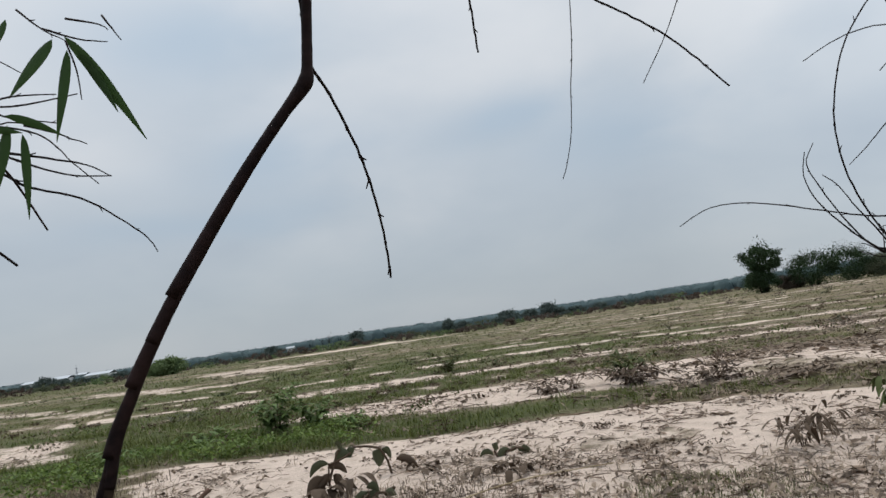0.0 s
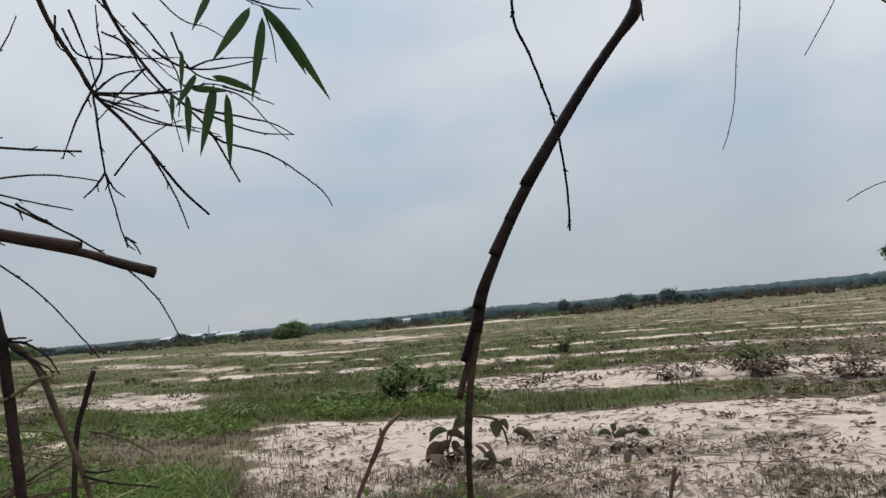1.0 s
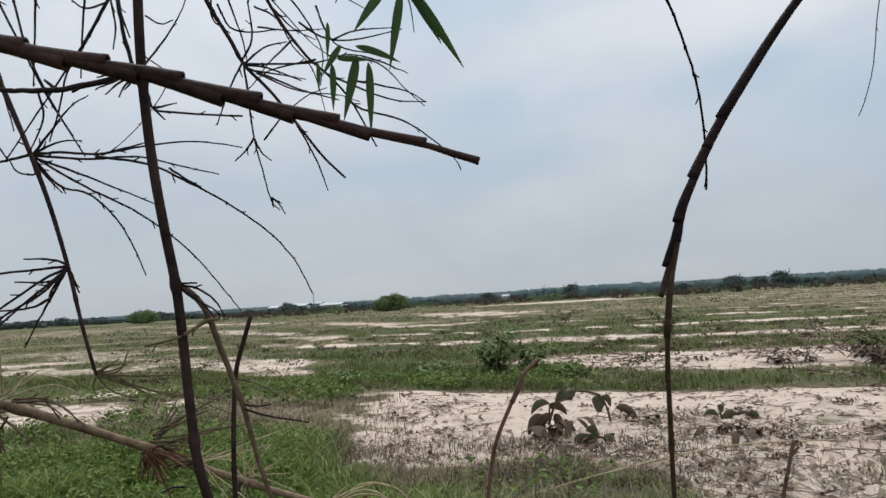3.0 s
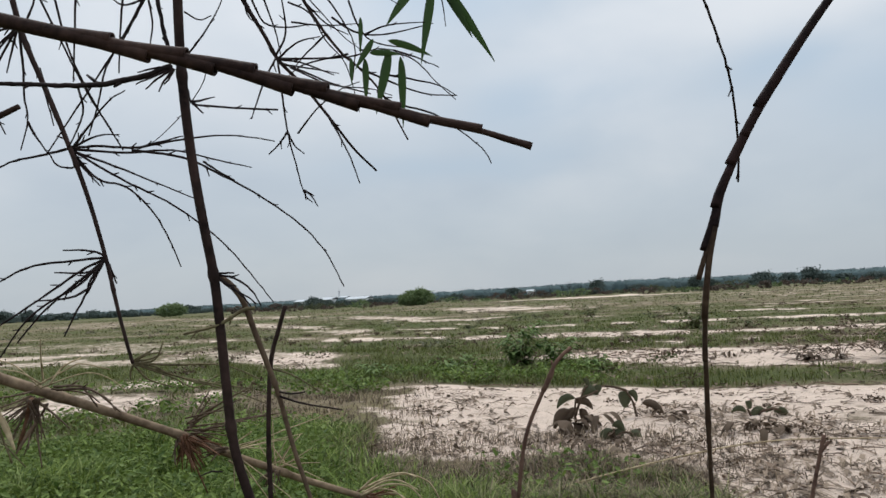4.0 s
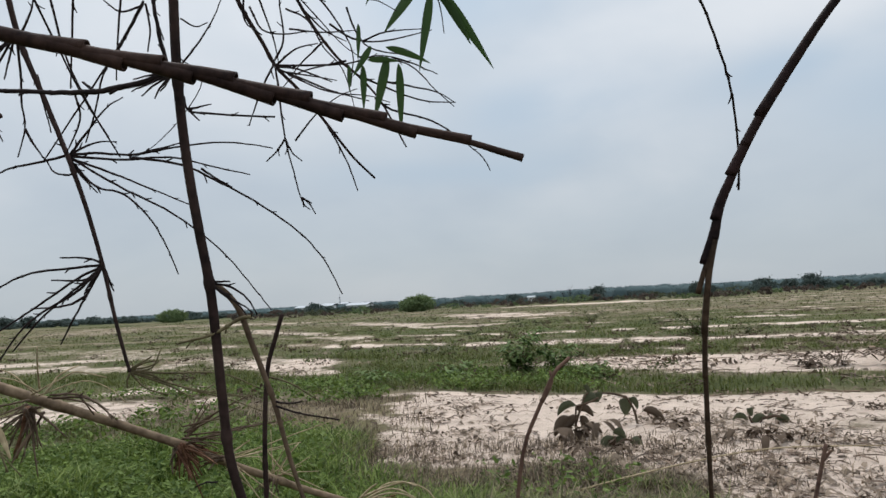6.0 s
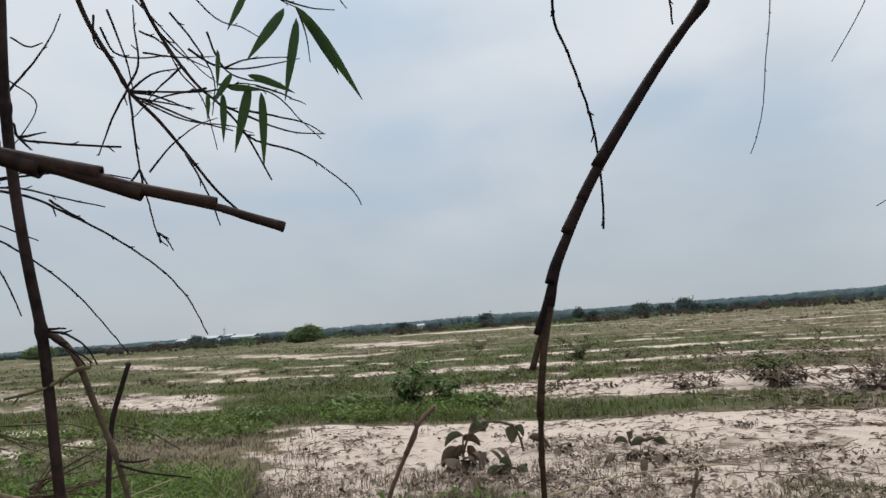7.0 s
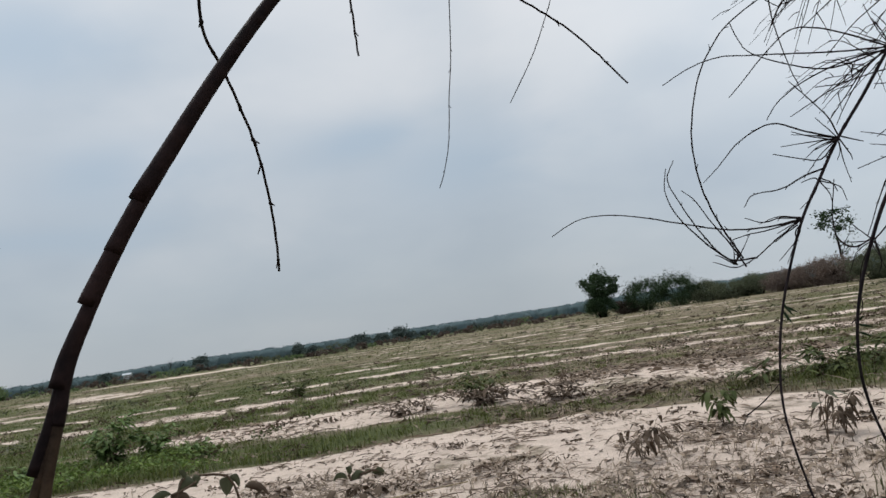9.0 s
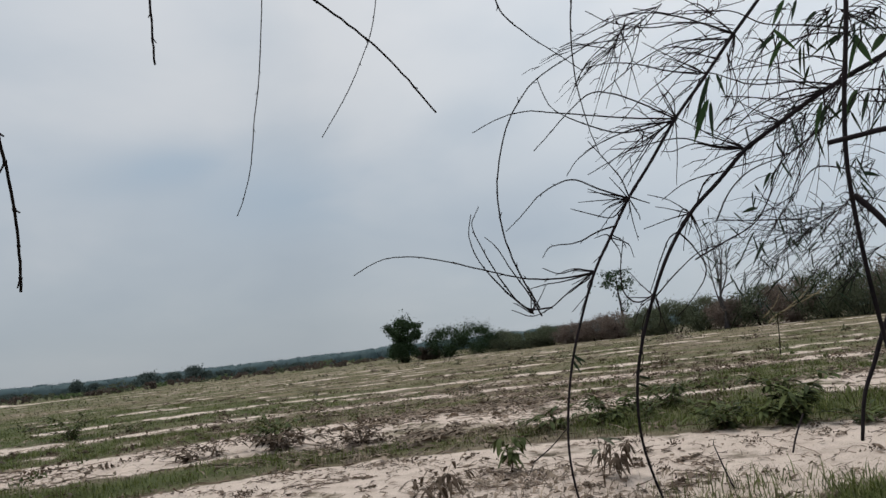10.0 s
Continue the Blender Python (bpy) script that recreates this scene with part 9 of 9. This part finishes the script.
twig(r1, 'twig', 0.0014, 0.0007, [(1.253, 1.260, 1.797), (1.180, 1.272, 1.832), (1.108, 1.284, 1.868)], TWIG)
twig(r1, 'twig', 0.0014, 0.0007, [(1.253, 1.260, 1.797), (1.203, 1.288, 1.822), (1.146, 1.322, 1.829)], TWIG)
twig(r1, 'twig', 0.0014, 0.0008, [(1.253, 1.260, 1.797), (1.223, 1.310, 1.771), (1.204, 1.358, 1.729)], TWIG)
twig(r1, 'twig', 0.0014, 0.0007, [(1.336, 1.239, 1.885), (1.349, 1.235, 1.853), (1.334, 1.246, 1.816)], TWIG)
twig(r1, 'twig', 0.0014, 0.0007, [(1.336, 1.239, 1.885), (1.327, 1.246, 1.845), (1.321, 1.250, 1.809)], TWIG)
twig(r1, 'twig', 0.0014, 0.0007, [(1.336, 1.239, 1.885), (1.304, 1.249, 1.922), (1.282, 1.256, 1.944)], TWIG)
twig(r1, 'twig', 0.0014, 0.0007, [(1.336, 1.239, 1.885), (1.297, 1.255, 1.900), (1.284, 1.260, 1.908)], TWIG)
twig(r1, 'twig', 0.0014, 0.0008, [(1.336, 1.239, 1.885), (1.343, 1.253, 1.862), (1.341, 1.272, 1.821)], TWIG)
twig(r1, 'twig', 0.0014, 0.0007, [(1.336, 1.239, 1.885), (1.316, 1.244, 1.846), (1.305, 1.245, 1.796)], TWIG)
twig(r1, 'twig', 0.0014, 0.0007, [(1.336, 1.239, 1.885), (1.321, 1.261, 1.814), (1.318, 1.278, 1.729)], TWIG)
twig(r1, 'twig', 0.0014, 0.0007, [(1.336, 1.239, 1.885), (1.281, 1.257, 1.849), (1.226, 1.275, 1.810)], TWIG)
twig(r1, 'twig', 0.0014, 0.0008, [(1.336, 1.239, 1.885), (1.315, 1.270, 1.934), (1.290, 1.305, 1.967)], TWIG)
twig(r2, 'twig', 0.0014, 0.0007, [(1.337, 1.264, 1.633), (1.335, 1.264, 1.613), (1.330, 1.267, 1.583)], TWIG)
twig(r2, 'twig', 0.0014, 0.0007, [(1.337, 1.264, 1.633), (1.337, 1.275, 1.599), (1.336, 1.287, 1.567)], TWIG)
twig(r2, 'twig', 0.0014, 0.0007, [(1.337, 1.264, 1.633), (1.292, 1.271, 1.661), (1.248, 1.278, 1.687)], TWIG)
twig(r2, 'twig', 0.0014, 0.0007, [(1.337, 1.264, 1.633), (1.292, 1.295, 1.622), (1.244, 1.329, 1.599)], TWIG)
twig(r2, 'twig', 0.0014, 0.0007, [(1.337, 1.264, 1.633), (1.290, 1.297, 1.651), (1.246, 1.331, 1.648)], TWIG)
twig(r2, 'twig', 0.0014, 0.0007, [(1.337, 1.264, 1.633), (1.279, 1.276, 1.662), (1.219, 1.289, 1.685)], TWIG)
twig(r2, 'twig', 0.0014, 0.0007, [(1.337, 1.264, 1.633), (1.293, 1.289, 1.601), (1.248, 1.316, 1.560)], TWIG)
twig(r2, 'twig', 0.0014, 0.0007, [(1.224, 1.339, 1.505), (1.177, 1.354, 1.520), (1.148, 1.362, 1.527)], TWIG)
twig(r2, 'twig', 0.0014, 0.0008, [(1.224, 1.339, 1.505), (1.195, 1.367, 1.542), (1.164, 1.399, 1.562)], TWIG)
twig(r2, 'twig', 0.0014, 0.0007, [(1.224, 1.339, 1.505), (1.229, 1.329, 1.473), (1.240, 1.318, 1.424)], TWIG)
twig(r2, 'twig', 0.0014, 0.0008, [(1.224, 1.339, 1.505), (1.206, 1.375, 1.503), (1.163, 1.426, 1.489)], TWIG)
twig(r2, 'twig', 0.0014, 0.0007, [(1.224, 1.339, 1.505), (1.214, 1.351, 1.469), (1.209, 1.362, 1.426)], TWIG)
twig(r2, 'twig', 0.0014, 0.0007, [(1.224, 1.339, 1.505), (1.209, 1.353, 1.489), (1.204, 1.362, 1.472)], TWIG)
twig(r2, 'twig', 0.0014, 0.0007, [(1.224, 1.339, 1.505), (1.218, 1.334, 1.484), (1.202, 1.334, 1.455)], TWIG)
twig(r2, 'twig', 0.0014, 0.0008, [(1.224, 1.339, 1.505), (1.221, 1.360, 1.503), (1.222, 1.382, 1.482)], TWIG)
twig(r2, 'twig', 0.0014, 0.0007, [(1.152, 1.411, 1.335), (1.129, 1.421, 1.363), (1.110, 1.429, 1.391)], TWIG)
twig(r2, 'twig', 0.0014, 0.0007, [(1.152, 1.411, 1.335), (1.148, 1.394, 1.294), (1.144, 1.377, 1.253)], TWIG)
twig(r2, 'twig', 0.0014, 0.0007, [(1.152, 1.411, 1.335), (1.133, 1.392, 1.319), (1.126, 1.369, 1.295)], TWIG)
twig(r2, 'twig', 0.0014, 0.0008, [(1.152, 1.411, 1.335), (1.139, 1.437, 1.292), (1.138, 1.458, 1.249)], TWIG)
twig(r2, 'twig', 0.0014, 0.0007, [(1.152, 1.411, 1.335), (1.116, 1.421, 1.314), (1.096, 1.426, 1.275)], TWIG)
twig(r2, 'twig', 0.0014, 0.0007, [(1.152, 1.411, 1.335), (1.124, 1.411, 1.334), (1.074, 1.422, 1.340)], TWIG)
twig(r2, 'twig', 0.0014, 0.0007, [(1.468, 1.150, 1.732), (1.445, 1.192, 1.733), (1.428, 1.230, 1.735)], TWIG)
twig(r2, 'twig', 0.0014, 0.0007, [(1.468, 1.150, 1.732), (1.410, 1.172, 1.713), (1.353, 1.194, 1.687)], TWIG)
twig(r2, 'twig', 0.0014, 0.0007, [(1.468, 1.150, 1.732), (1.439, 1.160, 1.717), (1.405, 1.172, 1.705)], TWIG)
twig(r2, 'twig', 0.0014, 0.0007, [(1.468, 1.150, 1.732), (1.372, 1.195, 1.716), (1.289, 1.236, 1.679)], TWIG)
twig(r2, 'twig', 0.0014, 0.0007, [(1.468, 1.150, 1.732), (1.389, 1.173, 1.782), (1.286, 1.209, 1.818)], TWIG)
twig(r2, 'twig', 0.0014, 0.0008, [(1.468, 1.150, 1.732), (1.447, 1.188, 1.763), (1.431, 1.224, 1.789)], TWIG)
twig(r2, 'twig', 0.0014, 0.0007, [(1.468, 1.150, 1.732), (1.466, 1.154, 1.647), (1.458, 1.161, 1.554)], TWIG)
twig(r2, 'twig', 0.0014, 0.0007, [(1.468, 1.150, 1.732), (1.391, 1.170, 1.756), (1.288, 1.203, 1.765)], TWIG)
twig(r2, 'twig', 0.0014, 0.0007, [(1.468, 1.150, 1.732), (1.477, 1.156, 1.687), (1.491, 1.159, 1.633)], TWIG)
twig(r2, 'twig', 0.0014, 0.0007, [(1.383, 1.201, 1.676), (1.370, 1.225, 1.666), (1.356, 1.248, 1.672)], TWIG)
twig(r2, 'twig', 0.0014, 0.0007, [(1.383, 1.201, 1.676), (1.306, 1.220, 1.675), (1.234, 1.240, 1.651)], TWIG)
twig(r2, 'twig', 0.0014, 0.0007, [(1.383, 1.201, 1.676), (1.375, 1.204, 1.626), (1.389, 1.200, 1.553)], TWIG)
twig(r2, 'twig', 0.0014, 0.0007, [(1.383, 1.201, 1.676), (1.376, 1.220, 1.633), (1.374, 1.238, 1.580)], TWIG)
twig(r2, 'twig', 0.0014, 0.0007, [(1.383, 1.201, 1.676), (1.346, 1.210, 1.689), (1.320, 1.214, 1.700)], TWIG)
twig(r2, 'twig', 0.0014, 0.0007, [(1.383, 1.201, 1.676), (1.331, 1.218, 1.658), (1.273, 1.241, 1.627)], TWIG)
twig(r2, 'twig', 0.0014, 0.0007, [(1.383, 1.201, 1.676), (1.336, 1.224, 1.709), (1.280, 1.250, 1.751)], TWIG)
twig(r1, 'twig', 0.0014, 0.0007, [(1.019, 1.368, 1.465), (1.011, 1.373, 1.472), (0.991, 1.386, 1.467)], TWIG)
twig(r1, 'twig', 0.0014, 0.0007, [(1.019, 1.368, 1.465), (1.021, 1.394, 1.441), (1.009, 1.427, 1.418)], TWIG)
twig(r1, 'twig', 0.0014, 0.0007, [(1.019, 1.368, 1.465), (1.041, 1.341, 1.445), (1.040, 1.327, 1.414)], TWIG)
twig(r1, 'twig', 0.0014, 0.0007, [(1.019, 1.368, 1.465), (1.042, 1.373, 1.436), (1.052, 1.384, 1.411)], TWIG)
twig(r3, 'twig', 0.0011, 0.0006, [(1.202, 0.909, 1.671), (1.187, 0.917, 1.650), (1.182, 0.922, 1.612)], TWIG)
twig(r3, 'twig', 0.0011, 0.0006, [(1.202, 0.909, 1.671), (1.169, 0.915, 1.654), (1.137, 0.920, 1.638)], TWIG)
twig(r3, 'twig', 0.0011, 0.0006, [(1.202, 0.909, 1.671), (1.161, 0.937, 1.701), (1.124, 0.965, 1.717)], TWIG)
twig(r3, 'twig', 0.0011, 0.0006, [(1.202, 0.909, 1.671), (1.167, 0.919, 1.625), (1.147, 0.923, 1.564)], TWIG)
twig(r3, 'twig', 0.0011, 0.0006, [(1.202, 0.909, 1.671), (1.186, 0.934, 1.662), (1.162, 0.964, 1.646)], TWIG)
twig(r3, 'twig', 0.0011, 0.0006, [(1.202, 0.909, 1.671), (1.165, 0.923, 1.669), (1.122, 0.941, 1.657)], TWIG)
twig(r3, 'twig', 0.0011, 0.0006, [(1.214, 0.945, 1.456), (1.200, 0.950, 1.462), (1.182, 0.958, 1.454)], TWIG)
twig(r3, 'twig', 0.0011, 0.0006, [(1.214, 0.945, 1.456), (1.246, 0.931, 1.446), (1.282, 0.915, 1.428)], TWIG)
twig(r3, 'twig', 0.0011, 0.0006, [(1.214, 0.945, 1.456), (1.235, 0.938, 1.435), (1.257, 0.931, 1.407)], TWIG)
twig(r3, 'twig', 0.0011, 0.0006, [(1.214, 0.945, 1.456), (1.220, 0.962, 1.448), (1.228, 0.979, 1.428)], TWIG)
twig(r3, 'twig', 0.0011, 0.0006, [(1.214, 0.945, 1.456), (1.227, 0.942, 1.420), (1.242, 0.937, 1.383)], TWIG)
twig(r3, 'twig', 0.0011, 0.0006, [(1.214, 0.945, 1.456), (1.169, 0.950, 1.425), (1.127, 0.954, 1.389)], TWIG)
twig(r1, 'twig', 0.0013, 0.0007, [(0.809, 1.381, 1.322), (0.806, 1.370, 1.356), (0.799, 1.364, 1.375)], TWIG)
twig(r1, 'twig', 0.0013, 0.0007, [(0.809, 1.381, 1.322), (0.822, 1.366, 1.348), (0.834, 1.353, 1.374)], TWIG)
twig(r1, 'twig', 0.0013, 0.0007, [(0.809, 1.381, 1.322), (0.783, 1.384, 1.341), (0.771, 1.381, 1.345)], TWIG)
twig(r1, 'twig', 0.0013, 0.0007, [(0.809, 1.381, 1.322), (0.817, 1.376, 1.343), (0.812, 1.377, 1.368)], TWIG)
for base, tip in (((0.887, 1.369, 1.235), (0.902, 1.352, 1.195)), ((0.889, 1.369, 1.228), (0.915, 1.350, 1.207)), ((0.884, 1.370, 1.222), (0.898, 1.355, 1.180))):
    bamboo_leaf(r1, base, Vector(base).lerp(Vector(tip), 0.7), 0.0055, SHADED_LEAF)
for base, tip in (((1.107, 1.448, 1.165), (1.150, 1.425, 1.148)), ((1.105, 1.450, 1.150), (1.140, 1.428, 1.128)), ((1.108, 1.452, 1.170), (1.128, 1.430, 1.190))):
    bamboo_leaf(r2, base, Vector(base).lerp(Vector(tip), 0.6), 0.0055, SHADED_LEAF)
bamboo_leaf(r2, (1.207, 1.207, 1.774), (1.157, 1.226, 1.657), 0.0100, SHADED_LEAF)
bamboo_leaf(r2, (1.219, 1.201, 1.775), (1.219, 1.187, 1.718), 0.0082, SHADED_LEAF)
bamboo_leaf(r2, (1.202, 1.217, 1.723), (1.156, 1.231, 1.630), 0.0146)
bamboo_leaf(r2, (1.206, 1.216, 1.718), (1.192, 1.213, 1.632), 0.0100, SHADED_LEAF)
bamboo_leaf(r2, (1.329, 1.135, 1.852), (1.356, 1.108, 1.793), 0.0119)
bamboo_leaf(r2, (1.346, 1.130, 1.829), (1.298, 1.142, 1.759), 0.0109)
bamboo_leaf(r2, (1.332, 1.135, 1.840), (1.281, 1.144, 1.802), 0.0082, SHADED_LEAF)
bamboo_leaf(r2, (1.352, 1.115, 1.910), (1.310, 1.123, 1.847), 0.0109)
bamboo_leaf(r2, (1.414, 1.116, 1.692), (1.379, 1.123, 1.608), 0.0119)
bamboo_leaf(r2, (1.419, 1.115, 1.682), (1.390, 1.116, 1.619), 0.0091, SHADED_LEAF)
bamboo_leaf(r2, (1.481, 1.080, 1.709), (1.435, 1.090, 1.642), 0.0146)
bamboo_leaf(r2, (1.502, 1.070, 1.702), (1.465, 1.076, 1.630), 0.0100, SHADED_LEAF)
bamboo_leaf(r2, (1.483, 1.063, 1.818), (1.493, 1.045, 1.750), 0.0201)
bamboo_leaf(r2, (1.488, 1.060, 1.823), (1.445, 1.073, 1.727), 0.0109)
bamboo_leaf(r2, (1.421, 1.113, 1.684), (1.430, 1.092, 1.642), 0.0082, SHADED_LEAF)
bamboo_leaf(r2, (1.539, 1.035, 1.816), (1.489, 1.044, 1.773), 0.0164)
bamboo_leaf(r2, (1.457, 1.075, 1.827), (1.406, 1.083, 1.789), 0.0091, SHADED_LEAF)
bamboo_leaf(r2, (1.435, 1.123, 1.567), (1.426, 1.111, 1.531), 0.0073, SHADED_LEAF)
bamboo_leaf(r2, (1.283, 1.210, 1.489), (1.237, 1.212, 1.479), 0.0082, SHADED_LEAF)
bamboo_leaf(r2, (1.312, 1.186, 1.559), (1.279, 1.185, 1.523), 0.0082, SHADED_LEAF)
bamboo_leaf(r2, (1.481, 1.104, 1.538), (1.498, 1.076, 1.522), 0.0091, SHADED_LEAF)
bamboo_leaf(r2, (1.375, 1.104, 1.907), (1.346, 1.104, 1.854), 0.0082, SHADED_LEAF)
bamboo_leaf(r2, (1.411, 1.090, 1.879), (1.366, 1.096, 1.840), 0.0082, SHADED_LEAF)
twig_spray(r2, (2.369, 1.778, 1.606), (2.068, 1.956, 1.416), 20, 34)
twig_spray(r2, (2.469, 1.738, 1.537), (2.186, 1.905, 1.364), 20, 34)
twig_spray(r2, (2.331, 1.807, 1.535), (2.02, 1.968, 1.498), 16, 26)
twig_spray(r2, (2.488, 1.713, 1.648), (2.261, 1.847, 1.506), 16, 28)
twig_spray(r2, (2.479, 1.744, 1.46), (2.323, 1.839, 1.347), 14, 26)
twig_spray(r2, (2.234, 1.835, 1.68), (2.053, 1.955, 1.475), 12, 16)
twig_spray(r2, (2.3, 1.57, 1.723), (2.156, 1.655, 1.636), 10, 12)
twig_spray(r2, (1.556, 1.146, 1.774), (1.433, 1.241, 1.541), 22, 10)
twig_spray(r2, (1.498, 1.181, 1.731), (1.368, 1.267, 1.587), 18, 4)
twig_spray(r2, (1.44, 0.981, 1.75), (1.404, 1.026, 1.568), 14, 10)
twig_spray(r2, (1.451, 1.173, 1.948), (1.354, 1.247, 1.774), 12, 3)
twig_spray(r2, (1.337, 1.237, 1.9), (1.198, 1.318, 1.818), 9, 0)
twig_spray(r2, (1.205, 1.291, 1.978), (1.055, 1.38, 1.886), 9, 0)
twig_spray(r2, (1.362, 1.216, 1.959), (1.213, 1.298, 1.903), 7, 0)
twig_spray(r2, (1.449, 1.068, 1.897), (1.381, 1.116, 1.801), 12, 6)
twig_spray(r2, (1.445, 0.965, 1.848), (1.374, 1.01, 1.78), 14, 8)
twig_spray(r2, (1.125, 1.335, 1.951), (1.038, 1.406, 1.764), 8, 0)
twig_spray(r2, (1.335, 1.243, 1.863), (1.159, 1.355, 1.699), 8, 0)
twig_spray(r2, (1.216, 1.324, 1.717), (1.054, 1.418, 1.625), 10, 0)
twig_spray(r2, (1.146, 1.331, 1.911), (0.997, 1.413, 1.856), 7, 0)
twig_spray(r2, (1.438, 1.075, 1.887), (1.53, 1.039, 1.817), 10, 6)
twig_spray(r2, (1.27, 1.305, 1.661), (1.364, 1.243, 1.76), 5, 0)
